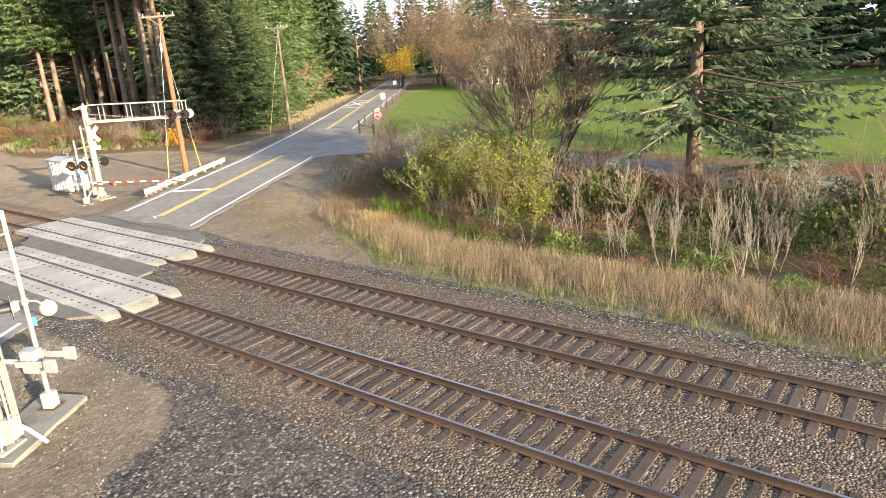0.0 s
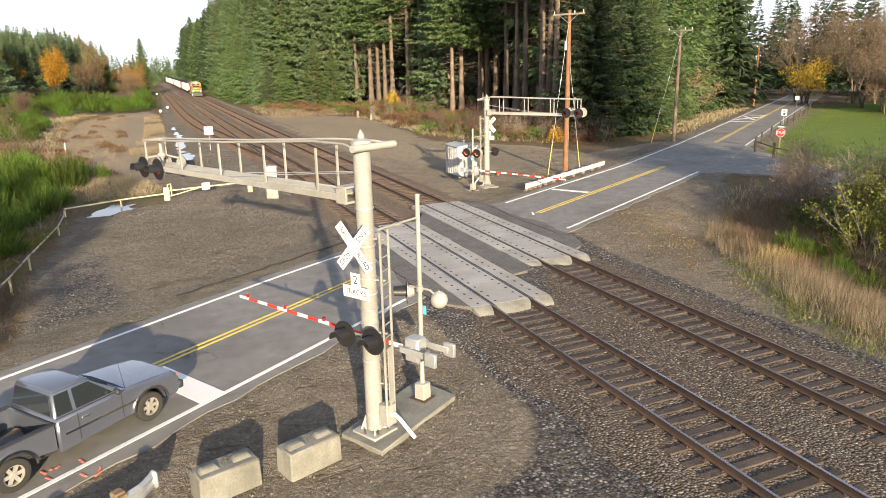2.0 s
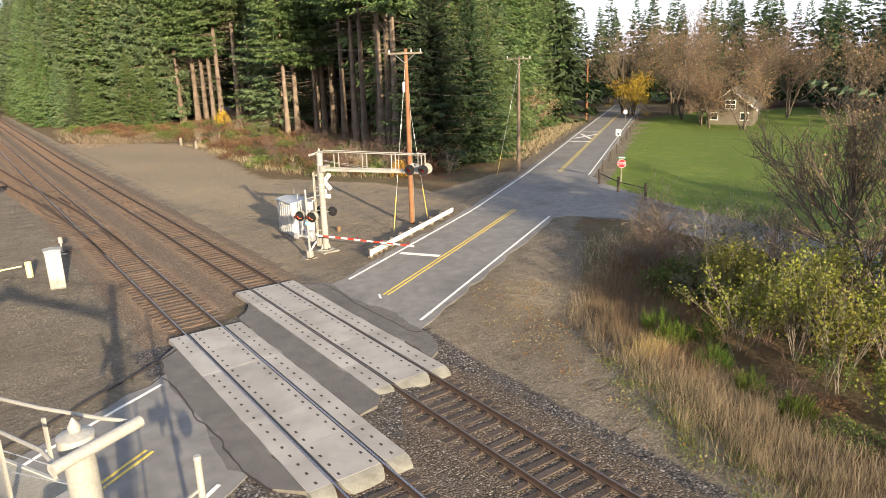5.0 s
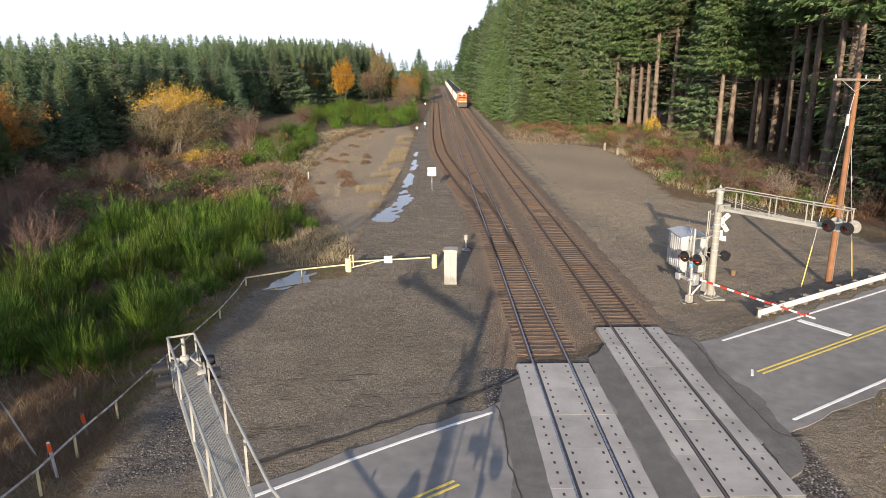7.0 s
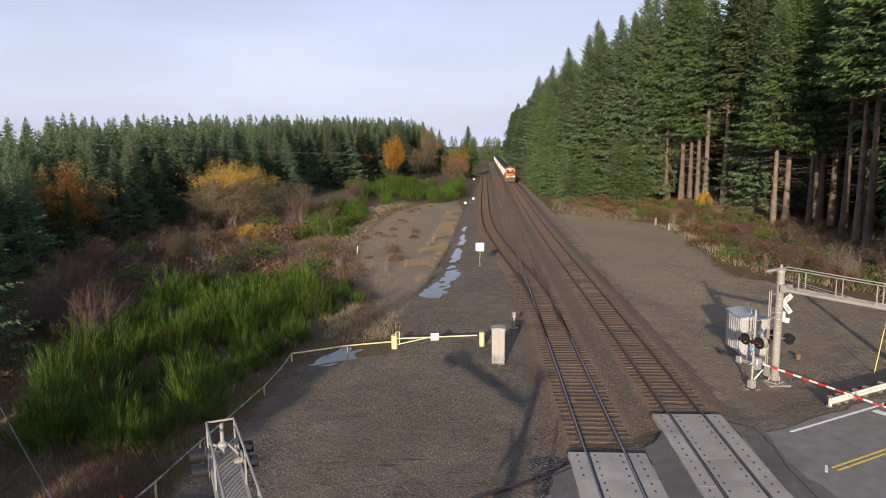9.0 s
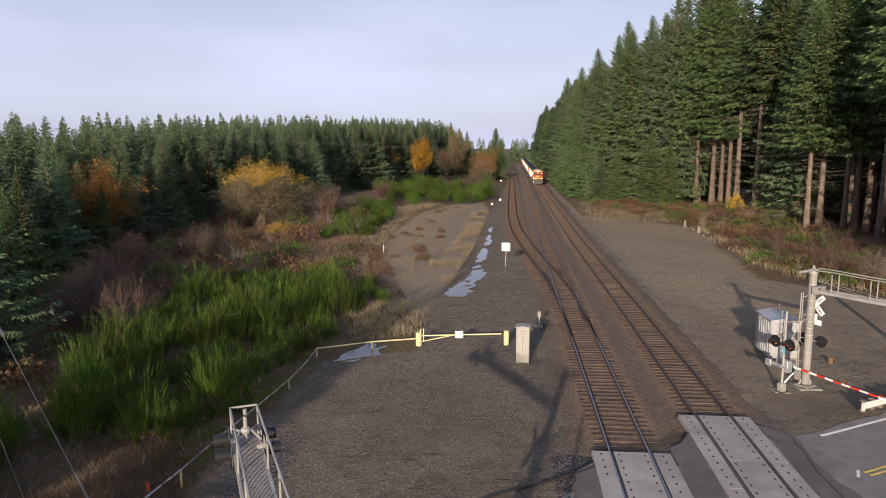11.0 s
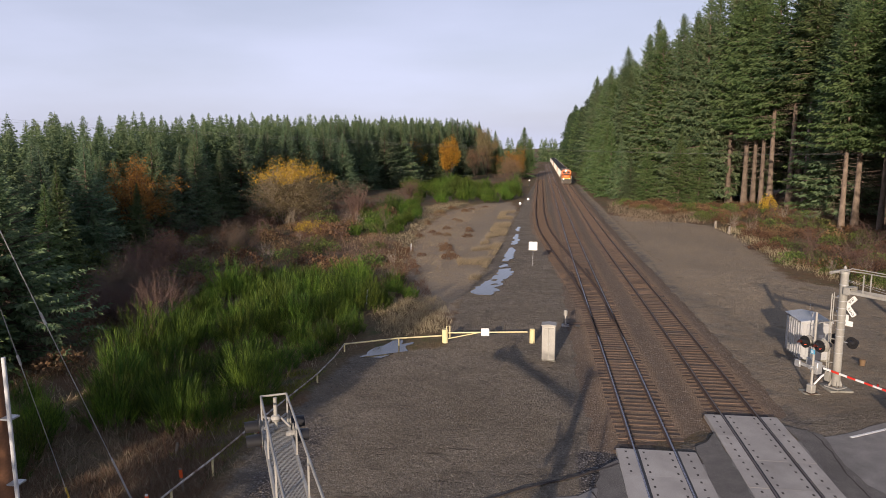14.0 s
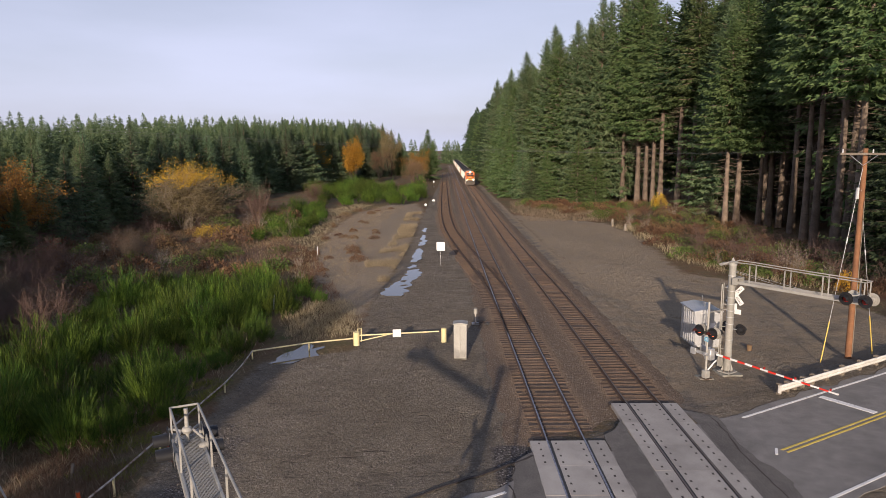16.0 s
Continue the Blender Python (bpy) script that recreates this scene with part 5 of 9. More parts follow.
plant_row(plantation, FRONT, 5.4, 1.6, 0.98)
plant_row(plantation, [(x - 4.4, y + 1.2) for x, y in FRONT], 4.8, 1.2, 1.0)
row(young, [(-36, 6), (-41, 16), (-46, 29), (-51, 44), (-57, 60)], 8.0, 1.6, (0.4, 0.65))
tree_from("fir_tree", *conifer_arrays(23, 11.5, 4.7, 0.02, 0.42, 0.5, 9, droop=0.12, ragged=0.28, taper=0.8), M["bark_fir"], M["fir_blue"], "young broad fir with pale branch tips in the scrub", "tree", pose(-35.6, 9.6, gz(-35.6, 9.6) - 0.1))
plant_at(young[0], -34.5, 5.0, 200, 0.62)
lone = plant_at(tall[1], -10.8, 236, 20, 0.6)
relabel(lone, "single dark fir standing close beside the railway line")
row(young, [(-38, 252), (-30, 270), (-22, 290), (-15, 320), (-12, 350)], 5.0, 1.6, (0.55, 0.85))
# unseen rows of firs added behind and south, which shade the scrub
row(shade_firs, [(-40, -28), (-45, -20), (-52, -12), (-60, -4)], 4.0, 1.0, (0.85, 1.02))
row(shade_firs, [(-22.5, -37), (-29, -41), (-34, -45), (-41, -50), (-49, -57)], 3.2, 0.6, (0.86, 1.02))


def woods(name, seed, spots, leaf, height, label, gap=1.6, spray=2.5, slim=0.23, low=0.03, tall_at=None):
    """Far woods that nobody could count: small firs joined into one mesh."""
    r = np.random.default_rng(seed)
    kinds = [conifer_arrays(seed + k, height, height * slim, low, gap, spray, 5, taper=1.0) for k in range(4)]
    vs = []
    for x, y in spots:
        (w, c) = kinds[int(r.integers(4))]
        s, a = r.uniform(0.85, 1.1), r.random() * 6.28
        if tall_at:
            s = tall_at(x, y) / height * r.uniform(0.88, 1.08)
        rot = np.array([[math.cos(a), -math.sin(a), 0], [math.sin(a), math.cos(a), 0], [0, 0, 1]])
        vs.append((c[0] @ rot.T * s + np.array([x, y, gz(x, y)]), c[1]))
    v, f = joined(vs)
    tagged(new(name, raw_mesh(name, v, f, M[leaf])), label, "woods", kind="stuff")


wr = np.random.default_rng(5)
spots = [(x + wr.normal(0, 1.1), y + wr.normal(0, 1.1)) for d in (7, 11, 15, 20, 26, 33, 42, 54) for x, y in along([(px - d, py + 0.3 * d) for px, py in FRONT], 3.6 + 0.03 * d)[0]]
woods("far_woods", 31, spots, "fir_blue", 16, "grey-green conifer plantation stretching to the western skyline", 0.72, 0.9, 0.165, 0.45, rise_at)
spots = [(x + wr.normal(0, 1.5), y + wr.normal(0, 1.5)) for d in (4, 9, 15, 23) for x, y in along([(14 + d, 212), (13 + d, 290), (14 + d, 420)], 5.5)[0]]
woods("far_woods", 41, spots, "fir", 29, "tall dark fir woods lining the railway")
spots = [(x + wr.normal(0, 2), y + wr.normal(0, 2)) for d in (0, 9, 18) for x, y in along([(118 + d, 92 + d * 0.3), (135 + d, 70), (140 + d, 45), (136 + d, 15), (125 + d, -15), (110 + d, -45), (85 + d, -75)], 5.0)[0]]
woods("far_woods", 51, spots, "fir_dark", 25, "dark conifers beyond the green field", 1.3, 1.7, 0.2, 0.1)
spots = [(x + wr.normal(0, 2), y + wr.normal(0, 2)) for d in (0, 9) for x, y in along([(76 + d, 62 + d), (80 + d, 90), (80 + d, 115), (76 + d, 140), (66 + d, 170)], 5.5)[0]]
woods("far_woods", 71, spots, "fir_dark", 30, "depth of the eastern fir woods, shade put into dark needles")
spots = [(x + wr.normal(0, 2), y + wr.normal(0, 2)) for d in (0, 10) for x, y in along([(-130, 440 + d), (-80, 480 + d), (-20, 500 + d), (0, 520 + d), (30, 480 + d), (80, 470 + d)], 6.0)[0]]
woods("far_woods", 61, spots, "fir_blue", 17, "distant conifers where the railway vanishes")
for k in (*tall, *bare, *young, *plantation, *tall_back, *shade_firs):
    clear_of(k)


# ---- shrubs, broadleaf trees, grass ----
def bush(name, arrays, leaf, label, category="shrub"):
    return tagged(new(name, raw_mesh(name, *arrays, leaf)), label, category)


def bramble_arrays(seed, rad, high, n=900, leaf=0.13):
    """A low mound of leaves over arching canes."""
    r = np.random.default_rng(seed)
    a, e = r.random(n) * 6.28, np.arcsin(r.random(n) ** 0.8)
    k = 0.7 + 0.35 * r.random(n) + 0.15 * np.sin(a * 3 + seed) + 0.1 * np.sin(a * 7)
    p = np.stack([np.cos(a) * np.cos(e) * rad * k, np.sin(a) * np.cos(e) * rad * k, np.sin(e) * high * k], 1)
    w = p / np.array([rad, rad, high]) + r.normal(0, 0.6, (n, 3))
    w /= np.linalg.norm(w, axis=1)[:, None]
    ln = leaf * (0.6 + 0.8 * r.random(n))
    return leaf_quads(r, p, w, ln, ln * 0.42, 1.0)


def spread(kinds, spots, size=(0.8, 1.2), group=""):
    for x, y in spots:
        c = plant_at(kinds[int(vr.integers(len(kinds)))], float(x), float(y), vr.random() * 360, vr.uniform(*size), 0.06, vr.uniform(0.85, 1.2))
        if group:
            c["group"] = group


def thinned(seed, poly, n, least):
    """Spots inside the outline, no two nearer than least."""
    pts = scatter(seed, poly, n * 6)[:, :2]
    out = []
    for p in pts:
        if all((p[0] - q[0]) ** 2 + (p[1] - q[1]) ** 2 > least * least for q in out):
            out.append(p)
        if len(out) == n:
            break
    return out


BROOM = "green Scotch broom bush of upright whippy stems"
brooms = [bush("broom_bush", broom_arrays(70 + k, h, rd, 58, 0.012), M["broom"], BROOM) for k, (h, rd) in enumerate(((2.0, 1.3), (2.3, 1.5), (1.6, 1.1)))]
PATCH = [(-17.8, 0.2), (-16.8, 3), (-16.6, 10), (-15.9, 17), (-16.6, 24), (-21, 35), (-30, 35), (-31, 24), (-29, 12), (-25, 2), (-22.5, -1)]
spread(brooms, thinned(1, PATCH, 115, 1.5), (0.5, 1.4), "broom bushes on the western scrub")
spread(brooms, thinned(2, [(-25, -3), (-26, 1), (-31, 4), (-31, -8), (-27, -10)], 12, 1.7), (0.7, 1.0))
spread(brooms, thinned(3, [(-15.2, 21), (-13.6, 27), (-17, 31), (-18, 25)], 6, 1.4), (0.7, 1.0))
spread(brooms, thinned(4, [(-24.5, 68), (-30, 64), (-36, 96), (-32, 126), (-25, 92)], 48, 2.0), (0.8, 1.2))
spread(brooms, thinned(5, [(-9.5, 118), (-26, 118), (-34, 132), (-45, 172), (-30, 200), (-11, 165)], 78, 3.6), (1.1, 1.8))
spread(brooms, [(14.6, -12.2), (15.4, -11.2), (14.2, -14.4), (13.4, -16.4), (15.9, -13.0), (12.9, -18.2)], (0.5, 0.8))

TWIG = "leafless shrub of fine tangled brown twigs"
twigs = []
for k, (h, mat) in enumerate(((2.0, "twig_red"), (1.6, "twig_grey"), (2.4, "twig_red"), (1.3, "leaf_brown"))):
    w, _ = broadleaf_arrays(90 + k, h * 1.3, 0.6, 8, 2, 3, 0, trunk_r=0.018, up=0.1)
    twigs.append(bush("twig_shrub", w, M[mat], TWIG))
SCRUB = [(-17, 32), (-22, 38), (-31, 37), (-33, 22), (-31, 8), (-30, -6), (-42, -2), (-47, 18), (-52, 45), (-60, 72), (-56, 100), (-40, 110), (-30, 90), (-25, 62), (-20, 46)]
spread(twigs, thinned(6, SCRUB, 120, 2.4), (0.6, 1.25), "leafless shrubs on the western scrub")
brambles = [bush("bramble", bramble_arrays(110 + k, rd, h, 560, 0.15), M[mt], lb) for k, (rd, h, mt, lb) in enumerate((
    (1.6, 1.0, "leaf_green", "mound of dark green bramble leaves"), (1.2, 0.8, "leaf_green", "mound of dark green bramble leaves"),
    (1.3, 0.8, "fern", "mound of russet dead bracken"), (1.5, 0.9, "fern", "mound of russet dead bracken")))]
spread(brambles, thinned(7, SCRUB, 80, 3.0), (0.9, 1.8), "bramble mounds on the western scrub")
BELT = [(9.5, 118), (14, 106), (22, 84), (22.5, 70), (20.5, 48), (22.5, 37), (27, 29), (31, 26), (36, 40), (40, 55), (42, 75), (42, 100), (36, 120), (26, 119), (14, 122)]
spread(brambles, thinned(8, BELT, 120, 2.2), (0.8, 1.35), "brambles below the eastern woods")
spread(twigs, thinned(9, [(21, 82), (24, 60), (22, 42), (27, 31), (36, 27), (38, 45), (41, 70), (40, 95)], 45, 3.2), (0.7, 1.3))
gold_bush = bush("autumn_bush", bramble_arrays(131, 1.5, 2.6, 1500, 0.16), M["leaf_gold"], "small golden-leaved autumn bush at the woods' edge")
gold_bush.matrix_basis = pose(37.5, 108, gz(37.5, 108))
plant_at(gold_bush, 28.0, 29.0, 40, 0.6)
plant_at(gold_bush, 58.0, 47.5, 80, 1.0)


def broadleaf(name, seed, x, y, height, tone, label, bark="bark_dark", under="", split=0.6, **kw):
    w, c = broadleaf_arrays(seed, height, **kw)
    t = thing(name, pose(x, y, gz(x, y)), label, "tree")
    ob = new("trunk", raw_mesh("trunk", *w, M[bark], True))
    ob.parent = t
    if c is not None and under:
        v = c[0].reshape(-1, 4, 3)
        cut = v[:, 0, 2] + 0.5 * np.sin(v[:, 0, 0] * 2) < split * v[:, 0, 2].max()
        for key, pick, words in ((tone, ~cut, ""), (under, cut, "pale thinning lower leaves")):
            q = v[pick]
            ob = new("crown", raw_mesh("crown", q.reshape(-1, 3), np.arange(4 * len(q)).reshape(-1, 4), M[key]))
            ob.parent = t
            tagged(ob, words)
    elif c is not None:
        ob = new("crown", raw_mesh("crown", *c, M[tone]))
        ob.parent = t
    return t


# western autumn trees
round_maple = broadleaf("maple_tree", 201, -44.8, 79.5, 6.2, "leaf_amber", "round multi-stemmed tree, pale twigs under a golden-orange top", "twig_grey", under="leaf_straw", split=0.62, stems_n=30, depth=2, kids=7, leaves=30000, leaf=0.125, spread=0.85, trunk_r=0.05, low=0.1)
round_maple.scale = (1.6, 1.6, 1.38)
broadleaf("maple_tree", 202, -54.2, 52.2, 8.4, "leaf_orange", "orange-brown broadleaf tree among the firs", "bark_dark", stems_n=6, depth=3, kids=4, leaves=15000, leaf=0.15, spread=0.6, trunk_r=0.1, low=0.4)
broadleaf("bare_tree", 203, -35.0, 84.5, 5.6, "leaf_brown", "leafless pinkish-grey shrub tree with upright twigs", "twig_red", stems_n=16, depth=2, kids=5, leaves=0, spread=0.4, trunk_r=0.05)
broadleaf("poplar_tree", 204, -34.5, 197, 9.4, "leaf_amber", "golden-leaved autumn tree before the firs", stems_n=3, depth=3, kids=4, leaves=9000, leaf=0.32, spread=0.35, trunk_r=0.15, up=0.5)
broadleaf("poplar_tree", 205, -47.0, 196, 10.0, "leaf_amber", "tall golden autumn tree among dark firs", stems_n=2, depth=3, kids=4, leaves=6000, leaf=0.3, spread=0.35, trunk_r=0.15, up=0.5)
broadleaf("poplar_tree", 206, -27, 262, 14, "leaf_straw", "tall pale yellow tree with thinning leaves", stems_n=2, depth=3, kids=4, leaves=6500, leaf=0.42, spread=0.4, trunk_r=0.18, up=0.5)
broadleaf("maple_tree", 207, -15.5, 205, 6.5, "leaf_brown", "russet thicket tree beside the siding", "twig_red", stems_n=9, depth=3, kids=4, leaves=5200, leaf=0.2, spread=0.5, trunk_r=0.08)
broadleaf("maple_tree", 208, -13.8, 226, 8.5, "leaf_orange", "dull orange autumn tree beside the siding", stems_n=5, depth=3, kids=4, leaves=5200, leaf=0.22, spread=0.5, trunk_r=0.1)
broadleaf("maple_tree", 209, -30, 240, 9.5, "leaf_brown", "brown leafless thicket tree beside the siding", stems_n=6, depth=3, kids=4, leaves=5200, leaf=0.22, spread=0.5, trunk_r=0.1)
broadleaf("bare_tree", 210, -32, 118, 4.6, "leaf_brown", "leafless rusty-brown shrub tree in the scrub", "twig_red", stems_n=14, depth=2, kids=6, leaves=900, leaf=0.12, spread=0.5, trunk_r=0.05)
low_bush = bush("autumn_bush", bramble_arrays(132, 2.6, 1.5, 2400, 0.13), M["leaf_yellow"], "low spreading yellow-leaved bush in the scrub")
low_bush.matrix_basis = pose(-37.6, 69.5, gz(-37.6, 69.5))
for k, (x, y, h) in enumerate(((-33.5, 17.0, 2.9), (-36.5, 21.5, 3.2), (-40, 30, 3.4), (-35.5, 11.5, 2.6), (-44, 40, 3.6), (-39, 48, 3.2))):
    broadleaf("twig_thicket", 213 + k, x, y, h, "leaf_brown", "tangled leafless thicket of fine brown twigs", "twig_brown" if k % 2 else "twig_red", stems_n=16, depth=3, kids=5, leaves=0, spread=0.8, trunk_r=0.03, up=0.0)
broadleaf("bare_tree", 211, -30, 16, 3.6, "leaf_brown", "leafless brown shrub tree in the scrub", "twig_red", stems_n=12, depth=2, kids=5, leaves=0, spread=0.55, trunk_r=0.035)
broadleaf("bare_tree", 212, -38, 26, 4.2, "leaf_brown", "leafless brown shrub tree in the scrub", "twig_red", stems_n=12, depth=2, kids=5, leaves=0, spread=0.55, trunk_r=0.035)

# east of the line, south of the road
w, c = conifer_arrays(301, 28, 8.2, 0.12, 0.7, 0.6, 7, droop=0.16, ragged=0.45, taper=0.8)
tree_from("fir_tree", w, c, M["bark_fir"], M["fir_pale"], "large open fir with spreading tiered limbs beyond the track", "tree", pose(25.5, -24.4, gz(25.5, -24.4) - 0.2))
w, c = conifer_arrays(302, 12, 3.6, 0.08, 0.5, 0.5, 7, droop=0.15, ragged=0.3)
tree_from("fir_tree", w, c, M["bark_fir"], M["fir_pale"], "mid-green fir beside the larger one", "tree", pose(28.5, -27.5, gz(28.5, -27.5) - 0.2))
broadleaf("alder_tree", 303, 23.0, -17.0, 8.0, "leaf_brown", "dark forked alder with thin brown leaves", "twig_brown", stems_n=4, depth=3, kids=6, leaves=5200, leaf=0.09, spread=0.45, trunk_r=0.12, up=0.3, low=0.3)
broadleaf("alder_tree", 304, 26.0, -13.5, 7.4, "leaf_brown", "dark forked alder with thin brown leaves", "twig_brown", stems_n=4, depth=3, kids=6, leaves=5200, leaf=0.09, spread=0.45, trunk_r=0.11, up=0.3, low=0.3)
broadleaf("alder_tree", 305, 27.0, -40.0, 9.5, "leaf_lime", "broadleaf tree with yellowing leaves", stems_n=3, depth=3, kids=5, leaves=5200, leaf=0.2, spread=0.5, trunk_r=0.16, up=0.3, low=0.2)
broadleaf("alder_tree", 306, 36.0, -36.0, 10.0, "leaf_lime", "broadleaf tree with yellowing leaves", stems_n=3, depth=3, kids=5, leaves=5200, leaf=0.24, spread=0.5, trunk_r=0.16, up=0.3, low=0.2)
GREYBUSH = "rounded dark thorn bush with few remaining leaves"
for k, (x, y, h) in enumerate(((22.5, -5.0, 3.6), (23.0, -9.0, 4.4), (25.0, -4.0, 3.8), (25.5, -10.0, 4.4))):
    broadleaf("thorn_bush", 310 + k, x, y, h * 0.95, "leaf_green" if k % 2 else "leaf_brown", GREYBUSH, "twig_grey", stems_n=9, depth=3, kids=4, leaves=1100, leaf=0.09, spread=0.75, trunk_r=0.05, up=0.0)
LIME = "thin sapling with pale stems and yellow-green leaves"
for k, (x, y, h) in enumerate(((16.4, -14.2, 4.4), (17.2, -15.9, 5.0), (18.0, -13.2, 4.6), (15.8, -18.0, 4.2), (18.4, -18.4, 5.0), (19.6, -11.8, 4.4), (14.6, -20.4, 3.4), (19.6, -15.4, 5.0))):
    broadleaf("alder_sapling", 330 + k, x, y, h * 0.72, "leaf_lime", LIME, "bark_pale", stems_n=6, depth=2, kids=5, leaves=2600, leaf=0.105, spread=0.28, trunk_r=0.022, up=0.45, low=0.25)
PALE = "leafless young alder with a slender pale stem"
pales = [broadleaf("alder_sapling", 350 + k, 0, 0, h, "leaf_brown", PALE, "bark_pale", stems_n=n, depth=2, kids=5, leaves=0, spread=0.2, trunk_r=0.02, up=0.6) for k, (h, n) in enumerate(((3.0, 1), (3.4, 2), (2.6, 1), (3.2, 2)))]
for x, y in thinned(12, [(11.4, -23.5), (16.5, -22), (19, -30), (17, -48), (11.2, -48), (11.0, -30)], 40, 1.0):
    plant_at(pales[int(vr.integers(4))], float(x), float(y), vr.random() * 360, vr.uniform(0.6, 1.0))
near_brambles = [bush("bramble", bramble_arrays(140 + k, rd, h, 1100, 0.09), M[mt], lb) for k, (rd, h, mt, lb) in enumerate((
    (1.4, 0.9, "leaf_green", "mound of small dark green bramble leaves"), (1.2, 0.8, "fern", "mound of russet dead bracken"), (1.1, 0.7, "leaf_green", "mound of small dark green bramble leaves")))]
spread(near_brambles, thinned(13, [(12.5, -18), (15.5, -12), (19, -8), (25, -6), (24, -40), (12, -46), (11, -30)], 60, 1.7), (0.6, 1.1), "undergrowth east of the track")
spread(twigs, thinned(14, [(13, -18), (16, -12), (20, -7), (25, -6), (24, -42), (12, -46), (11.4, -30)], 50, 1.8), (0.6, 1.1), "undergrowth east of the track")

spread(twigs, thinned(15, [(20.8, 48), (22.5, 37), (27.5, 28.8), (34, 27.5), (37, 32), (31, 37), (26, 44)], 42, 1.25), (0.7, 1.25), "hedge below the eastern woods")
spread(brambles, thinned(16, [(20.8, 48), (22.5, 37), (27.5, 28.8), (34, 27.5), (37, 32), (31, 37), (26, 44)], 34, 1.4), (0.7, 1.2), "hedge below the eastern woods")
spread(twigs, thinned(17, [(21, -6), (26.5, -8), (25.2, -24), (22, -45), (17, -45), (19, -20)], 46, 1.5), (1.0, 1.6), "thicket before the side road")
spread(near_brambles, thinned(18, [(21, -6), (26.5, -8), (25.2, -24), (22, -45), (17, -45), (19, -20)], 34, 1.7), (1.2, 2.0), "thicket before the side road")
# beyond the field and along the far road
BIGBARE = "tall leafless maple, grey-brown crown of fine branches"
for k, (x, y, h) in enumerate(((97, 57, 15), (103, 52, 17), (99, 47, 14), (108, 47, 16), (112, 54, 17), (106, 40, 14), (114, 36, 15), (118, 44, 16), (101, 62, 15), (112, 24, 14), (119, 14, 13), (92, 31, 8), (93, 39, 9), (90, 35.5, 7))):
    broadleaf("maple_tree", 370 + k, x, y, h * 0.9, "leaf_brown", BIGBARE, "twig_brown", stems_n=4, depth=3, kids=5, leaves=2600, leaf=0.2, spread=0.55, trunk_r=0.14, up=0.2, low=0.25)
broadleaf("maple_tree", 390, 96.0, 55.0, 6.6, "leaf_yellow", "yellow-leaved maple at the roadside by the field", stems_n=6, depth=3, kids=4, leaves=3600, leaf=0.24, spread=0.6, trunk_r=0.07, up=0.1)
for k, (x, y) in enumerate(((57, 44.5), (62, 49), (68, 53), (74, 57.5), (82, 63))):
    broadleaf("hazel_bush", 395 + k, x, y, 6.0, "leaf_brown", "pale brown roadside thicket bush", "twig_grey", stems_n=10, depth=2, kids=5, leaves=1500, leaf=0.24, spread=0.5, trunk_r=0.05, up=0.15)

# grass
def blotch(x, y, seed):
    """Uneven patches without a repeat: many waves of random length and heading."""
    r = np.random.default_rng(seed)
    out = np.zeros(len(x))
    for k in range(9):
        a, w = r.random() * 6.28, 6.28 / r.uniform(1.2, 11.0)
        out += np.sin((x * math.cos(a) + y * math.sin(a)) * w + r.random() * 6.28)
    return out / 2.1


# tufts, verges and clearings
def grass(name, seed, poly, n, height, leaf, label, width=0.014, lean=0.35, patchy=0.0):
    q = scatter(seed, poly, n, 0.0 if patchy else 0.9)
    if patchy:
        q = q[blotch(q[:, 0], q[:, 1], seed) > patchy]
    tagged(new(name, raw_mesh(name, *grass_patch(seed, q, height, width, lean), M[leaf])), label, "grass", kind="stuff")


BANK = [(18, -4.5), (14.0, -8.1), (11.7, -12.2), (10.2, -15.6), (9.0, -18), (8.2, -21), (7.8, -50), (11.2, -50), (11.2, -24), (11.9, -19.6), (13.9, -15.5), (17.4, -10), (20.5, -6)]
grass("dry_grass", 401, BANK, 60000, 0.58, "grass_dry", "tall straw-coloured dead grass on the track bank", 0.006)
grass("weeds", 413, [(13.5, -9.5), (18, -5.6), (22, -3.6), (24, -6), (19, -9.5), (15, -13), (12.5, -15)], 6500, 0.8, "leaf_brown", "tall russet-brown dead weeds on the bank", 0.008, 0.3)
grass("verge_grass", 402, [(8.2, -17.6), (9.4, -15.0), (11.2, -11.8), (12.2, -12.4), (10.0, -18), (9.0, -24), (8.8, -50), (7.2, -50), (7.4, -22)], 18000, 0.17, "grass_green", "short green grass along the ballast edge", 0.01, 0.6)
grass("dry_grass", 403, [(12.6, -12.0), (13.4, -11.9), (13.4, -12.9), (12.7, -13.0)], 650, 0.85, "grass_gold", "golden clump of dry grass on the bank", 0.009)
grass("dry_grass", 404, [(-10.9, 17), (-12.5, 26), (-16.5, 24), (-14, 15)], 5000, 0.5, "grass_dry", "straw-coloured dead grass beside the puddles", 0.011, 0.5)
grass("dry_grass", 405, [(-9.9, 34), (-11.8, 33), (-13, 44), (-11.5, 60), (-11.5, 100), (-9.0, 100), (-9.0, 60)], 34000, 0.62, "grass_dry", "straw-coloured dead grass beside the puddles", 0.011, 0.5, 0.45)
grass("dry_grass", 406, [(-16.5, 30), (-22, 36), (-29, 60), (-30, 100), (-24, 122), (-20, 118), (-23.5, 95), (-21, 60)], 8000, 0.42, "grass_dry", "straw-coloured dead grass round the dirt clearing", 0.016, 0.5)
grass("dry_grass", 407, [(-17.5, -8), (-16.4, 6), (-15.8, 12), (-17, 18), (-32, 34), (-45, 20), (-30, -14)], 7000, 0.5, "grass_dry", "dead grass under the western scrub", 0.02, 0.6)
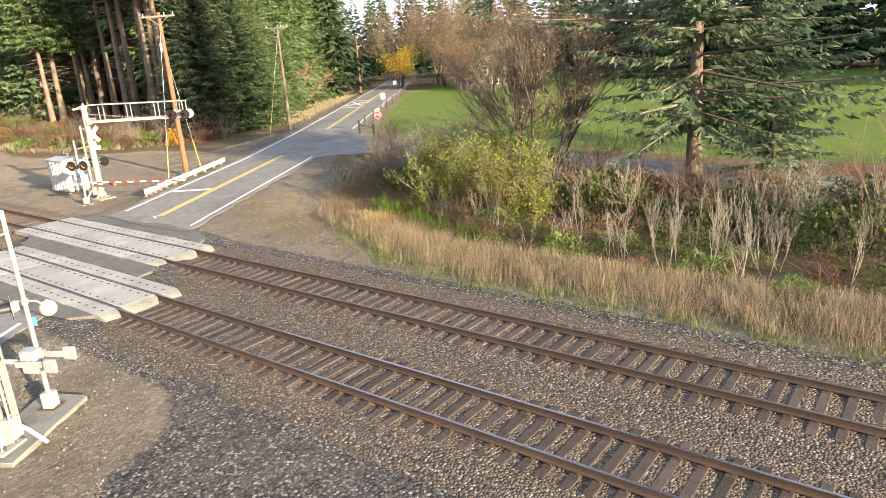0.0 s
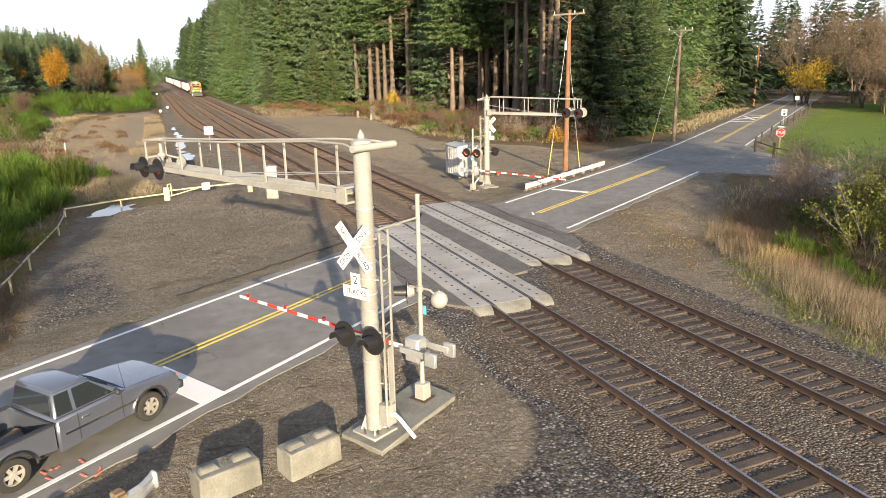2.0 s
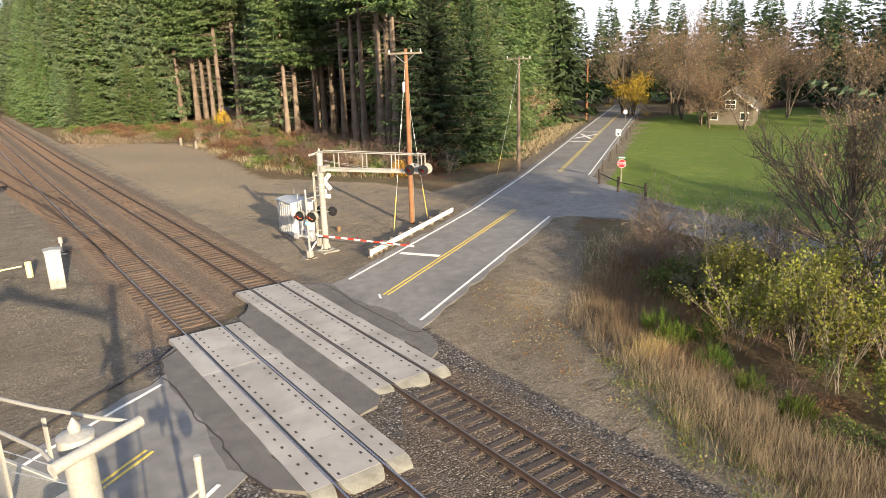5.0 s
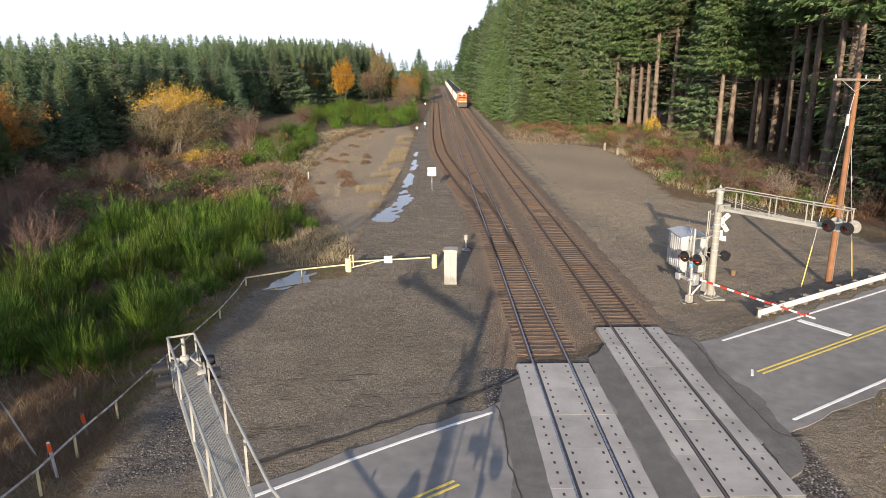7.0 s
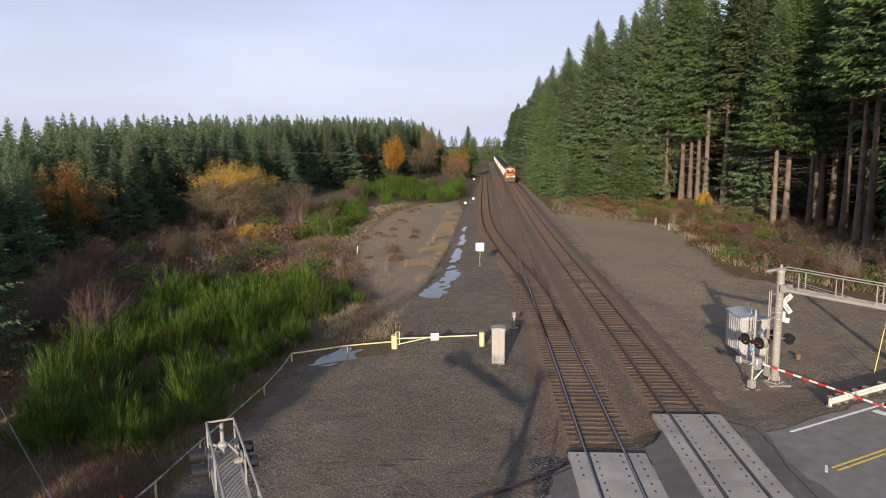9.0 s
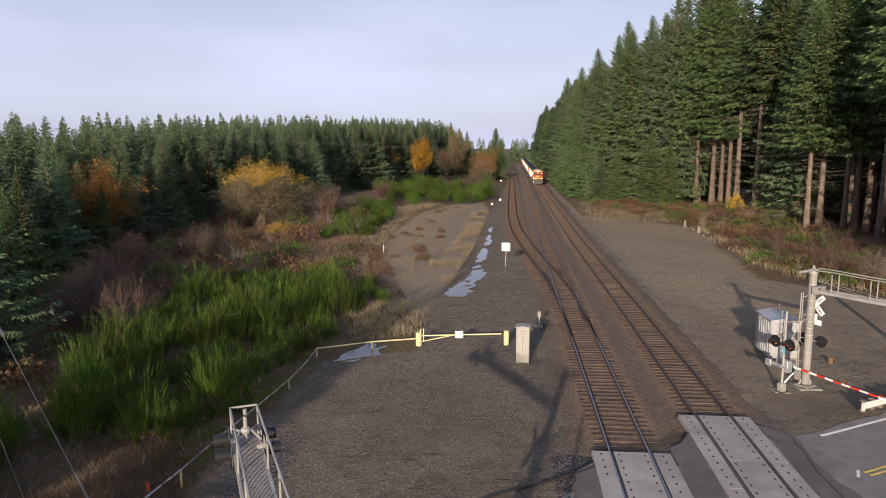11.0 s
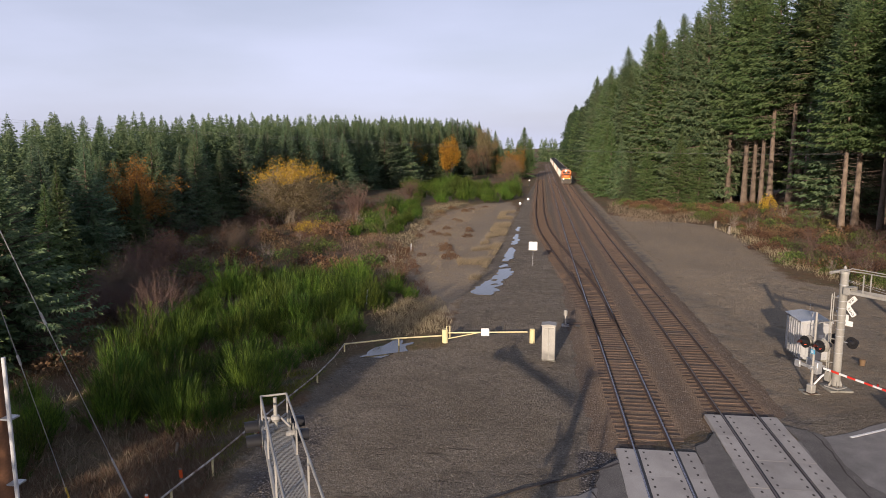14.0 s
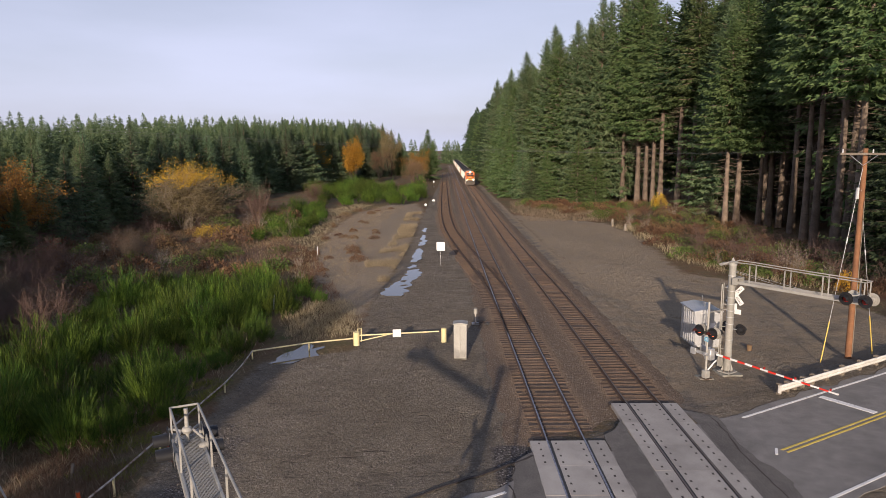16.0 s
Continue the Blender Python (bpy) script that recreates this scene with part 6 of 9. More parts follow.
grass("dry_grass", 408, [(8.2, 100), (9.0, 84), (20, 82), (30, 100), (20, 116), (10, 124)], 5000, 0.6, "grass_dry", "pale dry grass below the eastern woods", 0.03)
grass("dry_grass", 409, [(44, 28.5), (60, 39.5), (85, 57), (84, 60), (58, 44), (43, 32.5)], 6000, 0.5, "grass_dry", "dry yellow grass on the roadside bank", 0.03)
grass("dry_grass", 410, [(20.5, 76), (21.5, 68), (20, 46), (22, 36), (27, 28), (28, 31), (24, 40), (23, 60), (24, 76)], 3500, 0.55, "grass_dry", "dry grass along the lot edge", 0.022)
grass("verge_grass", 411, [(36.5, 6), (40, 13.5), (52, 22), (88, 47.5), (92, 44), (54, 20), (42, 6)], 7000, 0.16, "grass_green", "unmown grass along the field fence", 0.012)
grass("dry_grass", 412, [(19, -3.5), (23, 0.5), (27, -1), (26, -8), (18, -5)], 1500, 0.4, "grass_dry", "thin dead grass on the verge", 0.016)
grass("weeds", 416, SCRUB, 30000, 0.55, "fern", "low russet dead weeds under the western scrub", 0.02, 0.6, -0.9)
grass("dry_grass", 417, SCRUB, 14000, 0.5, "grass_dry", "tufts of straw-coloured grass among the scrub", 0.018, 0.6, 0.7)
grass("weeds", 418, [(-13, 27), (-17, 22), (-23, 34), (-25, 62), (-21, 60), (-16.5, 40)], 9000, 0.45, "fern", "russet weeds along the edge of the clearing", 0.016, 0.6, -0.2)
def litter(seed, poly, n, leaf, label, size=0.07):
    """Fallen leaves lying flat or half curled on the ground."""
    r = np.random.default_rng(seed)
    q = scatter(seed, poly, n, 0.9)
    q[:, 2] += 0.015
    w = np.concatenate([r.normal(0, 1, (len(q), 2)), r.uniform(0, 0.45, (len(q), 1))], 1)
    w /= np.linalg.norm(w, axis=1)[:, None]
    ln = size * (0.6 + 0.8 * r.random(len(q)))
    tagged(new("fallen_leaves", raw_mesh("fallen_leaves", *leaf_quads(r, q, w, ln, ln * 0.4, 1.0), M[leaf])), label, "leaf litter", kind="stuff")


VERGE_E = [(12.5, -2.5), (17, -4.6), (14.0, -8.1), (11.7, -12.2), (10.2, -15.6), (8.4, -20), (7.4, -20), (8.6, -14), (9.6, -8)]
litter(431, VERGE_E, 2600, "leaf_straw", "pale fallen leaves strewn over the gravel verge")
litter(432, VERGE_E, 1200, "leaf_orange", "orange-brown fallen leaves strewn over the gravel verge")
CLEARING = [(-15.5, 28), (-12.5, 40), (-13.5, 60), (-15, 85), (-13, 112), (-19, 116), (-23, 100), (-23, 66), (-19.5, 44)]
grass("dry_grass", 414, CLEARING, 9000, 0.22, "grass_dry", "tufts of dead grass over the dirt clearing", 0.012, 0.7, 0.3)
SLOPE = [(-16.3, -1), (-15.9, -5), (-16.6, -12), (-22, -13), (-27, -6), (-25, 1), (-20, 0.5)]
grass("dry_grass", 419, SLOPE, 16000, 0.4, "grass_dry", "thin straw-coloured grass on the slope below the barrier", 0.008, 0.6, 0.0)
grass("weeds", 420, SLOPE, 30000, 0.36, "leaf_brown", "brown dead weeds on the slope below the barrier", 0.009, 0.6, -0.9)
grass("verge_grass", 421, [(-16.2, -3), (-15.5, 11), (-17.5, 14), (-19, -2)], 9000, 0.3, "leaf_lime", "yellowing grass at the foot of the broom", 0.01, 0.6, -0.2)
grass("weeds", 415, CLEARING, 9000, 0.2, "leaf_brown", "low russet dead weeds over the dirt clearing", 0.012, 0.7, 0.0)
spread(brambles[2:] + twigs[1:2], thinned(19, CLEARING, 34, 2.4), (0.35, 0.75), "low weeds on the dirt clearing")
spread(brooms, [(-25.0, -2.5), (-24.4, -4.2), (-25.8, -0.5), (-23.6, 1.2), (-22.9, 2.4), (-26.6, -3.6), (-24.0, -5.6)], (0.7, 1.0))
for ob in (*brooms, *twigs, *brambles, *near_brambles):
    bpy.data.objects.remove(ob)
for ob in pales:
    clear_of(ob)


# ---- crossing signals ----
def light_head(parent, c, face, lit=False, back="black_paint"):
    """A flashing lamp at c that faces the given angle: backing disc, hooded body, red lens."""
    m = pose(*c, 0, 0, face)
    body = part("light_head", Geo().cyl((-0.16, 0, 0), (-0.06, 0, 0), 0.11, 0.15, 14).cyl((-0.06, 0, 0), (0.02, 0, 0), 0.15, 0.15, 14), M[back], parent, at=m)
    if back == "alu":
        part("disc_back", Geo().cyl((0.006, 0, 0), (0.0145, 0, 0), 0.295, 0.295, 20), M["alu"], body, "bare metal back of the disc")
    part("backing_disc", Geo().cyl((0.015, 0, 0), (0.03, 0, 0), 0.3, 0.3, 20), M["black_paint"], body, "round black backing disc")
    ring = [(0.03, math.cos(a) * 0.16, math.sin(a) * 0.16) for a in np.linspace(-0.5, math.pi + 0.5, 12)]
    tip = [(0.34, math.cos(a) * 0.165, math.sin(a) * 0.165 - 0.02) for a in np.linspace(-0.2, math.pi + 0.2, 12)]
    inn = [(0.34, y * 0.93, z * 0.93) for _, y, z in tip]
    inr = [(0.03, y * 0.93, z * 0.93) for _, y, z in ring]
    g = Geo()
    n = 12
    g.add(ring + tip + inn + inr, [(i, i + 1, n + i + 1, n + i) for i in range(n - 1)] + [(n + i, n + i + 1, 2 * n + i + 1, 2 * n + i) for i in range(n - 1)] + [(2 * n + i, 2 * n + i + 1, 3 * n + i + 1, 3 * n + i) for i in range(n - 1)])
    part("hood", g, M["black_paint"], body, "black visor hood")
    part("lens", Geo().dome((0, 0, 0), 0.145, 0.35, 14, 3), M["lens_lit" if lit else "lens_red"], body, "lit red lens" if lit else "red glass lens", at=pose(0.03, 0, 0, 0, 90, 0))
    return body


def crossbuck(parent, c, face):
    m = pose(*c, 0, 0, face) @ pose(0, 0, 0, 90, 0, 90)
    for a, text in ((-48, "RAILROAD"), (48, "CROSSING")):
        z = 0.0 if a < 0 else 0.012
        b = part("crossbuck_board", Geo().box(0, 0, z, 1.22, 0.23, 0.008), M["sign_white"], parent, "white reflective board of the crossbuck", at=m @ pose(0, 0, 0, 0, 0, a))
        for k, w in enumerate((text[:4], text[4:])):
            writing("letters", w, 0.17, M["sign_black"], b, pose(-0.36 if k == 0 else 0.36, 0, z + 0.01), 0.85)


def cantilever_signal(m, arm, face, label, up=0.0):
    """Mast with a walkway arm along local x; signs and lamps face the angle given."""
    t = thing("cantilever_signal", m, label, "crossing signal")
    top = 5.75 + up * 2.0
    mast = part("mast", Geo().cyl((0, 0, 0.1), (0, 0, top), 0.195, 0.18, 20), M["cream"], t, "cream-painted round steel mast")
    for z in (1.75, 2.6, 2.95, 3.3, 3.65, 4.0, 4.35, 5.15):
        part("mast_band", Geo().cyl((0, 0, z), (0, 0, z + 0.035), 0.203, 0.203, 20), M["galv"], mast, "steel band clamp round the mast")
    part("mast_cap", Geo().cyl((0, 0, top - 0.04), (0, 0, top + 0.14), 0.215, 0.21, 20).cyl((0, 0, top + 0.14), (0, 0, top + 0.19), 0.21, 0.07, 16).cyl((0, 0, top + 0.19), (0, 0, top + 0.25), 0.07, 0.075, 12).cyl((0, 0, top + 0.25), (0, 0, top + 0.36), 0.075, 0.01, 12), M["alu"], mast, "finial cap on the mast")
    part("base_plate", Geo().box(0, 0, 0.0, 0.72, 0.72, 0.06), M["cream"], t, "square steel base plate", bevel=0.01)
    for a in range(45, 405, 90):
        q = pose(0, 0, 0.06, 0, 0, a)
        part("gusset", Geo().add([q @ Vector(p) for p in ((0.17, -0.012, 0), (0.33, -0.012, 0), (0.18, -0.012, 0.4), (0.17, 0.012, 0), (0.33, 0.012, 0), (0.18, 0.012, 0.4))], [(0, 1, 2), (5, 4, 3), (0, 3, 4, 1), (1, 4, 5, 2), (2, 5, 3, 0)]), M["cream"], t, "triangular base gusset", smooth=False)
    for a in range(30, 390, 60):
        part("anchor_bolt", Geo().cyl((0.3 * math.cos(radians(a)), 0.3 * math.sin(radians(a)), 0.06), (0.3 * math.cos(radians(a)), 0.3 * math.sin(radians(a)), 0.15), 0.022, n=6), M["plate"], t)
    part("junction_box", Geo().box(-0.33, -0.1, 0.25, 0.26, 0.3, 0.5), M["cream"], t, "cream junction box at the mast foot", bevel=0.015)
    part("conduit", Geo().tube([(-0.45, -0.1, 0.5), (-0.5, -0.12, 0.55), (-0.62, -0.2, 0.4), (-0.85, -0.4, -0.05)], 0.045), M["sign_white"], t, "white bent conduit")
    # arm: chords, grating, handrails
    zb, zt, w = 4.92 + up * 1.5, 5.84 + up * 1.7, 0.29
    low = 0.85 * up  # the handrail falls towards the arm's end
    for s in (-1, 1):
        part("arm_chord", Geo().box(0.2 + arm / 2, s * w, zb - 0.1, arm, 0.06, 0.15), M["alu"], t, "aluminium lower chord of the arm", bevel=0.01)
        rail = [(-0.2, s * 0.52 - 0.1, top + 0.04), (0.12, s * 0.4 - 0.05, zt + 0.1), (1.14, s * w, zt + 0.1), (arm * 0.5, s * w, zt + 0.05 - 0.5 * low), (arm + 0.2, s * w, zt - low)]
        part("handrail", Geo().tube(rail, 0.026), M["alu"], t, "aluminium handrail of the walkway")
        n = int(arm / 1.85)
        for k in range(n + 1):
            x = 1.1 + (arm - 0.95) * k / n
            part("stanchion", Geo().box(x, s * w, zb + 0.03, 0.05, 0.035, zt - low * x / arm - zb - 0.03), M["alu"], t)
    part("end_rail", Geo().tube([(arm + 0.2, -w, zt - low), (arm + 0.2, w, zt - low)], 0.026), M["alu"], t)
    gr = Geo()
    for y in np.linspace(-w + 0.04, w - 0.04, 22):
        gr.box(0.3 + arm / 2, y, zb + 0.005, arm - 0.2, 0.011, 0.03)
    for x in np.arange(0.35, arm + 0.15, 0.11):
        gr.box(x, 0, zb + 0.01, 0.01, 2 * w - 0.06, 0.02)
    part("walkway_grating", gr, M["grating"], t, "open steel grating of the walkway", smooth=False)
    part("arm_bracket", Geo().box(0.34, 0, zb - 0.16, 0.3, 0.66, 0.05).box(0.34, 0, zb + 0.16, 0.3, 0.66, 0.04).box(0.34, -0.31, zb - 0.12, 0.3, 0.04, 0.28).box(0.34, 0.31, zb - 0.12, 0.3, 0.04, 0.28), M["alu"], t, "box bracket joining arm and mast", bevel=0.006)
    for s in (-1, 1):
        part("tie_rod", Geo().cyl((0.15, s * 0.1, zb + 0.48), (arm * 0.55, s * w, zb + 0.05), 0.009, n=6), M["galv"], t)
    part("tail_arm", Geo().cyl((-0.27, -0.68, top + 0.03), (-0.27, 0.5, top + 0.03), 0.075, 0.075, 14).box(-0.2, 0, top - 0.03, 0.12, 0.22, 0.12), M["alu"], t, "cross pipe clamped to the mast top")
    # ladder
    lad = thing("ladder", pose(0, 0, 0, 0, 0, 20) @ pose(-0.42, 0, 0), "", "")
    lad.parent = t
    for s in (-1, 1):
        part("ladder_rail", Geo().box(0, s * 0.2, 0.65, 0.045, 0.03, 4.05), M["cream"], lad)
    for k in range(13):
        part("rung", Geo().cyl((0, -0.2, 0.85 + 0.3 * k), (0, 0.2, 0.85 + 0.3 * k), 0.014, n=6), M["cream"], lad)
    part("ladder_guard", Geo().box(-0.03, 0, 0.7, 0.012, 0.22, 1.4), M["grating"], lad, "solid guard panel on the lower ladder")
    for z in (1.2, 2.4, 3.6, 4.5):
        part("ladder_bracket", Geo().box(0.2, 0, z, 0.38, 0.05, 0.03), M["cream"], lad)
    # signs and lamps
    f = radians(face)
    off = Vector((math.cos(f), math.sin(f), 0))
    side = Vector((-math.sin(f), math.cos(f), 0))
    part("sign_bracket", Geo().cyl(off * 0.15 + Vector((0, 0, 4.1 + up * 0.9)), off * 0.36 + Vector((0, 0, 4.1 + up * 0.9)), 0.03).cyl(off * 0.15 + Vector((0, 0, 3.2 + up * 0.9)), off * 0.36 + Vector((0, 0, 3.2 + up * 0.9)), 0.03), M["galv"], t)
    crossbuck(t, off * 0.38 + Vector((0, 0, 4.1 + up * 0.9)), face)
    if not up:
        crossbuck(t, off * 0.33 + Vector((0, 0, 4.1 + up * 0.9)), face + 180)
    ms = pose(*(off * 0.38 + Vector((0, 0, 3.22 + up * 0.6))), 0, 0, face) @ pose(0, 0, 0, 90, 0, 90)
    plate = part("track_count_sign", Geo().prism([(-0.36, -0.13), (0.36, -0.13), (0.36, 0.13), (0.13, 0.13), (0.13, 0.42), (-0.13, 0.42), (-0.13, 0.13), (-0.36, 0.13)], 0, 0.006), M["sign_white"], t, "white inverted-T sign reading 2 tracks", at=ms)
    writing("letters", "2", 0.26, M["sign_black"], plate, pose(0, 0.27, 0.008))
    writing("letters", "TRACKS", 0.17, M["sign_black"], plate, pose(0, 0, 0.008), 0.95)
    part("lamp_crossarm", Geo().tube([off * 0.25 + side * s + Vector((0, 0, 2.3 + up * 0.3)) for s in (-0.42, -0.2, 0.2, 0.42)], 0.03).cyl(off * 0.15 + Vector((0, 0, 2.3 + up * 0.3)), off * 0.26 + Vector((0, 0, 2.3 + up * 0.3)), 0.05), M["galv"], t)
    for s in (-0.4, 0.4):
        light_head(t, off * 0.36 + side * s + Vector((0, 0, 2.3 + up * 0.3)), face)
    # lamps and bell at the arm's end
    e = arm - 0.15
    part("end_post", Geo().cyl((e, 0, zb), (e, 0, zt + 0.12 - 1.2 * low), 0.045, n=12).dome((e, 0, zb + 0.28), 0.12, 0.8, 12, 4, True), M["alu"], t, "lamp post at the arm's end")
    part("end_crossarm", Geo().tube([(e - 0.4, 0.28, zb + 0.2), (e, 0.12, zb + 0.28), (e, -0.12, zb + 0.28), (e - 0.4, -0.28, zb + 0.2)], 0.028).tube([(e + 0.4, 0.28, zb + 0.2), (e, 0.12, zb + 0.28)], 0.028).tube([(e + 0.4, -0.28, zb + 0.2), (e, -0.12, zb + 0.28)], 0.028), M["alu"], t, "curved lamp arms")
    for s in (-0.4, 0.4):
        light_head(t, Vector((e + s, 0.34, zb + 0.1 - 0.5 * low)), 90, back="alu")
        light_head(t, Vector((e + s, -0.34, zb + 0.1 - 0.5 * low)), -90, back="alu")
    return t


def gate_signal(m, high, arm_len, lean, label, lit=False, rise=0.0):
    """Slim mast with a pair of lamps and a striped barrier arm; lamps face local x."""
    t = thing("gate_signal", m, label, "crossing gate")
    part("mast", Geo().cyl((0, 0, 0.3), (0, 0, high), 0.06, 0.055, 14).cyl((0, 0, high), (0, 0, high + 0.05), 0.065, 0.05, 14), M["alu"], t, "slim aluminium mast")
    part("base_box", Geo().box(0, 0, 0.0, 0.3, 0.3, 0.42), M["alu"], t, "square base casting", bevel=0.025)
    part("base_flange", Geo().box(0, 0, -0.02, 0.46, 0.46, 0.04), M["plate"], t, "rusty base flange")
    part("lamp_crossarm", Geo().tube([(0.02, -0.45, 2.53 + rise), (0.02, -0.3, 2.62 + rise), (0.02, 0.3, 2.62 + rise), (0.02, 0.45, 2.53 + rise)], 0.028).cyl((0, 0, 2.55 + rise), (0, 0, 2.69 + rise), 0.085, n=14), M["alu"], t)
    for s in (-0.42, 0.42):
        if lit:
            light_head(t, Vector((0.12, s, 2.45 + rise)), 0, True, back="alu")
            light_head(t, Vector((-0.12, s, 2.45 + rise)), 180, True, back="alu")
    if not lit:
        light_head(t, Vector((0.05, 0.42, 2.45 + rise)), 132, back="alu")
        part("lamp_back", Geo().dome((0.1, -0.5, 2.4 + rise), 0.21, 1.0, 16, 6, True).cyl((0.1, -0.5, 2.4 + rise), (0.1, -0.5, 2.62 + rise), 0.03, n=8), M["alu"], t, "rounded aluminium back of a lamp")
    part("bracket", Geo().tube([(0, 0, high - 0.5), (-0.9, -0.02, high - 0.5), (-1.45, -0.05, high - 0.5)], 0.028).box(-0.75, -0.01, high - 0.53, 0.16, 0.1, 0.05), M["alu"], t, "horizontal stay at the mast top")
    part("blue_notice", Geo().box(0.075, 0, 1.95 + rise, 0.01, 0.24, 0.22), M["sign_blue"], t, "small blue notice plate")
    for k in range(3):
        part("notice_bar", Geo().box(0.082, 0, 2.0 + rise + 0.05 * k, 0.004, 0.16, 0.015), M["sign_white"], t)
    mech = part("gate_mechanism", Geo().box(-0.22, 0, 0.95 + rise * 0.6, 0.34, 0.42, 0.6), M["galv"], t, "grey steel gate machine housing", bevel=0.03)
    part("machine_door", Geo().box(-0.4, 0, 1.0 + rise * 0.6, 0.02, 0.34, 0.5), M["galv"], mech, bevel=0.008)
    part("pivot", Geo().cyl((-0.5, 0, 1.28 + rise * 0.6), (0.22, 0, 1.28 + rise * 0.6), 0.07, n=12), M["galv"], mech, "pivot shaft")
    sw = pose(-0.36, 0, 1.28 + rise * 0.6, lean, 0, 0)
    for s in (-1, 1):
        part("counterweight_arm", Geo().box(0.14 + s * 0.3, 0, -0.75, 0.03, 0.16, 1.0), M["galv"], t, "steel counterweight arm", at=sw, bevel=0.01)
        part("counterweight", Geo().box(0.14 + s * 0.37, 0, -0.9, 0.1, 0.34, 0.32), M["galv"], t, "grey counterweight block", at=sw, bevel=0.02)
    n = int(arm_len / 0.41)
    for k in range(n):
        z0, z1 = 0.3 + k * arm_len / n, 0.3 + (k + 1) * arm_len / n
        w0 = 0.1 - 0.035 * k / n
        g = Geo().box(0, 0, z0, 0.045, w0, z1 - z0)
        part("barrier_stripe", g, M["stripe_red"] if k % 2 else M["stripe_white"], t, "red stripe of the arm" if k % 2 else "white stripe of the arm", at=sw)
    for f in (0.45, 0.7, 0.96):
        part("arm_lamp", Geo().cyl((0, -0.04, 0.2 + f * arm_len), (0, -0.15, 0.2 + f * arm_len), 0.045, n=8), M["lens_red"], t, "small red lamp on the arm", at=sw)
    return t


def pad(outline, z0, z1, label):
    solo("concrete_pad", Geo().prism(outline, z0, z1), M["concrete_raw"], label, "concrete pad", bevel=0.02)


NM, NS, FM, FS = (-6.75, -19.06), (-5.19, -18.04), (10.05, 8.9), (8.58, 8.0)
zn = -0.14
pad([(-7.48, -18.82), (-6.89, -19.98), (-4.39, -18.25), (-4.92, -17.0)], -0.5, zn, "pale concrete pad under the signal masts")
cantilever_signal(pose(*NM, zn, 0, 0, 116.8), 8.35, 95, "cream railway crossing mast with aluminium walkway arm over the road", 0.33)
gate_signal(pose(*NS, zn, 0, 0, 30.5), 5.1, 6.2, -89, "slim railway gate mast with lowered red and white arm", rise=0.25)
pad([(9.6, 8.3), (10.7, 8.4), (10.6, 9.5), (9.5, 9.4)], -0.5, -0.17, "small concrete footing under the far mast")
cantilever_signal(pose(*FM, -0.17, 0, 0, -54.7), 6.3, 90, "cream railway crossing mast with aluminium arm across the tracks")
pad([(8.25, 7.85), (9.0, 7.9), (8.95, 8.55), (8.2, 8.5)], -0.5, -0.19, "small concrete footing under the gate mast")
gate_signal(pose(*FS, -0.19, 0, 0, 208), 3.95, 6.4, -90.5, "slim crossing gate mast, lit red lamps and lowered striped arm", True)


# ---- lineside boxes, barrier, signs ----
def bungalow():
    t = thing("signal_bungalow", pose(10.65, 14.4, -0.22), "ribbed silver metal equipment hut beside the tracks", "equipment hut")
    part("plinth", Geo().box(0, 0, -0.1, 1.4, 2.2, 0.2), M["concrete_raw"], t)
    part("body", Geo().box(0, 0, 0.1, 1.5, 2.3, 2.15), M["box_silver"], t, bevel=0.02)
    for s in (-1, 1):
        for k in range(7):
            part("rib", Geo().box(s * 0.775, -1.05 + 0.35 * k, 0.12, 0.05, 0.09, 2.1), M["box_silver"], t)
    part("roof", Geo().prism([(-0.85, 2.22), (0.85, 2.22), (0.85, 2.27), (0.0, 2.42), (-0.85, 2.27)], -1.25, 1.25, "y"), M["box_silver"], t, "low silver gable roof")
    door = part("door", Geo().box(0.05, -1.17, 0.2, 1.1, 0.04, 1.9), M["box_silver"], t, "flush silver door", bevel=0.008)
    part("door_handle", Geo().box(0.45, -1.21, 1.1, 0.04, 0.05, 0.2), M["galv"], door)
    part("vent", Geo().box(0.05, -1.2, 1.75, 0.4, 0.02, 0.25), M["galv"], door, "louvred vent")
    part("notice", Geo().box(0.25, -1.2, 1.35, 0.24, 0.01, 0.2), M["sign_white"], door, "white notice plate")
    part("roof_vent", Geo().cyl((0, -0.5, 2.4), (0, -0.5, 2.62), 0.04).dome((0, -0.5, 2.62), 0.12, 0.6, 10, 3), M["galv"], t, "round roof vent")
    part("antenna", Geo().cyl((0.1, 0.2, 2.38), (0.1, 0.2, 2.95), 0.012, n=6), M["galv"], t)


bungalow()


def cabinet():
    t = thing("signal_cabinet", pose(-3.95, 11.75, -0.25, 0, 0, -4), "weathered silver steel cabinet standing beside the near track", "cabinet")
    part("plinth", Geo().box(0, 0, -0.1, 0.72, 0.62, 0.18), M["concrete_raw"], t)
    part("body", Geo().box(0, 0, 0.08, 0.74, 0.62, 1.95), M["alu"], t, bevel=0.02)
    part("lid", Geo().prism([(-0.41, 2.03), (0.41, 2.03), (0.41, 2.08), (0.0, 2.14), (-0.41, 2.08)], -0.36, 0.36, "y"), M["alu"], t, "sloped cabinet lid")
    for s in (-1, 1):
        d = part("door", Geo().box(s * 0.18, -0.325, 0.16, 0.34, 0.03, 1.75), M["alu"], t, bevel=0.008)
        part("handle", Geo().box(s * 0.05, -0.35, 0.9, 0.025, 0.04, 0.2), M["galv"], d)


cabinet()


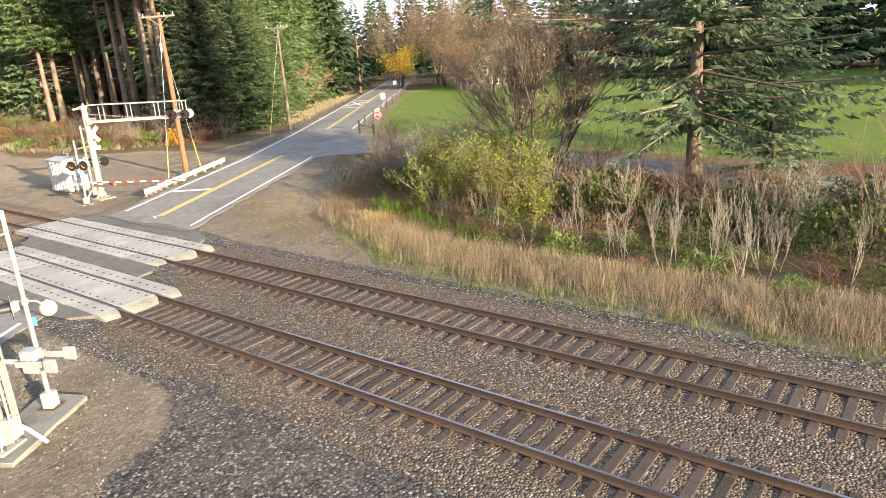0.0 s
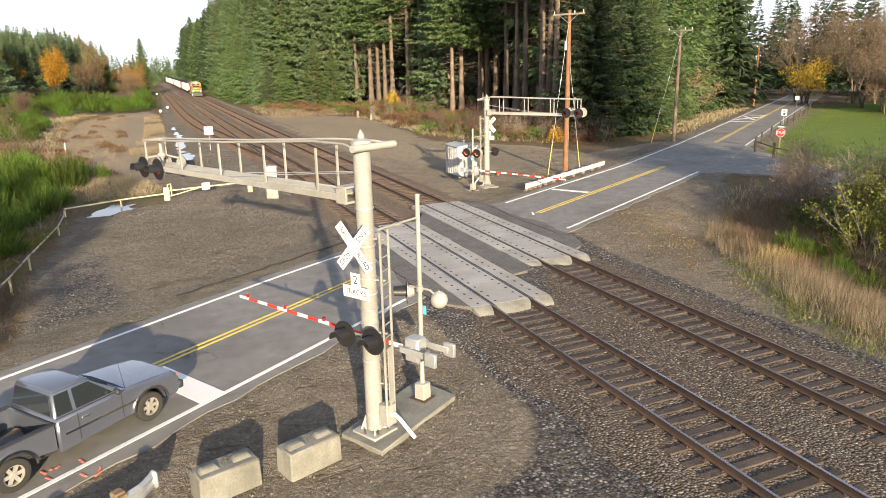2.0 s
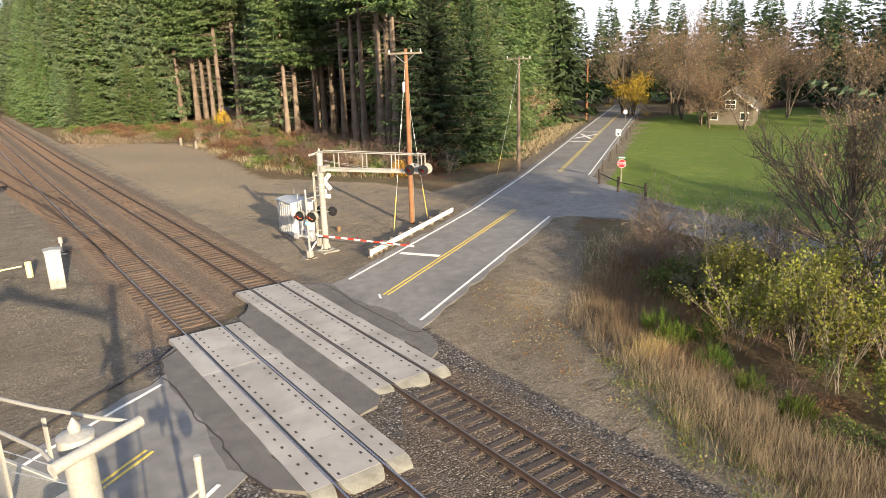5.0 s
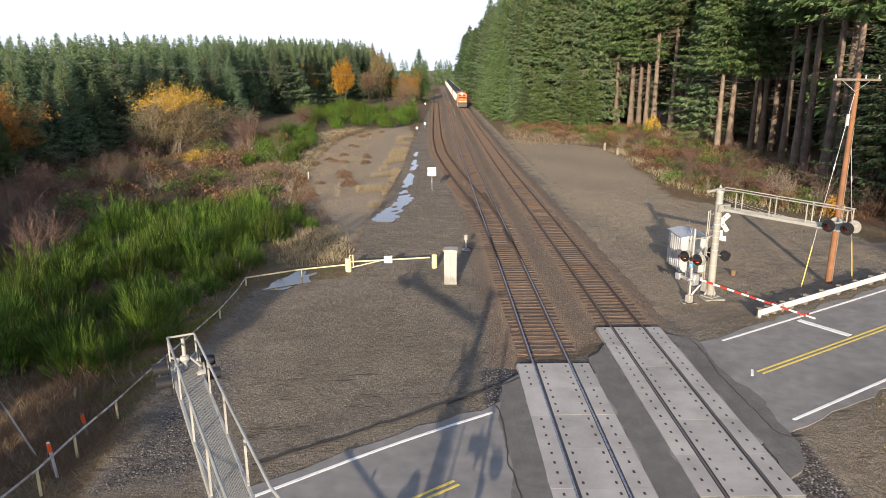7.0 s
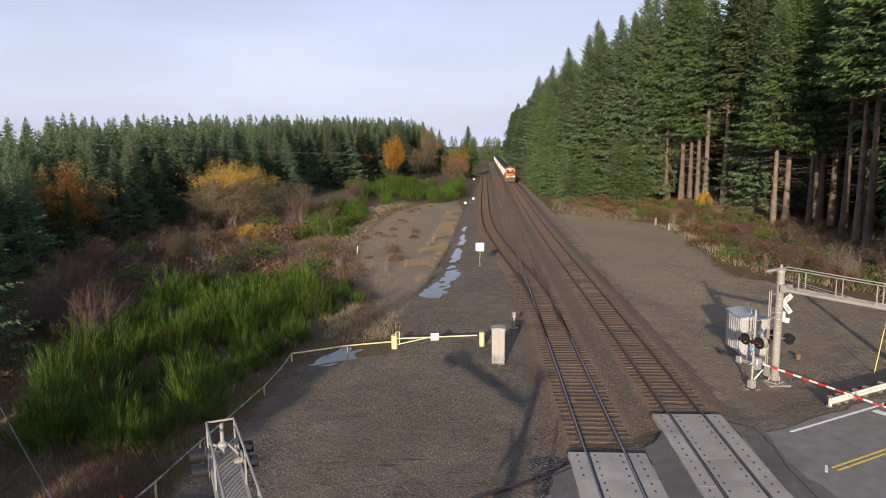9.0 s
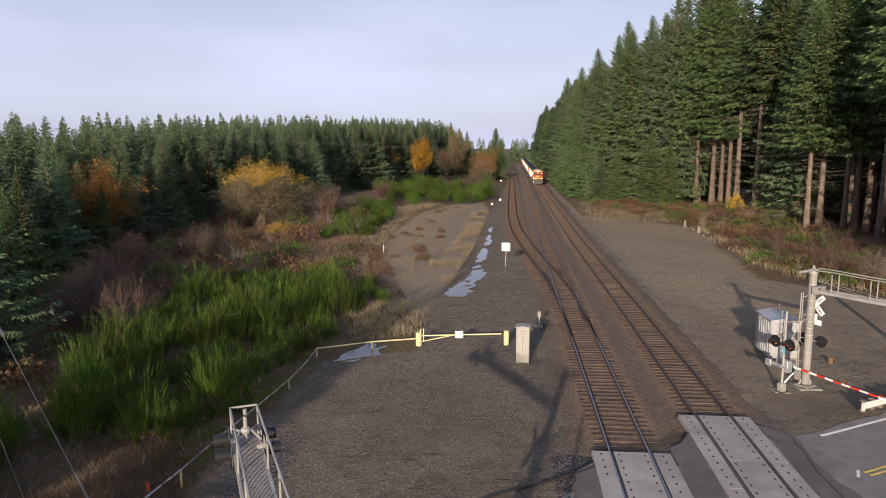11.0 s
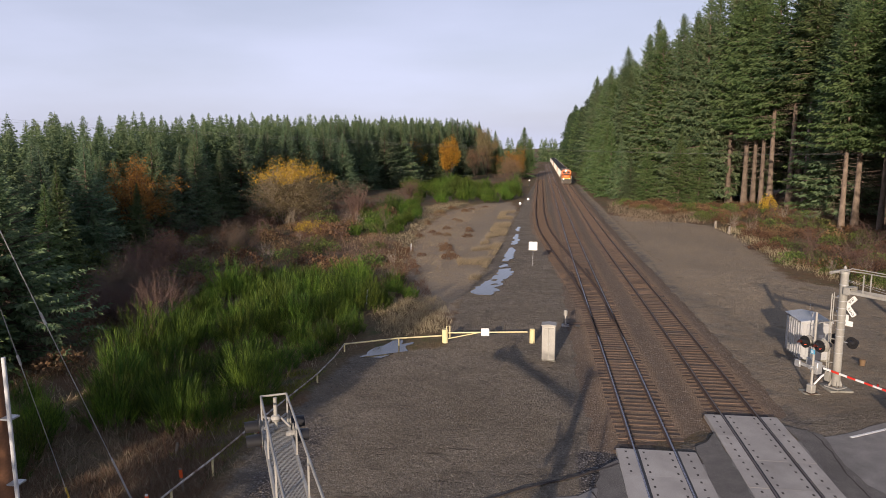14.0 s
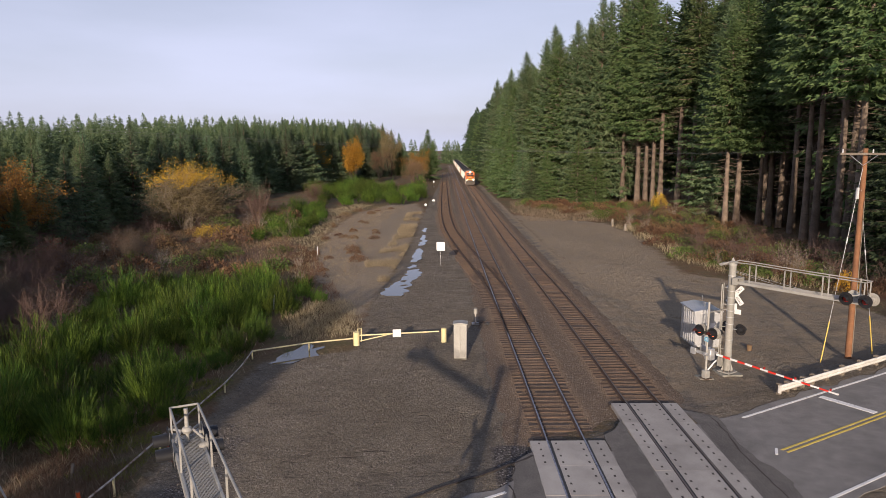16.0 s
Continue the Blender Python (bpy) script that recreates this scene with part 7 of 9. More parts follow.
def switch_stand():
    t = thing("switch_stand", pose(-2.75, 19.2, -0.25), "small silver switch stand with a round lantern", "switch stand")
    part("base", Geo().box(0, 0, 0, 0.5, 0.4, 0.12), M["galv"], t, bevel=0.015)
    part("column", Geo().cyl((0, 0, 0.12), (0, 0, 0.75), 0.06, 0.05), M["alu"], t)
    part("lantern", Geo().cyl((0, 0, 0.75), (0, 0, 1.05), 0.13, 0.13, 14).dome((0, 0, 1.05), 0.13, 0.6, 14, 3), M["alu"], t, "round pale lantern head")
    part("lever", Geo().cyl((0.1, 0, 0.2), (0.75, -0.25, 0.12), 0.03).box(0.8, -0.27, 0.05, 0.25, 0.16, 0.14), M["black_paint"], t, "dark throw lever")


switch_stand()


def bollard(x, y, h, r, label):
    z = gz(x, y)
    t = thing("bollard", pose(x, y, z), label, "bollard")
    part("post", Geo().cyl((0, 0, -0.2), (0, 0, h), r, r, 18), M["yellow_steel"], t)
    part("cap", Geo().dome((0, 0, h), r, 0.25, 18, 3), M["yellow_steel"], t)


def pipe_gate():
    a, b = Vector((-10.2, 14.35)), Vector((-4.95, 15.0))
    z = gz(*a)
    t = thing("pipe_gate", pose(a.x, a.y, z - 0.18, 0, 0, math.degrees(math.atan2(b.y - a.y, b.x - a.x))), "faded yellow steel pipe gate across the gravel track", "gate")
    L = (b - a).length - 0.25
    part("hinge_post", Geo().cyl((0, 0, -0.2), (0, 0, 1.0), 0.19, 0.19, 18).cyl((0.1, 0, 1.0), (0.1, 0, 1.2), 0.03), M["yellow_steel"], t, "fat yellow hinge post")
    part("hinge_arm", Geo().tube([(0.12, 0, 1.18), (0.3, 0, 1.22), (0.3, 0, 0.55)], 0.035), M["yellow_steel"], t)
    part("gate_pipe", Geo().cyl((0.1, 0, 0.78), (L, 0, 0.85), 0.045), M["yellow_steel"], t, "long yellow gate pipe")
    part("brace", Geo().cyl((0.2, 0, 0.42), (2.1, 0, 0.8), 0.035).cyl((0.3, 0, 0.4), (0.3, 0, 1.2), 0.035), M["yellow_steel"], t, "diagonal gate brace")
    part("gate_sign", Geo().box(2.45, -0.06, 0.62, 0.5, 0.012, 0.46), M["sign_white"], t, "blank white plate on the gate", bevel=0.004)


pipe_gate()
bollard(-4.9, 15.02, 0.85, 0.17, "faded yellow latch bollard at the pipe gate")


def pipe_fence():
    line = [(-10.4, 14.3, 0.2), (-12.9, 13.4, 0.2), (-15.8, 11.7, 0.22), (-15.6, 9, 0.27), (-15.55, 6.0, 0.34), (-15.75, 2.5, 0.42), (-15.95, -0.7, 0.5), (-16.12, -4.05, 0.55), (-16.38, -6.4, 0.55), (-16.5, -8.3, 0.55), (-17.0, -11.0, 0.5)]
    t = thing("pipe_barrier", Matrix(), "low steel pipe barrier, yellow and rust-flecked white, round the lot", "barrier")
    part("rail_yellow", Geo().tube(line[:3], 0.045), M["yellow_steel"], t, "yellow painted pipe rail")
    part("rail_white", Geo().tube(line[2:], 0.036), M["rail_flaked"], t, "white pipe rail flaking to rust")
    for x, y, z in (*line[1:3], line[4], line[6], *line[7:]):
        part("post", Geo().cyl((x, y, gz(x, y) - 0.2), (x, y, z - 0.01), 0.045), M["yellow_steel"], t)


pipe_fence()


def plate_sign(name, x, y, z, face, w, h, material, label, post="galv", high=None, shape=None, post_r=0.03):
    g = gz(x, y)
    t = thing(name, pose(x, y, g, 0, 0, face), label, "sign")
    top = (z + h / 2 - g) if high is None else high
    part("post", Geo().box(0, 0, -0.2, post_r * 2, post_r * 2, top + 0.2), M[post], t, bevel=0.004)
    out = shape or [(-w / 2, -h / 2), (w / 2, -h / 2), (w / 2, h / 2), (-w / 2, h / 2)]
    p = part("plate", Geo().prism(out, 0, 0.008), M[material], t, at=pose(post_r + 0.004, 0, z - g, 0, 0, 0) @ pose(0, 0, 0, 90, 0, 90))
    return t, p


plate_sign("track_sign", -5.2, 42.6, 1.75, -95, 0.85, 0.85, "sign_white", "square blank white sign on a thin post by the siding", post_r=0.018)
oct8 = [(0.4 * math.cos(radians(22.5 + 45 * k)), 0.4 * math.sin(radians(22.5 + 45 * k))) for k in range(8)]
st, sp = plate_sign("stop_sign", 40.3, 11.7, 1.55, 215, 0.8, 0.8, "sign_red", "red octagonal stop sign on a wooden post at the corner", "wood_grey", 2.35, oct8, 0.05)
part("border", Geo().prism([(x * 0.94, y * 0.94) for x, y in oct8], 0.008, 0.010), M["sign_white"], sp, "white border", smooth=False)
part("red_field", Geo().prism([(x * 0.88, y * 0.88) for x, y in oct8], 0.010, 0.012), M["sign_red"], sp, smooth=False)
writing("letters", "STOP", 0.3, M["sign_white"], sp, pose(0, 0, 0.014), 0.85)
part("street_plate", Geo().box(0.06, 0, 2.2, 0.01, 0.7, 0.16), M["sign_green"], st, "green street plate")
part("street_bar", Geo().box(0.067, 0, 2.25, 0.004, 0.5, 0.06), M["sign_white"], st)
ss, sq = plate_sign("speed_sign", 60.8, 29.3, 1.5, 215, 0.62, 0.75, "sign_white", "white rectangular road sign beside the field")
for k, w in enumerate((0.45, 0.4)):
    part("sign_bar", Geo().box(0, 0.22 - 0.13 * k, 0.008, w * 0.8, 0.07, 0.003), M["sign_black"], sq)
part("sign_bar", Geo().box(0, -0.17, 0.008, 0.32, 0.24, 0.003), M["sign_black"], sq)
plate_sign("road_sign", 88.0, 50.6, 1.5, 215, 0.6, 0.6, "sign_white", "small white road sign far along the road", "wood_grey")


def target(x, y, h, label):
    t = thing("switch_target", pose(x, y, gz(x, y)), label, "switch target")
    part("post", Geo().cyl((0, 0, -0.2), (0, 0, h), 0.04), M["black_paint"], t)
    part("disc", Geo().cyl((0, -0.03, h), (0, -0.01, h), 0.24, 0.24, 16), M["sign_white"], t, "round white target disc")
    part("stand", Geo().box(0, 0, 0, 0.5, 0.4, 0.25), M["black_paint"], t)


target(-7.1, 119, 0.9, "low switch target with a white disc by the siding")
target(-8.0, 186, 1.6, "switch target with a white disc by the siding")
target(9.4, 187, 1.2, "low lineside marker with a white disc")
target(-8.6, 112, 0.5, "low switch target with a white disc by the siding")


# ---- guard rails, blocks ----
def white_barrier():
    a, b = Vector((10.8, 4.85, 0)), Vector((21.2, 11.0, 0))
    ang = math.degrees(math.atan2(b.y - a.y, b.x - a.x))
    L = (b - a).length
    t = thing("guard_rail", pose(a.x, a.y, -0.12, 0, 0, ang), "low white-painted guard rail on timber posts along the road", "guard rail")
    prof = [(-0.05, 0.3), (0.0, 0.3), (0.04, 0.36), (0.0, 0.43), (0.04, 0.5), (0.0, 0.6), (-0.05, 0.6)]
    part("rail", Geo().add([(x, -y, z) for x in (0, L) for y, z in prof], [(i, (i + 1) % 7, 7 + (i + 1) % 7, 7 + i) for i in range(7)] + [tuple(range(6, -1, -1)), tuple(range(7, 14))]), M["rail_white"], t, "white painted beam", smooth=False)
    part("end_plate", Geo().box(0.02, -0.03, 0.26, 0.06, 0.14, 0.38), M["rail_white"], t, bevel=0.01)
    xs = [0.35, 0.95, 1.55, 2.2, 3.0, 4.2, 5.6, 7.2, 8.8, 10.4, 11.7]
    for x in xs:
        part("post", Geo().box(x, 0.22, -0.3, 0.2, 0.2, 0.92), M["wood_grey"], t, "grey timber post", bevel=0.012)
        part("spacer", Geo().box(x, 0.085, 0.26, 0.18, 0.09, 0.34), M["wood_grey"], t)


white_barrier()


def w_beam():
    ang = 34.0
    t = thing("guard_rail", pose(-11.25, -20.0, gz(-11.25, -20.0), 0, 0, ang + 180), "galvanised guard rail on timber posts beside the road", "guard rail")
    prof = [(0.0, 0.3), (0.08, 0.35), (0.08, 0.41), (0.0, 0.46), (0.08, 0.51), (0.08, 0.57), (0.0, 0.62)]
    full = prof + [(y - 0.008, z) for y, z in prof[::-1]]
    n = len(full)
    xs = [0.0, 0.35] + [0.35 + 1.0 * k for k in range(1, 15)]
    rings = []
    for x in xs:
        out = 0.28 * max(0, 1 - x / 0.9) ** 2
        rings.append([(x, y - out, z) for y, z in full])
    part("beam", Geo().loft(rings), M["galv"], t, "corrugated galvanised beam", smooth=False)
    end = [(-0.02, -0.33 + 0.1 * math.sin(a), 0.46 + 0.19 * math.cos(a)) for a in np.linspace(0, 2 * math.pi, 12, endpoint=False)]
    part("end_shoe", Geo().box(-0.03, -0.25, 0.28, 0.12, 0.2, 0.36), M["galv"], t, "curled rounded end shoe", bevel=0.05)
    for k in range(7):
        x = 0.75 + 1.9 * k
        part("post", Geo().box(x, -0.17, -0.3, 0.2, 0.2, 0.98), M["post_wood"], t, "split tan timber post", bevel=0.015)
        part("spacer", Geo().box(x, -0.04, 0.3, 0.16, 0.09, 0.34), M["post_wood"], t)


w_beam()


def eco_block(x, y, ang, label):
    t = thing("concrete_block", pose(x, y, gz(x, y) - 0.02, 0, 0, ang), label, "concrete block", "blocks beside the signal mast")
    g = Geo()
    rings = []
    for z, s in ((0.0, 1.0), (0.1, 1.0), (0.5, 0.985), (0.62, 0.96)):
        rings.append([(sx * 0.62 * s, sy * 0.3 * s, z) for sx, sy in ((-1, -1), (1, -1), (1, 1), (-1, 1))])
    g.loft(rings)
    part("body", g, M["concrete_raw"], t, "rough cast body", bevel=0.03)
    for s in (-1, 1):
        part("key", Geo().loft([[(s * 0.33 + a * 0.2, b * 0.13, 0.61) for a, b in ((-1, -1), (1, -1), (1, 1), (-1, 1))], [(s * 0.33 + a * 0.14, b * 0.07, 0.69) for a, b in ((-1, -1), (1, -1), (1, 1), (-1, 1))]]), M["concrete_raw"], t, "raised casting key", bevel=0.01)
    part("lifting_loop", Geo().tube([(-0.06, 0, 0.6), (-0.05, 0, 0.68), (0.05, 0, 0.68), (0.06, 0, 0.6)], 0.012, 6), M["plate"], t, "rusty lifting loop")


eco_block(-10.08, -19.9, 16.4, "rough pale concrete block with chipped edges beside the guard rail")
eco_block(-8.37, -19.64, 20.4, "rough pale concrete block beside the mast pad")


# ---- utility poles and wires ----
def utility_pole(x, y, high, label, arms=1, road_ang=33.5, tone="wood_pole"):
    z = gz(x, y)
    t = thing("utility_pole", pose(x, y, z, 0, 0, road_ang + 90), label, "utility pole")
    part("pole", Geo().tube([(0, 0, -0.3), (0, 0, high * 0.5), (0, 0, high)], [0.19, 0.16, 0.12], 14), M[tone], t)
    for k in range(arms):
        zz = high - 0.35 - 0.9 * k
        part("crossarm", Geo().box(0, 0.14, zz, 2.4, 0.1, 0.12), M["wood_grey"], t, "weathered timber crossarm", bevel=0.008)
        part("arm_brace", Geo().cyl((-0.7, 0.16, zz), (0, 0.15, zz - 0.55), 0.015, n=6).cyl((0.7, 0.16, zz), (0, 0.15, zz - 0.55), 0.015, n=6), M["galv"], t)
        for xx in (-1.1, -0.45, 1.1):
            part("insulator", Geo().cyl((xx, 0.14, zz + 0.12), (xx, 0.14, zz + 0.32), 0.045, 0.03, 8), M["insulator"], t, "pale insulator")
    return t


P = {"w": (-17.65, -11.6, 12.5), "a": (17.65, 10.95, 11.6), "b": (38.2, 22.8, 11.0), "c": (88.0, 59.5, 10.6), "d": (126.0, 87.0, 10.5)}
utility_pole(*P["w"], "red-brown timber utility pole beside the road").children[0]["label"] = "red-brown treated timber pole"
pa = utility_pole(*P["a"], "orange-brown timber utility pole behind the white guard rail")
part("white_box", Geo().cyl((0.2, 0, 8.9), (0.2, 0, 9.5), 0.13, 0.13, 12), M["insulator"], pa, "pale cylindrical fuse box")
part("drop_conduit", Geo().cyl((-0.2, 0.05, 0.0), (-0.18, 0.05, 8.8), 0.022, n=6), M["wood_grey"], pa)
utility_pole(*P["b"], "dark timber utility pole beside the far road", tone="bark_fir")
utility_pole(*P["c"], "brown timber utility pole beside the far road")
utility_pole(*P["d"], "grey timber utility pole far along the road", tone="wood_grey")
cond = P["w"]
cp = thing("pole_conduit", pose(-17.22, -11.75, gz(-17.22, -11.7)), "pale plastic conduit pipe standing beside the pole", "conduit")
part("pipe", Geo().cyl((0, 0, -0.2), (0, 0, 6.8), 0.05, n=10), M["insulator"], cp)
for z in (1.5, 3.5, 5.2):
    part("clamp", Geo().box(-0.12, 0.15, z, 0.3, 0.3, 0.04), M["galv"], cp)


def wire(a, b, sag, r=0.002, label="thin dark overhead wire"):
    a, b = Vector(a), Vector(b)
    pts = []
    for k in range(13):
        s = k / 12
        p = a.lerp(b, s)
        p.z -= sag * 4 * s * (1 - s)
        pts.append(p)
    ob = solo("overhead_wire", Geo().tube(pts, r, 5), M["wire"], label, "wire", group="overhead wires")
    return ob


def tops(key, xx, drop=0.0):
    x, y, h = P[key]
    m = pose(x, y, gz(x, y), 0, 0, 123.5)
    return m @ Vector((xx, 0.14, h - drop))


chain = ["w", "a", "b", "c", "d"]
for u, v in zip(chain, chain[1:]):
    for xx in (-1.1, 1.1):
        wire(tops(u, xx), tops(v, xx), 0.5)
    if u != "w":
        wire(tops(u, 0, 2.6), tops(v, 0, 2.6), 0.7, 0.0045, "thick dark communication cable")
for xx in (-1.1, 1.1):
    wire(tops("w", xx), (-70, -50, 11), 0.8)


def guy(top, foot, tone, guard, label):
    a, b = Vector(top), Vector((foot[0], foot[1], gz(*foot) - 0.05))
    t = thing("guy_wire", Matrix(), label, "guy wire")
    part("cable", Geo().cyl(a, b, 0.014, n=5), M["galv"], t)
    w = (a - b).normalized()
    part("guard", Geo().cyl(b, b + w * guard, 0.03, n=8), M[tone], t, "plastic guy guard")
    part("insulator", Geo().cyl(b + (a - b) * 0.62, b + (a - b) * 0.65, 0.035, n=8), M["insulator"], t)


guy(tops("a", 0, 1.0), (15.8, 10.4), "yellow_bright", 2.4, "guy wire with a yellow guard beside the pole")
guy(tops("a", 0, 2.2), (19.46, 11.7), "yellow_bright", 2.4, "guy wire with a yellow guard behind the guard rail")
guy(tops("w", 0, 0.9), (-18.0, -5.9), "insulator", 2.6, "guy wire with a pale guard beside the scrub")
guy(tops("w", 0, 2.6), (-20.4, -5.8), "yellow_bright", 1.6, "guy wire with a yellow guard beside the scrub")
guy(tops("b", 0, 1.0), (35.2, 22.6), "yellow_bright", 2.2, "guy wire with a yellow guard beside the far road")


def marker(x, y, h, tone, top, label):
    t = thing("marker_post", pose(x, y, gz(x, y), rng.normal(0, 3), rng.normal(0, 3), 0), label, "marker post")
    part("post", Geo().box(0, 0, -0.2, 0.09, 0.05, h + 0.2), M[tone], t, bevel=0.008)
    part("top_band", Geo().box(0, 0, h - 0.35, 0.1, 0.06, 0.3), M[top], t)


marker(-16.5, -7.4, 1.25, "insulator", "orange_plastic", "white marker post with an orange band")
marker(-16.75, -5.0, 0.9, "wood_grey", "orange_plastic", "grey wooden marker stake with an orange base")
marker(-18.8, -1.9, 0.6, "wood_grey", "wood_grey", "short split wooden stake in the scrub")
marker(-17.5, 23.5, 1.1, "insulator", "insulator", "thin white survey stake in the grass")
marker(-19.5, 52, 1.0, "insulator", "insulator", "thin white survey stake in the grass")
for k, (x, y) in enumerate(((20.6, 77), (21.0, 71))):
    t = solo("tree_stump", Geo().tube([(0, 0, -0.2), (0.03, 0, 0.4), (0.05, 0.02, 1.0)], [0.3, 0.22, 0.16], 10), M["bark_pale"], "weathered grey broken stump at the lot edge", "stump", pose(x, y, gz(x, y)))
solo("bucket", Geo().cyl((0, 0, 0), (0, 0, 0.34), 0.13, 0.16, 14), M["leaf_brown"], "dull reddish bucket standing on the gravel", "bucket", pose(13.0, 12.9, gz(13, 12.9)))


# ---- field fence, house ----
def field_fence():
    t = thing("field_fence", Matrix(), "dark timber post fence along the green field", "fence")
    line = [(35.3, 5.2), (36.2, 8.6), (38.0, 12.2), (43.5, 16.6), (49, 20.4), (54.5, 24.2), (60, 28.0), (66, 32.2), (72, 36.4), (78, 40.6), (84, 44.8)]
    for k, (x, y) in enumerate(line):
        part("post", Geo().cyl((x, y, gz(x, y) - 0.3), (x, y, gz(x, y) + (1.35 if k < 3 else 1.1)), 0.11 if k < 3 else 0.07, n=8), M["bark_dark"], t)
    for (x0, y0), (x1, y1) in zip(line, line[1:]):
        for h in (0.5, 0.95):
            part("strand", Geo().cyl((x0, y0, gz(x0, y0) + h), (x1, y1, gz(x1, y1) + h), 0.045 if x0 < 37 and h > 0.9 else 0.008, n=5), M["bark_dark"], t)


field_fence()


def house():
    t = thing("house", pose(101, 38.5, gz(101, 38.5), 0, 0, 205), "tan gabled farmhouse with white trim beyond the field", "house")
    w, d = 7.0, 9.0
    part("wall", Geo().prism([(-w / 2, 0), (w / 2, 0), (w / 2, 2.8), (0, 5.6), (-w / 2, 2.8)], -d / 2, d / 2, "x"), M["wall_paint"], t, smooth=False)
    for s in (-1, 1):
        n = Vector((0, s * 2.8, 4.0)).normalized()
        part("roof", Geo().add([(x, s * y, z + o) for o in (0.02, 0.18) for x in (-d / 2 - 0.6, d / 2 + 0.6) for y, z in ((0, 5.7), (w / 2 + 0.7, 2.4))], [(0, 1, 3, 2), (4, 6, 7, 5), (0, 4, 5, 1), (2, 3, 7, 6), (0, 2, 6, 4), (1, 5, 7, 3)]), M["roof"], t, "grey shingle roof slope", smooth=False)
        part("barge_board", Geo().add([(d / 2 + 0.6 + a, s * y, z) for a in (0.0, 0.06) for y, z in ((0, 5.9), (w / 2 + 0.7, 2.6), (w / 2 + 0.7, 2.3), (0, 5.6))], [(0, 1, 2, 3), (4, 7, 6, 5), (0, 4, 5, 1), (1, 5, 6, 2), (2, 6, 7, 3), (3, 7, 4, 0)]), M["trim_white"], t, "white barge board", smooth=False)
    win = part("window", Geo().box(d / 2 + 0.03, 0, 2.6, 0.08, 1.6, 1.5), M["trim_white"], t, "white framed gable window")
    for a in (-0.38, 0.38):
        for b in (0.38, 1.08):
            part("pane", Geo().box(d / 2 + 0.075, a, 2.6 + b - 0.27, 0.02, 0.64, 0.58), M["glass"], win)
    for a in (-2.4, 2.2):
        v = part("window", Geo().box(d / 2 + 0.03, a, 0.8, 0.08, 1.3, 1.3), M["trim_white"], t)
        part("pane", Geo().box(d / 2 + 0.075, a, 0.92, 0.02, 1.06, 1.06), M["glass"], v)


house()


# ---- pickup truck ----
def wheel(parent, x, y, r, w, spokes=6, name="wheel"):
    """A wheel standing on the ground at x, y; its outer side towards y's sign."""
    s = 1 if y > 0 else -1
    tyre = []
    for d, rr in ((-0.5, 0.82), (-0.46, 0.95), (-0.3, 1.0), (0.3, 1.0), (0.46, 0.95), (0.5, 0.82), (0.5, 0.62), (-0.5, 0.62), (-0.5, 0.82)):
        tyre.append([(x + math.cos(a) * rr * r, y + d * w, r + math.sin(a) * rr * r) for a in np.linspace(0, 2 * math.pi, 28, endpoint=False)])
    wh = part(name, Geo().loft(tyre, False), M["tyre"], parent, "black rubber tyre")
    yo = y + s * w * 0.3
    g = Geo().cyl((x, y - s * w * 0.3, r), (x, yo - s * 0.05, r), 0.6 * r, 0.6 * r, 24)
    part("rim_well", g, M["plastic_dark"], wh)
    g = Geo()
    rim = []
    for d, rr in ((-0.04, 0.64), (0.02, 0.64), (0.02, 0.55), (-0.04, 0.55), (-0.04, 0.64)):
        rim.append([(x + math.cos(a) * rr * r, yo + s * d, r + math.sin(a) * rr * r) for a in np.linspace(0, 2 * math.pi, 24, endpoint=False)])
    g.loft(rim, False)
    g.cyl((x, yo - s * 0.05, r), (x, yo + s * 0.02, r), 0.2 * r, 0.16 * r, 14)
    for k in range(spokes):
        a = 2 * math.pi * k / spokes
        q = Matrix.Translation((x, yo - s * 0.01, r)) @ Matrix.Rotation(a, 4, "Y")
        g.box(0.38 * r, 0, -0.055 * r * 2, 0.46 * r, 0.03, 0.22 * r, q)
    part("rim", g, M["rim"], wh, "tan six-spoke alloy rim")
    return wh


def arch_outline(xf, xr, r, zc, low, top_pts):
    """Side outline of a body, clockwise from the rear, with two wheel arches cut from its lower edge."""
    out = [(-2.62, 0.62), (-2.62, low + 0.12), (-2.45, low)]
    for xc in (xr, xf):
        out += [(xc + r * math.cos(a), zc + r * math.sin(a)) for a in np.linspace(math.pi, 0, 11) if zc + r * math.sin(a) >= low]
    return out + top_pts


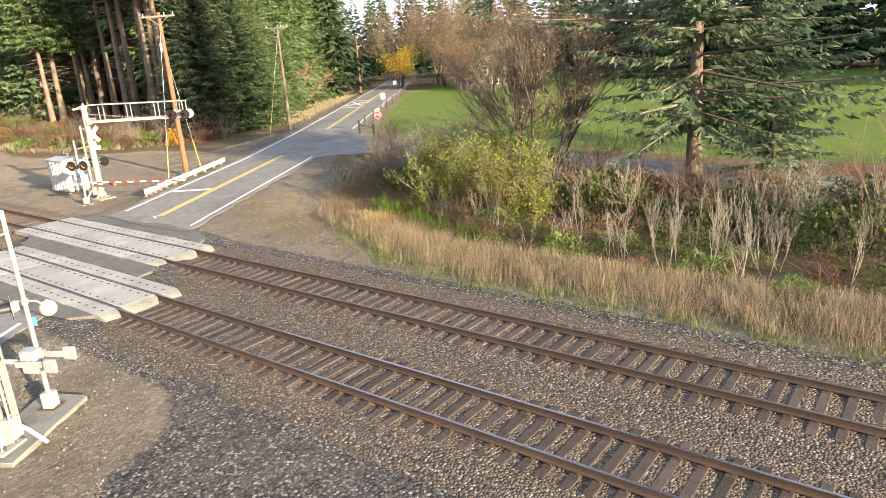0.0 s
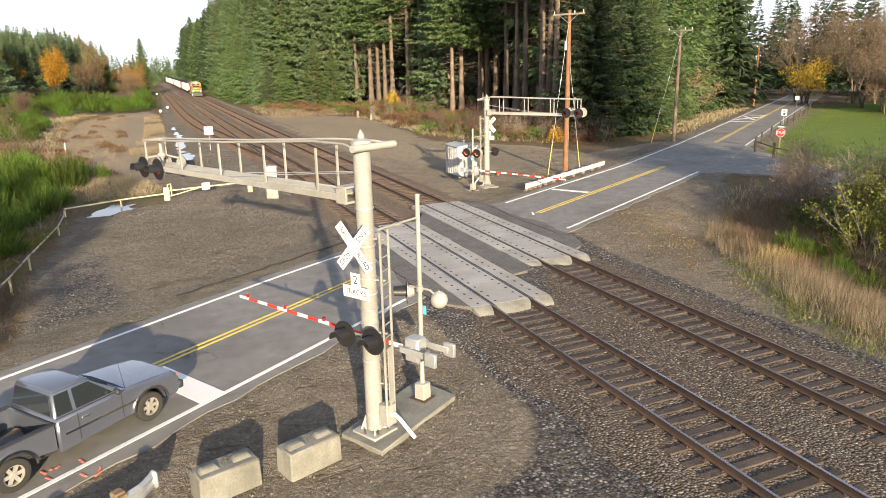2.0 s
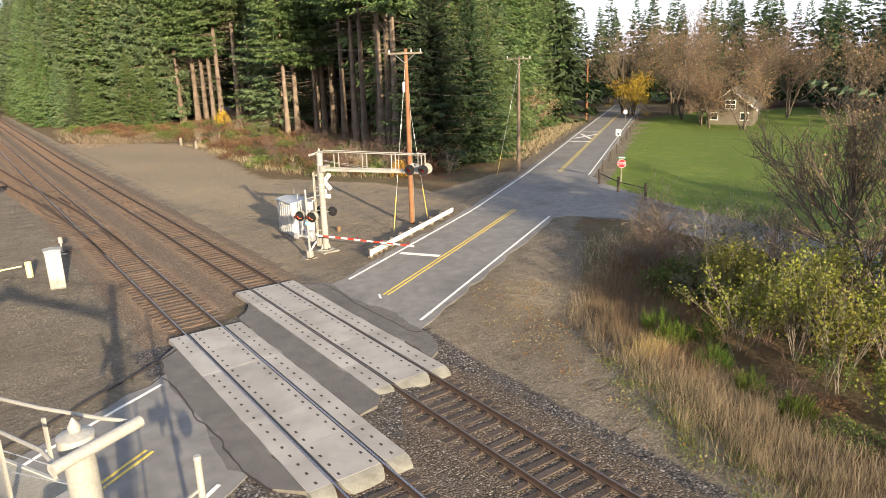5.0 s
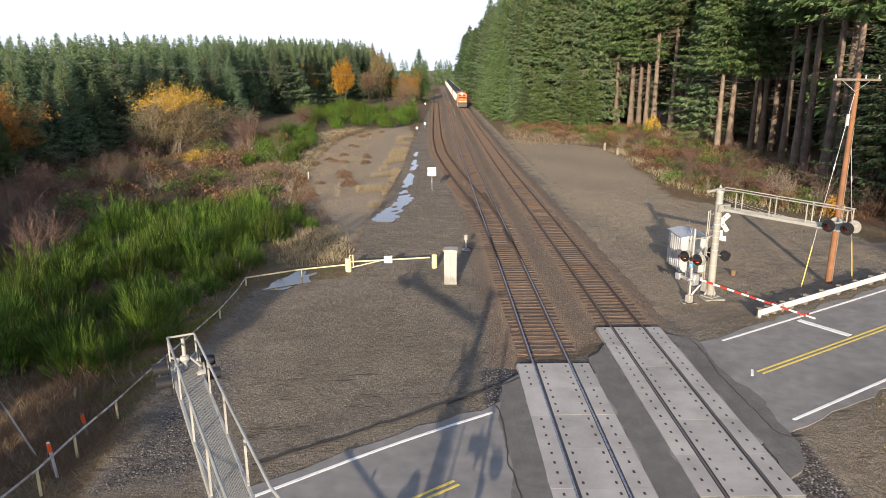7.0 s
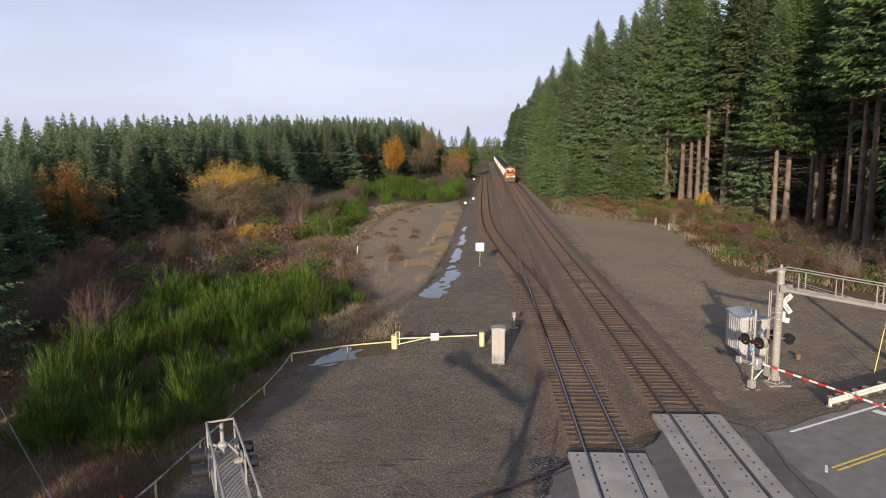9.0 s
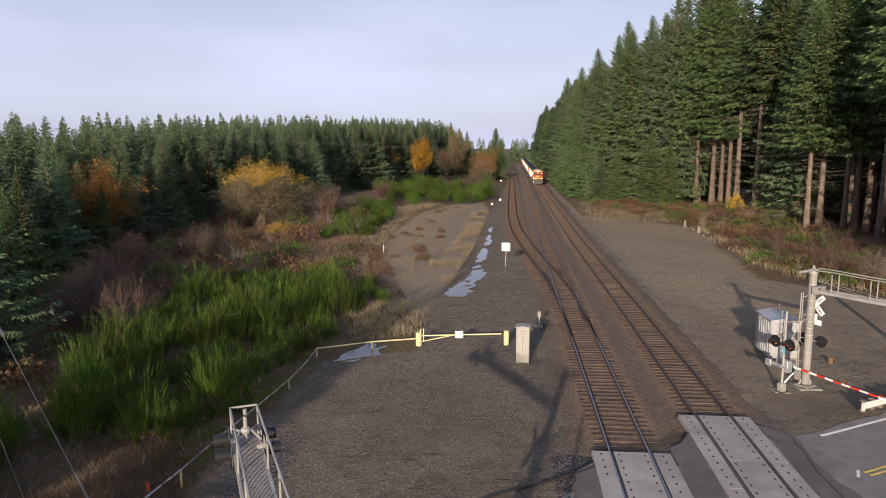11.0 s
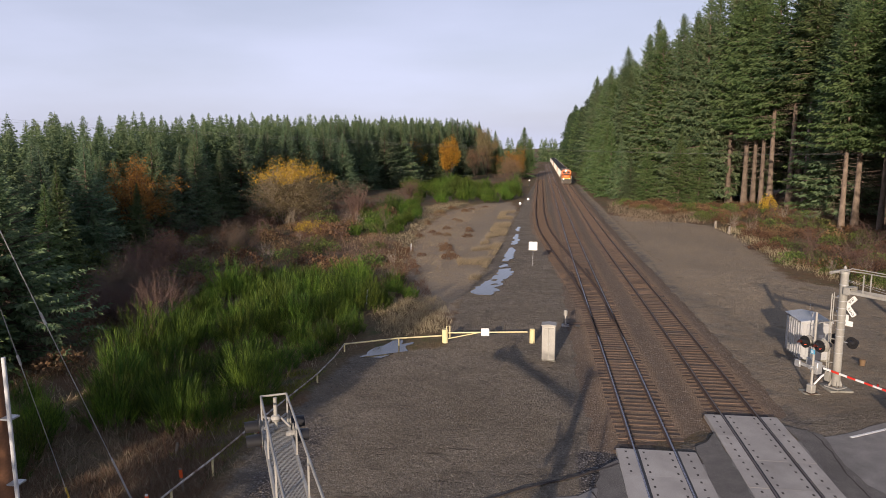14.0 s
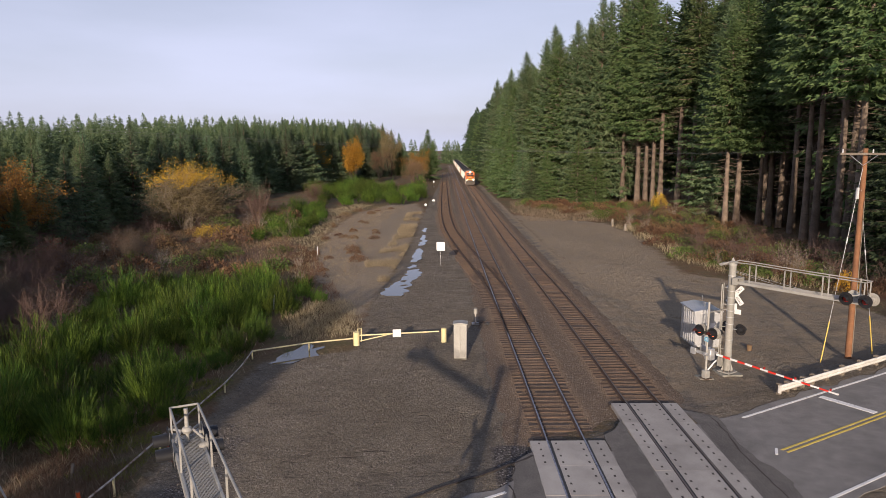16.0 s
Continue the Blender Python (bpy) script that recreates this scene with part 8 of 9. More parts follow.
def pickup():
    t = thing("pickup_truck", pose(-13.13, -16.95, 0.0, 0, 0, 37.8), "grey metallic extended-cab pickup truck waiting at the stop bar", "pickup truck")
    wb, zc, wr_ = 3.12, 0.36, 0.43
    xf, xr = wb / 2, -wb / 2
    hw = 0.84
    # body below the windows: front wings, doors, and hollow bed
    front = arch_outline(xf, xr, wr_, zc, 0.3, [(2.35, 0.36), (2.42, 0.5), (2.42, 0.78), (2.3, 0.9), (1.1, 1.02), (0.95, 1.04), (-0.62, 1.04)])
    cab_low = [p for p in front if p[0] > -0.62]
    start = [(-0.62, 1.04), (-0.62, 0.3)]
    outline = start + [p for p in cab_low if p[1] <= 1.05 and p != (-0.62, 1.04)]
    body = part("body", Geo().prism(outline, -hw, hw, "y"), M["truck_paint"], t, "grey metallic cab and wings", bevel=0.05)
    bonnet = [[(x, y * k, z + (0.0 if abs(y) > 0.7 else 0.03)) for y in (-0.74, -0.4, 0.4, 0.74)] for x, z, k in ((1.02, 1.035, 1.0), (1.7, 0.985, 0.98), (2.3, 0.9, 0.92))]
    g = Geo()
    for ring in bonnet:
        ring += [(ring[-1][0], ring[-1][1], 0.8), (ring[0][0], ring[0][1], 0.8)]
    g.loft(bonnet)
    part("bonnet", g, M["truck_paint"], body, "sloped bonnet")
    # bed
    for s in (-1, 1):
        side = [(-2.55, 0.98), (-2.58, 0.42)] + [(xr + wr_ * math.cos(a), zc + wr_ * math.sin(a)) for a in np.linspace(math.pi, 0, 11) if zc + wr_ * math.sin(a) >= 0.42] + [(-0.66, 0.42), (-0.66, 0.98)]
        y0, y1 = (s * hw, s * (hw - 0.09))
        part("bed_side", Geo().prism(side, min(y0, y1), max(y0, y1), "y"), M["truck_paint"], t, "grey bed side", bevel=0.015)
        part("bed_rail", Geo().box(-1.6, s * (hw - 0.05), 0.98, 1.9, 0.12, 0.03), M["plastic_dark"], t, "black bed rail cap")
        part("wheel_house", Geo().box(xr, s * (hw - 0.2), 0.5, 0.95, 0.24, 0.24), M["plastic_dark"], t, bevel=0.05)
    part("bed_floor", Geo().box(-1.62, 0, 0.5, 1.9, 1.55, 0.05), M["plastic_dark"], t, "dark ribbed bed floor")
    gate = part("tailgate", Geo().box(-2.58, 0, 0.48, 0.07, 1.6, 0.5), M["truck_paint"], t, "grey tailgate", bevel=0.015)
    part("tailgate_handle", Geo().box(-2.62, 0, 0.82, 0.02, 0.2, 0.06), M["plastic_dark"], gate)
    part("bed_head", Geo().box(-0.68, 0, 0.5, 0.05, 1.6, 0.5), M["truck_paint"], t)
    # greenhouse
    lo, hi = 1.03, 1.55
    fl = [(0.92, 0.76), (-0.6, 0.78)]
    up = [(0.28, 0.62), (-0.52, 0.64)]
    cabin = [[(x, s * y, lo) for (x, y), s in ((fl[0], -1), (fl[0], 1), (fl[1], 1), (fl[1], -1))], [(x, s * y, hi) for (x, y), s in ((up[0], -1), (up[0], 1), (up[1], 1), (up[1], -1))]]
    part("cab_frame", Geo().loft(cabin), M["truck_paint"], t, "grey cab upper", bevel=0.03)
    part("roof", Geo().loft([[(x, s * y, z) for (x, y), s in ((up[0], -1), (up[0], 1), (up[1], 1), (up[1], -1))] for z in (hi - 0.01,)] + [[(0.2, -0.56, 1.605), (0.2, 0.56, 1.605), (-0.46, 0.58, 1.605), (-0.46, -0.58, 1.605)]]), M["truck_paint"], t, "grey roof with faded clear coat", bevel=0.02)

    def pane(name, q, push, label=""):
        a, b, c, d = (Vector(p) for p in q)
        n = (b - a).cross(d - a).normalized() * push
        pts = [a + n, b + n, c + n, d + n, a - n * 0.2, b - n * 0.2, c - n * 0.2, d - n * 0.2]
        return part(name, Geo().add(pts, [(0, 1, 2, 3), (7, 6, 5, 4), (0, 4, 5, 1), (1, 5, 6, 2), (2, 6, 7, 3), (3, 7, 4, 0)]), M["glass"], t, label, smooth=False)

    def on_side(x, z, s):
        k = (z - lo) / (hi - lo)
        return (x, s * (0.77 * (1 - k) + 0.63 * k), z)
    for s in (-1, 1):
        order = (lambda q: q) if s < 0 else (lambda q: q[::-1])
        pane("door_window", order([on_side(-0.12, 1.08, s), on_side(0.72, 1.08, s), on_side(0.28, 1.5, s), on_side(-0.1, 1.5, s)]), 0.012, "dark side window")
        pane("rear_window", order([on_side(-0.54, 1.08, s), on_side(-0.2, 1.08, s), on_side(-0.18, 1.5, s), on_side(-0.48, 1.5, s)]), 0.012, "dark quarter window")
        part("mirror", Geo().box(0.72, s * 0.93, 1.06, 0.1, 0.17, 0.13), M["plastic_dark"], t, "black door mirror", bevel=0.03)
        part("side_strip", Geo().box(0.4, s * (hw + 0.008), 0.66, 1.75, 0.02, 0.05), M["chrome"], t, "bright rub strip")
        part("door_line", Geo().box(-0.16, s * (hw + 0.003), 0.42, 0.012, 0.012, 0.6), M["plastic_dark"], t)
        part("door_line", Geo().box(0.86, s * (hw + 0.003), 0.42, 0.012, 0.012, 0.58), M["plastic_dark"], t)
        part("door_handle", Geo().box(0.0, s * (hw + 0.012), 0.85, 0.18, 0.03, 0.05), M["chrome"], t, "chrome door handle", bevel=0.008)
        part("turn_signal", Geo().box(2.33, s * 0.72, 0.7, 0.16, 0.2, 0.14), M["amber"], t, "amber corner lamp", bevel=0.02)
        part("headlight", Geo().box(2.41, s * 0.46, 0.7, 0.04, 0.32, 0.15), M["lamp_glass"], t, "clear headlight", bevel=0.01)
        part("tail_light", Geo().box(-2.61, s * 0.76, 0.58, 0.03, 0.14, 0.34), M["lens_red"], t, "red tail light", bevel=0.008)
        for xc in (xf, xr):
            ring = [[(xc + rr * math.cos(a), s * yy, zc + rr * math.sin(a)) for rr, yy in ((wr_, hw - 0.01), (wr_ + 0.05, hw - 0.01), (wr_ + 0.05, hw + 0.035), (wr_, hw + 0.035))] for a in np.linspace(0.05, math.pi - 0.05, 14)]
            part("wheel_arch_flare", Geo().loft(ring), M["chrome"], t, "bright wheel-arch trim")
            wheel(t, xc, s * 0.73, 0.345, 0.22)
    pane("windscreen", [(0.9, -0.7, 1.07), (0.9, 0.7, 1.07), (0.31, 0.57, 1.51), (0.31, -0.57, 1.51)], 0.012, "dark windscreen")
    pane("back_window", [(-0.605, 0.68, 1.1), (-0.605, -0.68, 1.1), (-0.54, -0.58, 1.5), (-0.54, 0.58, 1.5)], 0.012, "dark rear window")
    part("front_bumper", Geo().box(2.46, 0, 0.42, 0.16, 1.66, 0.2), M["plastic_dark"], t, "dark front bumper", bevel=0.04)
    part("grille", Geo().box(2.42, 0, 0.7, 0.03, 0.6, 0.14), M["plastic_dark"], t, "dark grille")
    part("rear_bumper", Geo().box(-2.7, 0, 0.42, 0.14, 1.6, 0.16), M["chrome"], t, "chrome rear bumper", bevel=0.03)
    part("underside", Geo().box(0, 0, 0.3, 4.4, 1.3, 0.22), M["plastic_dark"], t)
    part("wiper", Geo().cyl((0.92, -0.3, 1.08), (0.7, 0.25, 1.26), 0.01, n=5), M["plastic_dark"], t)
    part("aerial", Geo().cyl((1.05, -0.72, 1.02), (0.95, -0.74, 1.7), 0.005, n=5), M["plastic_dark"], t)
    m = t.matrix_basis
    for name, p, size, tone, label in (("tool_bag", (-1.2, -0.2, 0.55), (0.5, 0.4, 0.25), "plastic_dark", "dark tool bag lying in the truck bed"), ("storage_box", (-1.5, 0.35, 0.55), (0.4, 0.35, 0.3), "sign_blue", "blue plastic box in the truck bed"),
                                       ("firewood_log", (-1.0, 0.2, 0.55), (0.45, 0.16, 0.16), "post_wood", "tan split log in the truck bed"), ("storage_box", (-1.9, -0.3, 0.55), (0.45, 0.4, 0.28), "concrete_raw", "pale carton in the truck bed"), ("fuel_canister", (-1.35, -0.55, 0.55), (0.4, 0.14, 0.14), "orange_plastic", "orange canister in the truck bed")):
        solo(name, Geo().box(0, 0, 0, *size), M[tone], label, name.replace("_", " "), m @ pose(*p, 0, 0, 25 * p[1] * 4), bevel=0.04)


pickup()


# ---- train ----
def rail_truck(parent, x, axles, pitch, side_tone="grime"):
    t = thing("bogie", pose(x, 0, 0), "", "")
    t.parent = parent
    L = pitch * (axles - 1)
    for s in (-1, 1):
        prof = [(-L / 2 - 0.55, 0.55), (-L / 2 - 0.5, 0.85), (-L / 2 + 0.4, 0.95), (L / 2 - 0.4, 0.95), (L / 2 + 0.5, 0.85), (L / 2 + 0.55, 0.55), (L / 2 - 0.35, 0.42), (-L / 2 + 0.35, 0.42)]
        y = s * 1.08
        part("side_frame", Geo().prism(prof, y - 0.09, y + 0.09, "y"), M[side_tone], t, "cast steel side frame", bevel=0.04)
        for k in range(axles):
            xx = -L / 2 + k * pitch
            part("journal_box", Geo().box(xx, s * 1.2, 0.38, 0.36, 0.14, 0.34).cyl((xx, s * 1.25, 0.53), (xx, s * 1.34, 0.53), 0.12, 0.1, 12), M[side_tone], t, bevel=0.02)
    for k in range(axles):
        xx = -L / 2 + k * pitch
        g = Geo().cyl((xx, -0.9, 0.5), (xx, 0.9, 0.5), 0.09, n=12)
        part("axle", g, M["grime"], t)
        for s in (-1, 1):
            g = Geo().cyl((xx, s * 0.69, 0.5), (xx, s * 0.72, 0.5), 0.52, 0.52, 24).cyl((xx, s * 0.72, 0.5), (xx, s * 0.82, 0.5), 0.485, 0.485, 24)
            part("wheel", g, M["grime"], t, "steel wheel")


def railing(parent, line, post_every, tone="loco_black", r=0.022, label="thin handrail"):
    pts = [Vector(p) for p in line]
    g = Geo().tube(pts, r, 6)
    part("handrail", g, M[tone], parent, label)
    return pts


def locomotive(m):
    t = thing("locomotive", m, "orange, black and yellow diesel locomotive heading a coal train", "locomotive")
    L = 22.3
    zf = 1.35
    part("underframe", Geo().box(0, 0, zf - 0.25, L - 1.2, 2.9, 0.4), M["loco_black"], t, "black underframe with walkways", bevel=0.03)
    for s in (-1, 1):
        for k in range(9):
            part("reflector", Geo().box(-9.2 + 2.3 * k, s * 1.455, zf - 0.08, 0.45, 0.015, 0.1), M["loco_yellow"], t, "yellow reflector")
    # long hood
    hood = part("long_hood", Geo().box(-2.9, 0, zf + 0.15, 14.4, 1.85, 1.75), M["loco_orange"], t, "orange engine hood", bevel=0.03)
    for s in (-1, 1):
        part("yellow_stripe", Geo().box(-2.9, s * 0.93, zf + 1.62, 14.3, 0.015, 0.22), M["loco_yellow"], hood, "yellow stripe below the roof line")
        part("yellow_stripe", Geo().box(-2.9, s * 0.93, zf + 0.22, 14.3, 0.015, 0.28), M["loco_yellow"], hood, "yellow stripe along the walkway")
        for k in range(14):
            part("hood_door", Geo().box(-9.3 + 0.98 * k, s * 0.935, zf + 0.55, 0.9, 0.015, 1.02), M["loco_orange"], hood, bevel=0.004)
        for k, w in enumerate((0.75, 0.8, 0.75, 0.7)):
            part("lettering_bar", Geo().box(-4.2 + s * -1 * (k - 1.5) * 0.95, s * 0.95, zf + 0.85, w, 0.012, 0.6), M["loco_black"], hood, "slanted black lettering block")
        part("swoosh", Geo().box(-4.2, s * 0.95, zf + 0.66, 4.6, 0.012, 0.09), M["loco_black"], hood, "black underline")
    part("upper_hood", Geo().prism([(-0.92, zf + 1.9), (0.92, zf + 1.9), (0.92, zf + 2.45), (0.7, zf + 2.7), (-0.7, zf + 2.7), (-0.92, zf + 2.45)], -10.1, 4.3, "x"), M["loco_black"], t, "black upper hood and roof", bevel=0.02)
    rad = part("radiator_wing", Geo().prism([(-1.45, zf + 2.15), (-0.9, zf + 1.85), (0.9, zf + 1.85), (1.45, zf + 2.15), (1.45, zf + 2.6), (1.2, zf + 2.85), (-1.2, zf + 2.85), (-1.45, zf + 2.6)], -10.3, -5.6, "x"), M["loco_black"], t, "flared black radiator housing", bevel=0.03)
    for k in range(3):
        part("radiator_fan", Geo().cyl((-9.2 + 1.4 * k, 0, zf + 2.84), (-9.2 + 1.4 * k, 0, zf + 2.93), 0.58, 0.55, 20), M["grime"], rad, "round roof fan")
    part("exhaust_stack", Geo().box(-1.6, 0, zf + 2.68, 0.9, 0.5, 0.18), M["grime"], t, bevel=0.03)
    part("dynamic_brake_hatch", Geo().box(1.6, 0, zf + 2.68, 1.8, 1.1, 0.1), M["loco_black"], t, bevel=0.02)
    part("roof_box", Geo().box(-3.6, 0.1, zf + 2.7, 0.9, 0.5, 0.16), M["sign_white"], t, "white antenna box", bevel=0.02)
    for s in (-1, 1):
        part("intake_grille", Geo().box(3.2, s * 0.93, zf + 1.95, 1.3, 0.03, 0.5), M["grime"], t, "louvred intake grille")
    # cab and nose
    cab = part("cab", Geo().prism([(-1.5, zf + 0.1), (1.5, zf + 0.1), (1.5, zf + 2.35), (1.05, zf + 2.85), (-1.05, zf + 2.85), (-1.5, zf + 2.35)], 4.4, 7.0, "x"), M["loco_orange"], t, "orange driver's cab", bevel=0.04)
    part("cab_roof", Geo().prism([(-1.3, zf + 2.62), (1.3, zf + 2.62), (1.0, zf + 2.9), (-1.0, zf + 2.9)], 4.3, 7.1, "x"), M["loco_orange"], cab, "orange cab roof")
    part("air_conditioner", Geo().box(5.6, 0, zf + 2.88, 1.0, 0.9, 0.16), M["tank_tan"], cab, bevel=0.03)
    for s in (-1, 1):
        for x, w in ((4.95, 0.4), (5.6, 0.7), (6.3, 0.42)):
            v = part("side_window", Geo().box(x, s * 1.5, zf + 1.5, w + 0.08, 0.03, 0.68), M["loco_black"], cab, "framed cab side window")
            part("pane", Geo().box(x, s * 1.512, zf + 1.54, w, 0.02, 0.6), M["glass"], v)
        for k, w in enumerate((0.3, 0.3, 0.3, 0.3)):
            part("number_bar", Geo().box(5.0 + 0.42 * k, s * 1.512, zf + 0.85, 0.3, 0.012, 0.42), M["loco_black"], cab, "plain dark number block")
        part("yellow_stripe", Geo().box(6.6, s * 1.51, zf + 0.22, 4.4, 0.015, 0.22), M["loco_yellow"], cab)
    nose = Geo()
    nose.loft([[(7.0, -1.45, zf + 0.1), (7.0, 1.45, zf + 0.1), (7.0, 1.45, zf + 1.55), (7.0, 1.1, zf + 1.72), (7.0, -1.1, zf + 1.72), (7.0, -1.45, zf + 1.55)], [(8.7, -1.2, zf + 0.1), (8.7, 1.2, zf + 0.1), (8.7, 1.1, zf + 1.2), (8.7, 0.8, zf + 1.35), (8.7, -0.8, zf + 1.35), (8.7, -1.1, zf + 1.2)], [(9.15, -0.75, zf + 0.1), (9.15, 0.75, zf + 0.1), (9.15, 0.7, zf + 1.1), (9.15, 0.5, zf + 1.2), (9.15, -0.5, zf + 1.2), (9.15, -0.7, zf + 1.1)]])
    nz = part("nose", nose, M["loco_orange"], t, "orange sloped nose", bevel=0.02)
    part("nose_top", Geo().add([(7.02, -1.05, zf + 1.735), (7.02, 1.05, zf + 1.735), (8.7, 0.78, zf + 1.365), (8.7, -0.78, zf + 1.365), (7.02, -1.05, zf + 1.70), (7.02, 1.05, zf + 1.70), (8.7, 0.78, zf + 1.33), (8.7, -0.78, zf + 1.33)], [(0, 1, 2, 3), (7, 6, 5, 4), (0, 4, 5, 1), (1, 5, 6, 2), (2, 6, 7, 3), (3, 7, 4, 0)]), M["loco_black"], nz, "black anti-glare nose top")
    part("yellow_stripe", Geo().box(9.165, 0, zf + 0.2, 0.015, 1.3, 0.18), M["loco_yellow"], nz)
    part("nose_emblem", Geo().box(9.165, 0, zf + 0.6, 0.015, 1.1, 0.24), M["loco_black"], nz, "black slanted emblem block")
    part("nose_door_window", Geo().box(9.165, 0.35, zf + 0.92, 0.02, 0.2, 0.2), M["glass"], nz)
    for s in (-1, 1):
        q = [(7.03, s * 0.18, zf + 1.82), (7.03, s * 1.2, zf + 1.82), (6.98, s * 1.1, zf + 2.42), (6.98, s * 0.18, zf + 2.42)]
        part("windscreen", Geo().add([(x + o, y, z) for o in (0.0, 0.03) for x, y, z in q], [(0, 1, 2, 3), (7, 6, 5, 4), (0, 4, 5, 1), (1, 5, 6, 2), (2, 6, 7, 3), (3, 7, 4, 0)]), M["glass"], cab, "sloping windscreen pane", smooth=False)
        part("number_board", Geo().box(7.03, s * 0.62, zf + 2.5, 0.03, 0.62, 0.18), M["loco_black"], cab, "dark number board")
        part("number_bar", Geo().box(7.05, s * 0.62, zf + 2.53, 0.01, 0.46, 0.11), M["sign_white"], cab, "pale number bar")
        part("headlight", Geo().cyl((7.04, s * 0.12, zf + 2.6), (7.09, s * 0.12, zf + 2.6), 0.09, n=14), M["headlight"], cab, "lit headlight")
        part("ditch_light", Geo().cyl((10.6, s * 0.95, zf + 0.35), (10.66, s * 0.95, zf + 0.35), 0.1, n=14), M["headlight"], t, "lit ditch light")
        # steps and rails
        for k in range(4):
            part("step", Geo().box(10.0, s * 1.25, 0.35 + 0.28 * k, 0.6, 0.35, 0.03), M["grime"], t)
        part("step_rail", Geo().tube([(9.75, s * 1.45, 0.35), (9.75, s * 1.45, zf + 0.9), (9.4, s * 1.35, zf + 1.1)], 0.028, 6).tube([(10.35, s * 1.4, 0.35), (10.35, s * 1.4, zf + 0.9), (10.55, s * 1.1, zf + 1.05)], 0.028, 6), M["sign_white"], t, "white grab rails at the steps")
        railing(t, [(-10.4, s * 1.4, zf + 1.0), (2.6, s * 1.4, zf + 1.0), (3.2, s * 1.4, zf + 1.35), (4.4, s * 1.45, zf + 1.35)], 1.6)
        for k in range(10):
            part("rail_post", Geo().cyl((-10.3 + 1.55 * k, s * 1.4, zf + 0.1), (-10.3 + 1.55 * k, s * 1.4, zf + 1.0), 0.018, n=6), M["loco_black"], t)
        part("air_tank", Geo().cyl((-2.2, s * 1.15, 0.95), (0.1, s * 1.15, 0.95), 0.24, n=16).dome((0.1, s * 1.15, 0.95), 0.05), M["tank_tan"], t, "dusty tan air reservoir")
        part("air_tank", Geo().cyl((0.4, s * 1.15, 0.95), (2.6, s * 1.15, 0.95), 0.24, n=16), M["tank_tan"], t, "dusty tan air reservoir")
    part("fuel_tank", Geo().prism([(-1.35, 1.1), (-1.35, 0.6), (-1.0, 0.32), (1.0, 0.32), (1.35, 0.6), (1.35, 1.1)], -4.2, 4.0, "x"), M["tank_tan"], t, "dusty tan fuel tank", bevel=0.04)
    part("front_platform", Geo().box(10.0, 0, zf - 0.1, 1.6, 2.6, 0.15), M["loco_black"], t)
    part("pilot", Geo().prism([(-1.3, 0.25), (1.3, 0.25), (1.45, 1.2), (-1.45, 1.2)], 10.6, 10.75, "x"), M["grime"], t, "grimy pilot sheet", bevel=0.02)
    part("snow_plough", Geo().add([(10.75, -1.3, 0.15), (10.75, 1.3, 0.15), (10.75, 1.3, 0.7), (10.75, -1.3, 0.7), (11.15, 0, 0.15), (11.0, 0, 0.7)], [(0, 4, 5, 3), (4, 1, 2, 5), (0, 3, 2, 1), (3, 5, 2), (0, 1, 4)]), M["grime"], t, "steel plough blade")
    part("coupler", Geo().box(11.1, 0, 0.78, 0.7, 0.28, 0.3), M["grime"], t, "knuckle coupler", bevel=0.04)
    part("front_rail", Geo().tube([(10.7, -1.1, zf + 0.1), (10.7, -1.1, zf + 1.0), (10.7, 1.1, zf + 1.0), (10.7, 1.1, zf + 0.1)], 0.025, 6), M["loco_yellow"], t, "yellow front handrail")
    rail_truck(t, 6.4, 3, 1.9)
    rail_truck(t, -6.4, 3, 1.9)
    return t


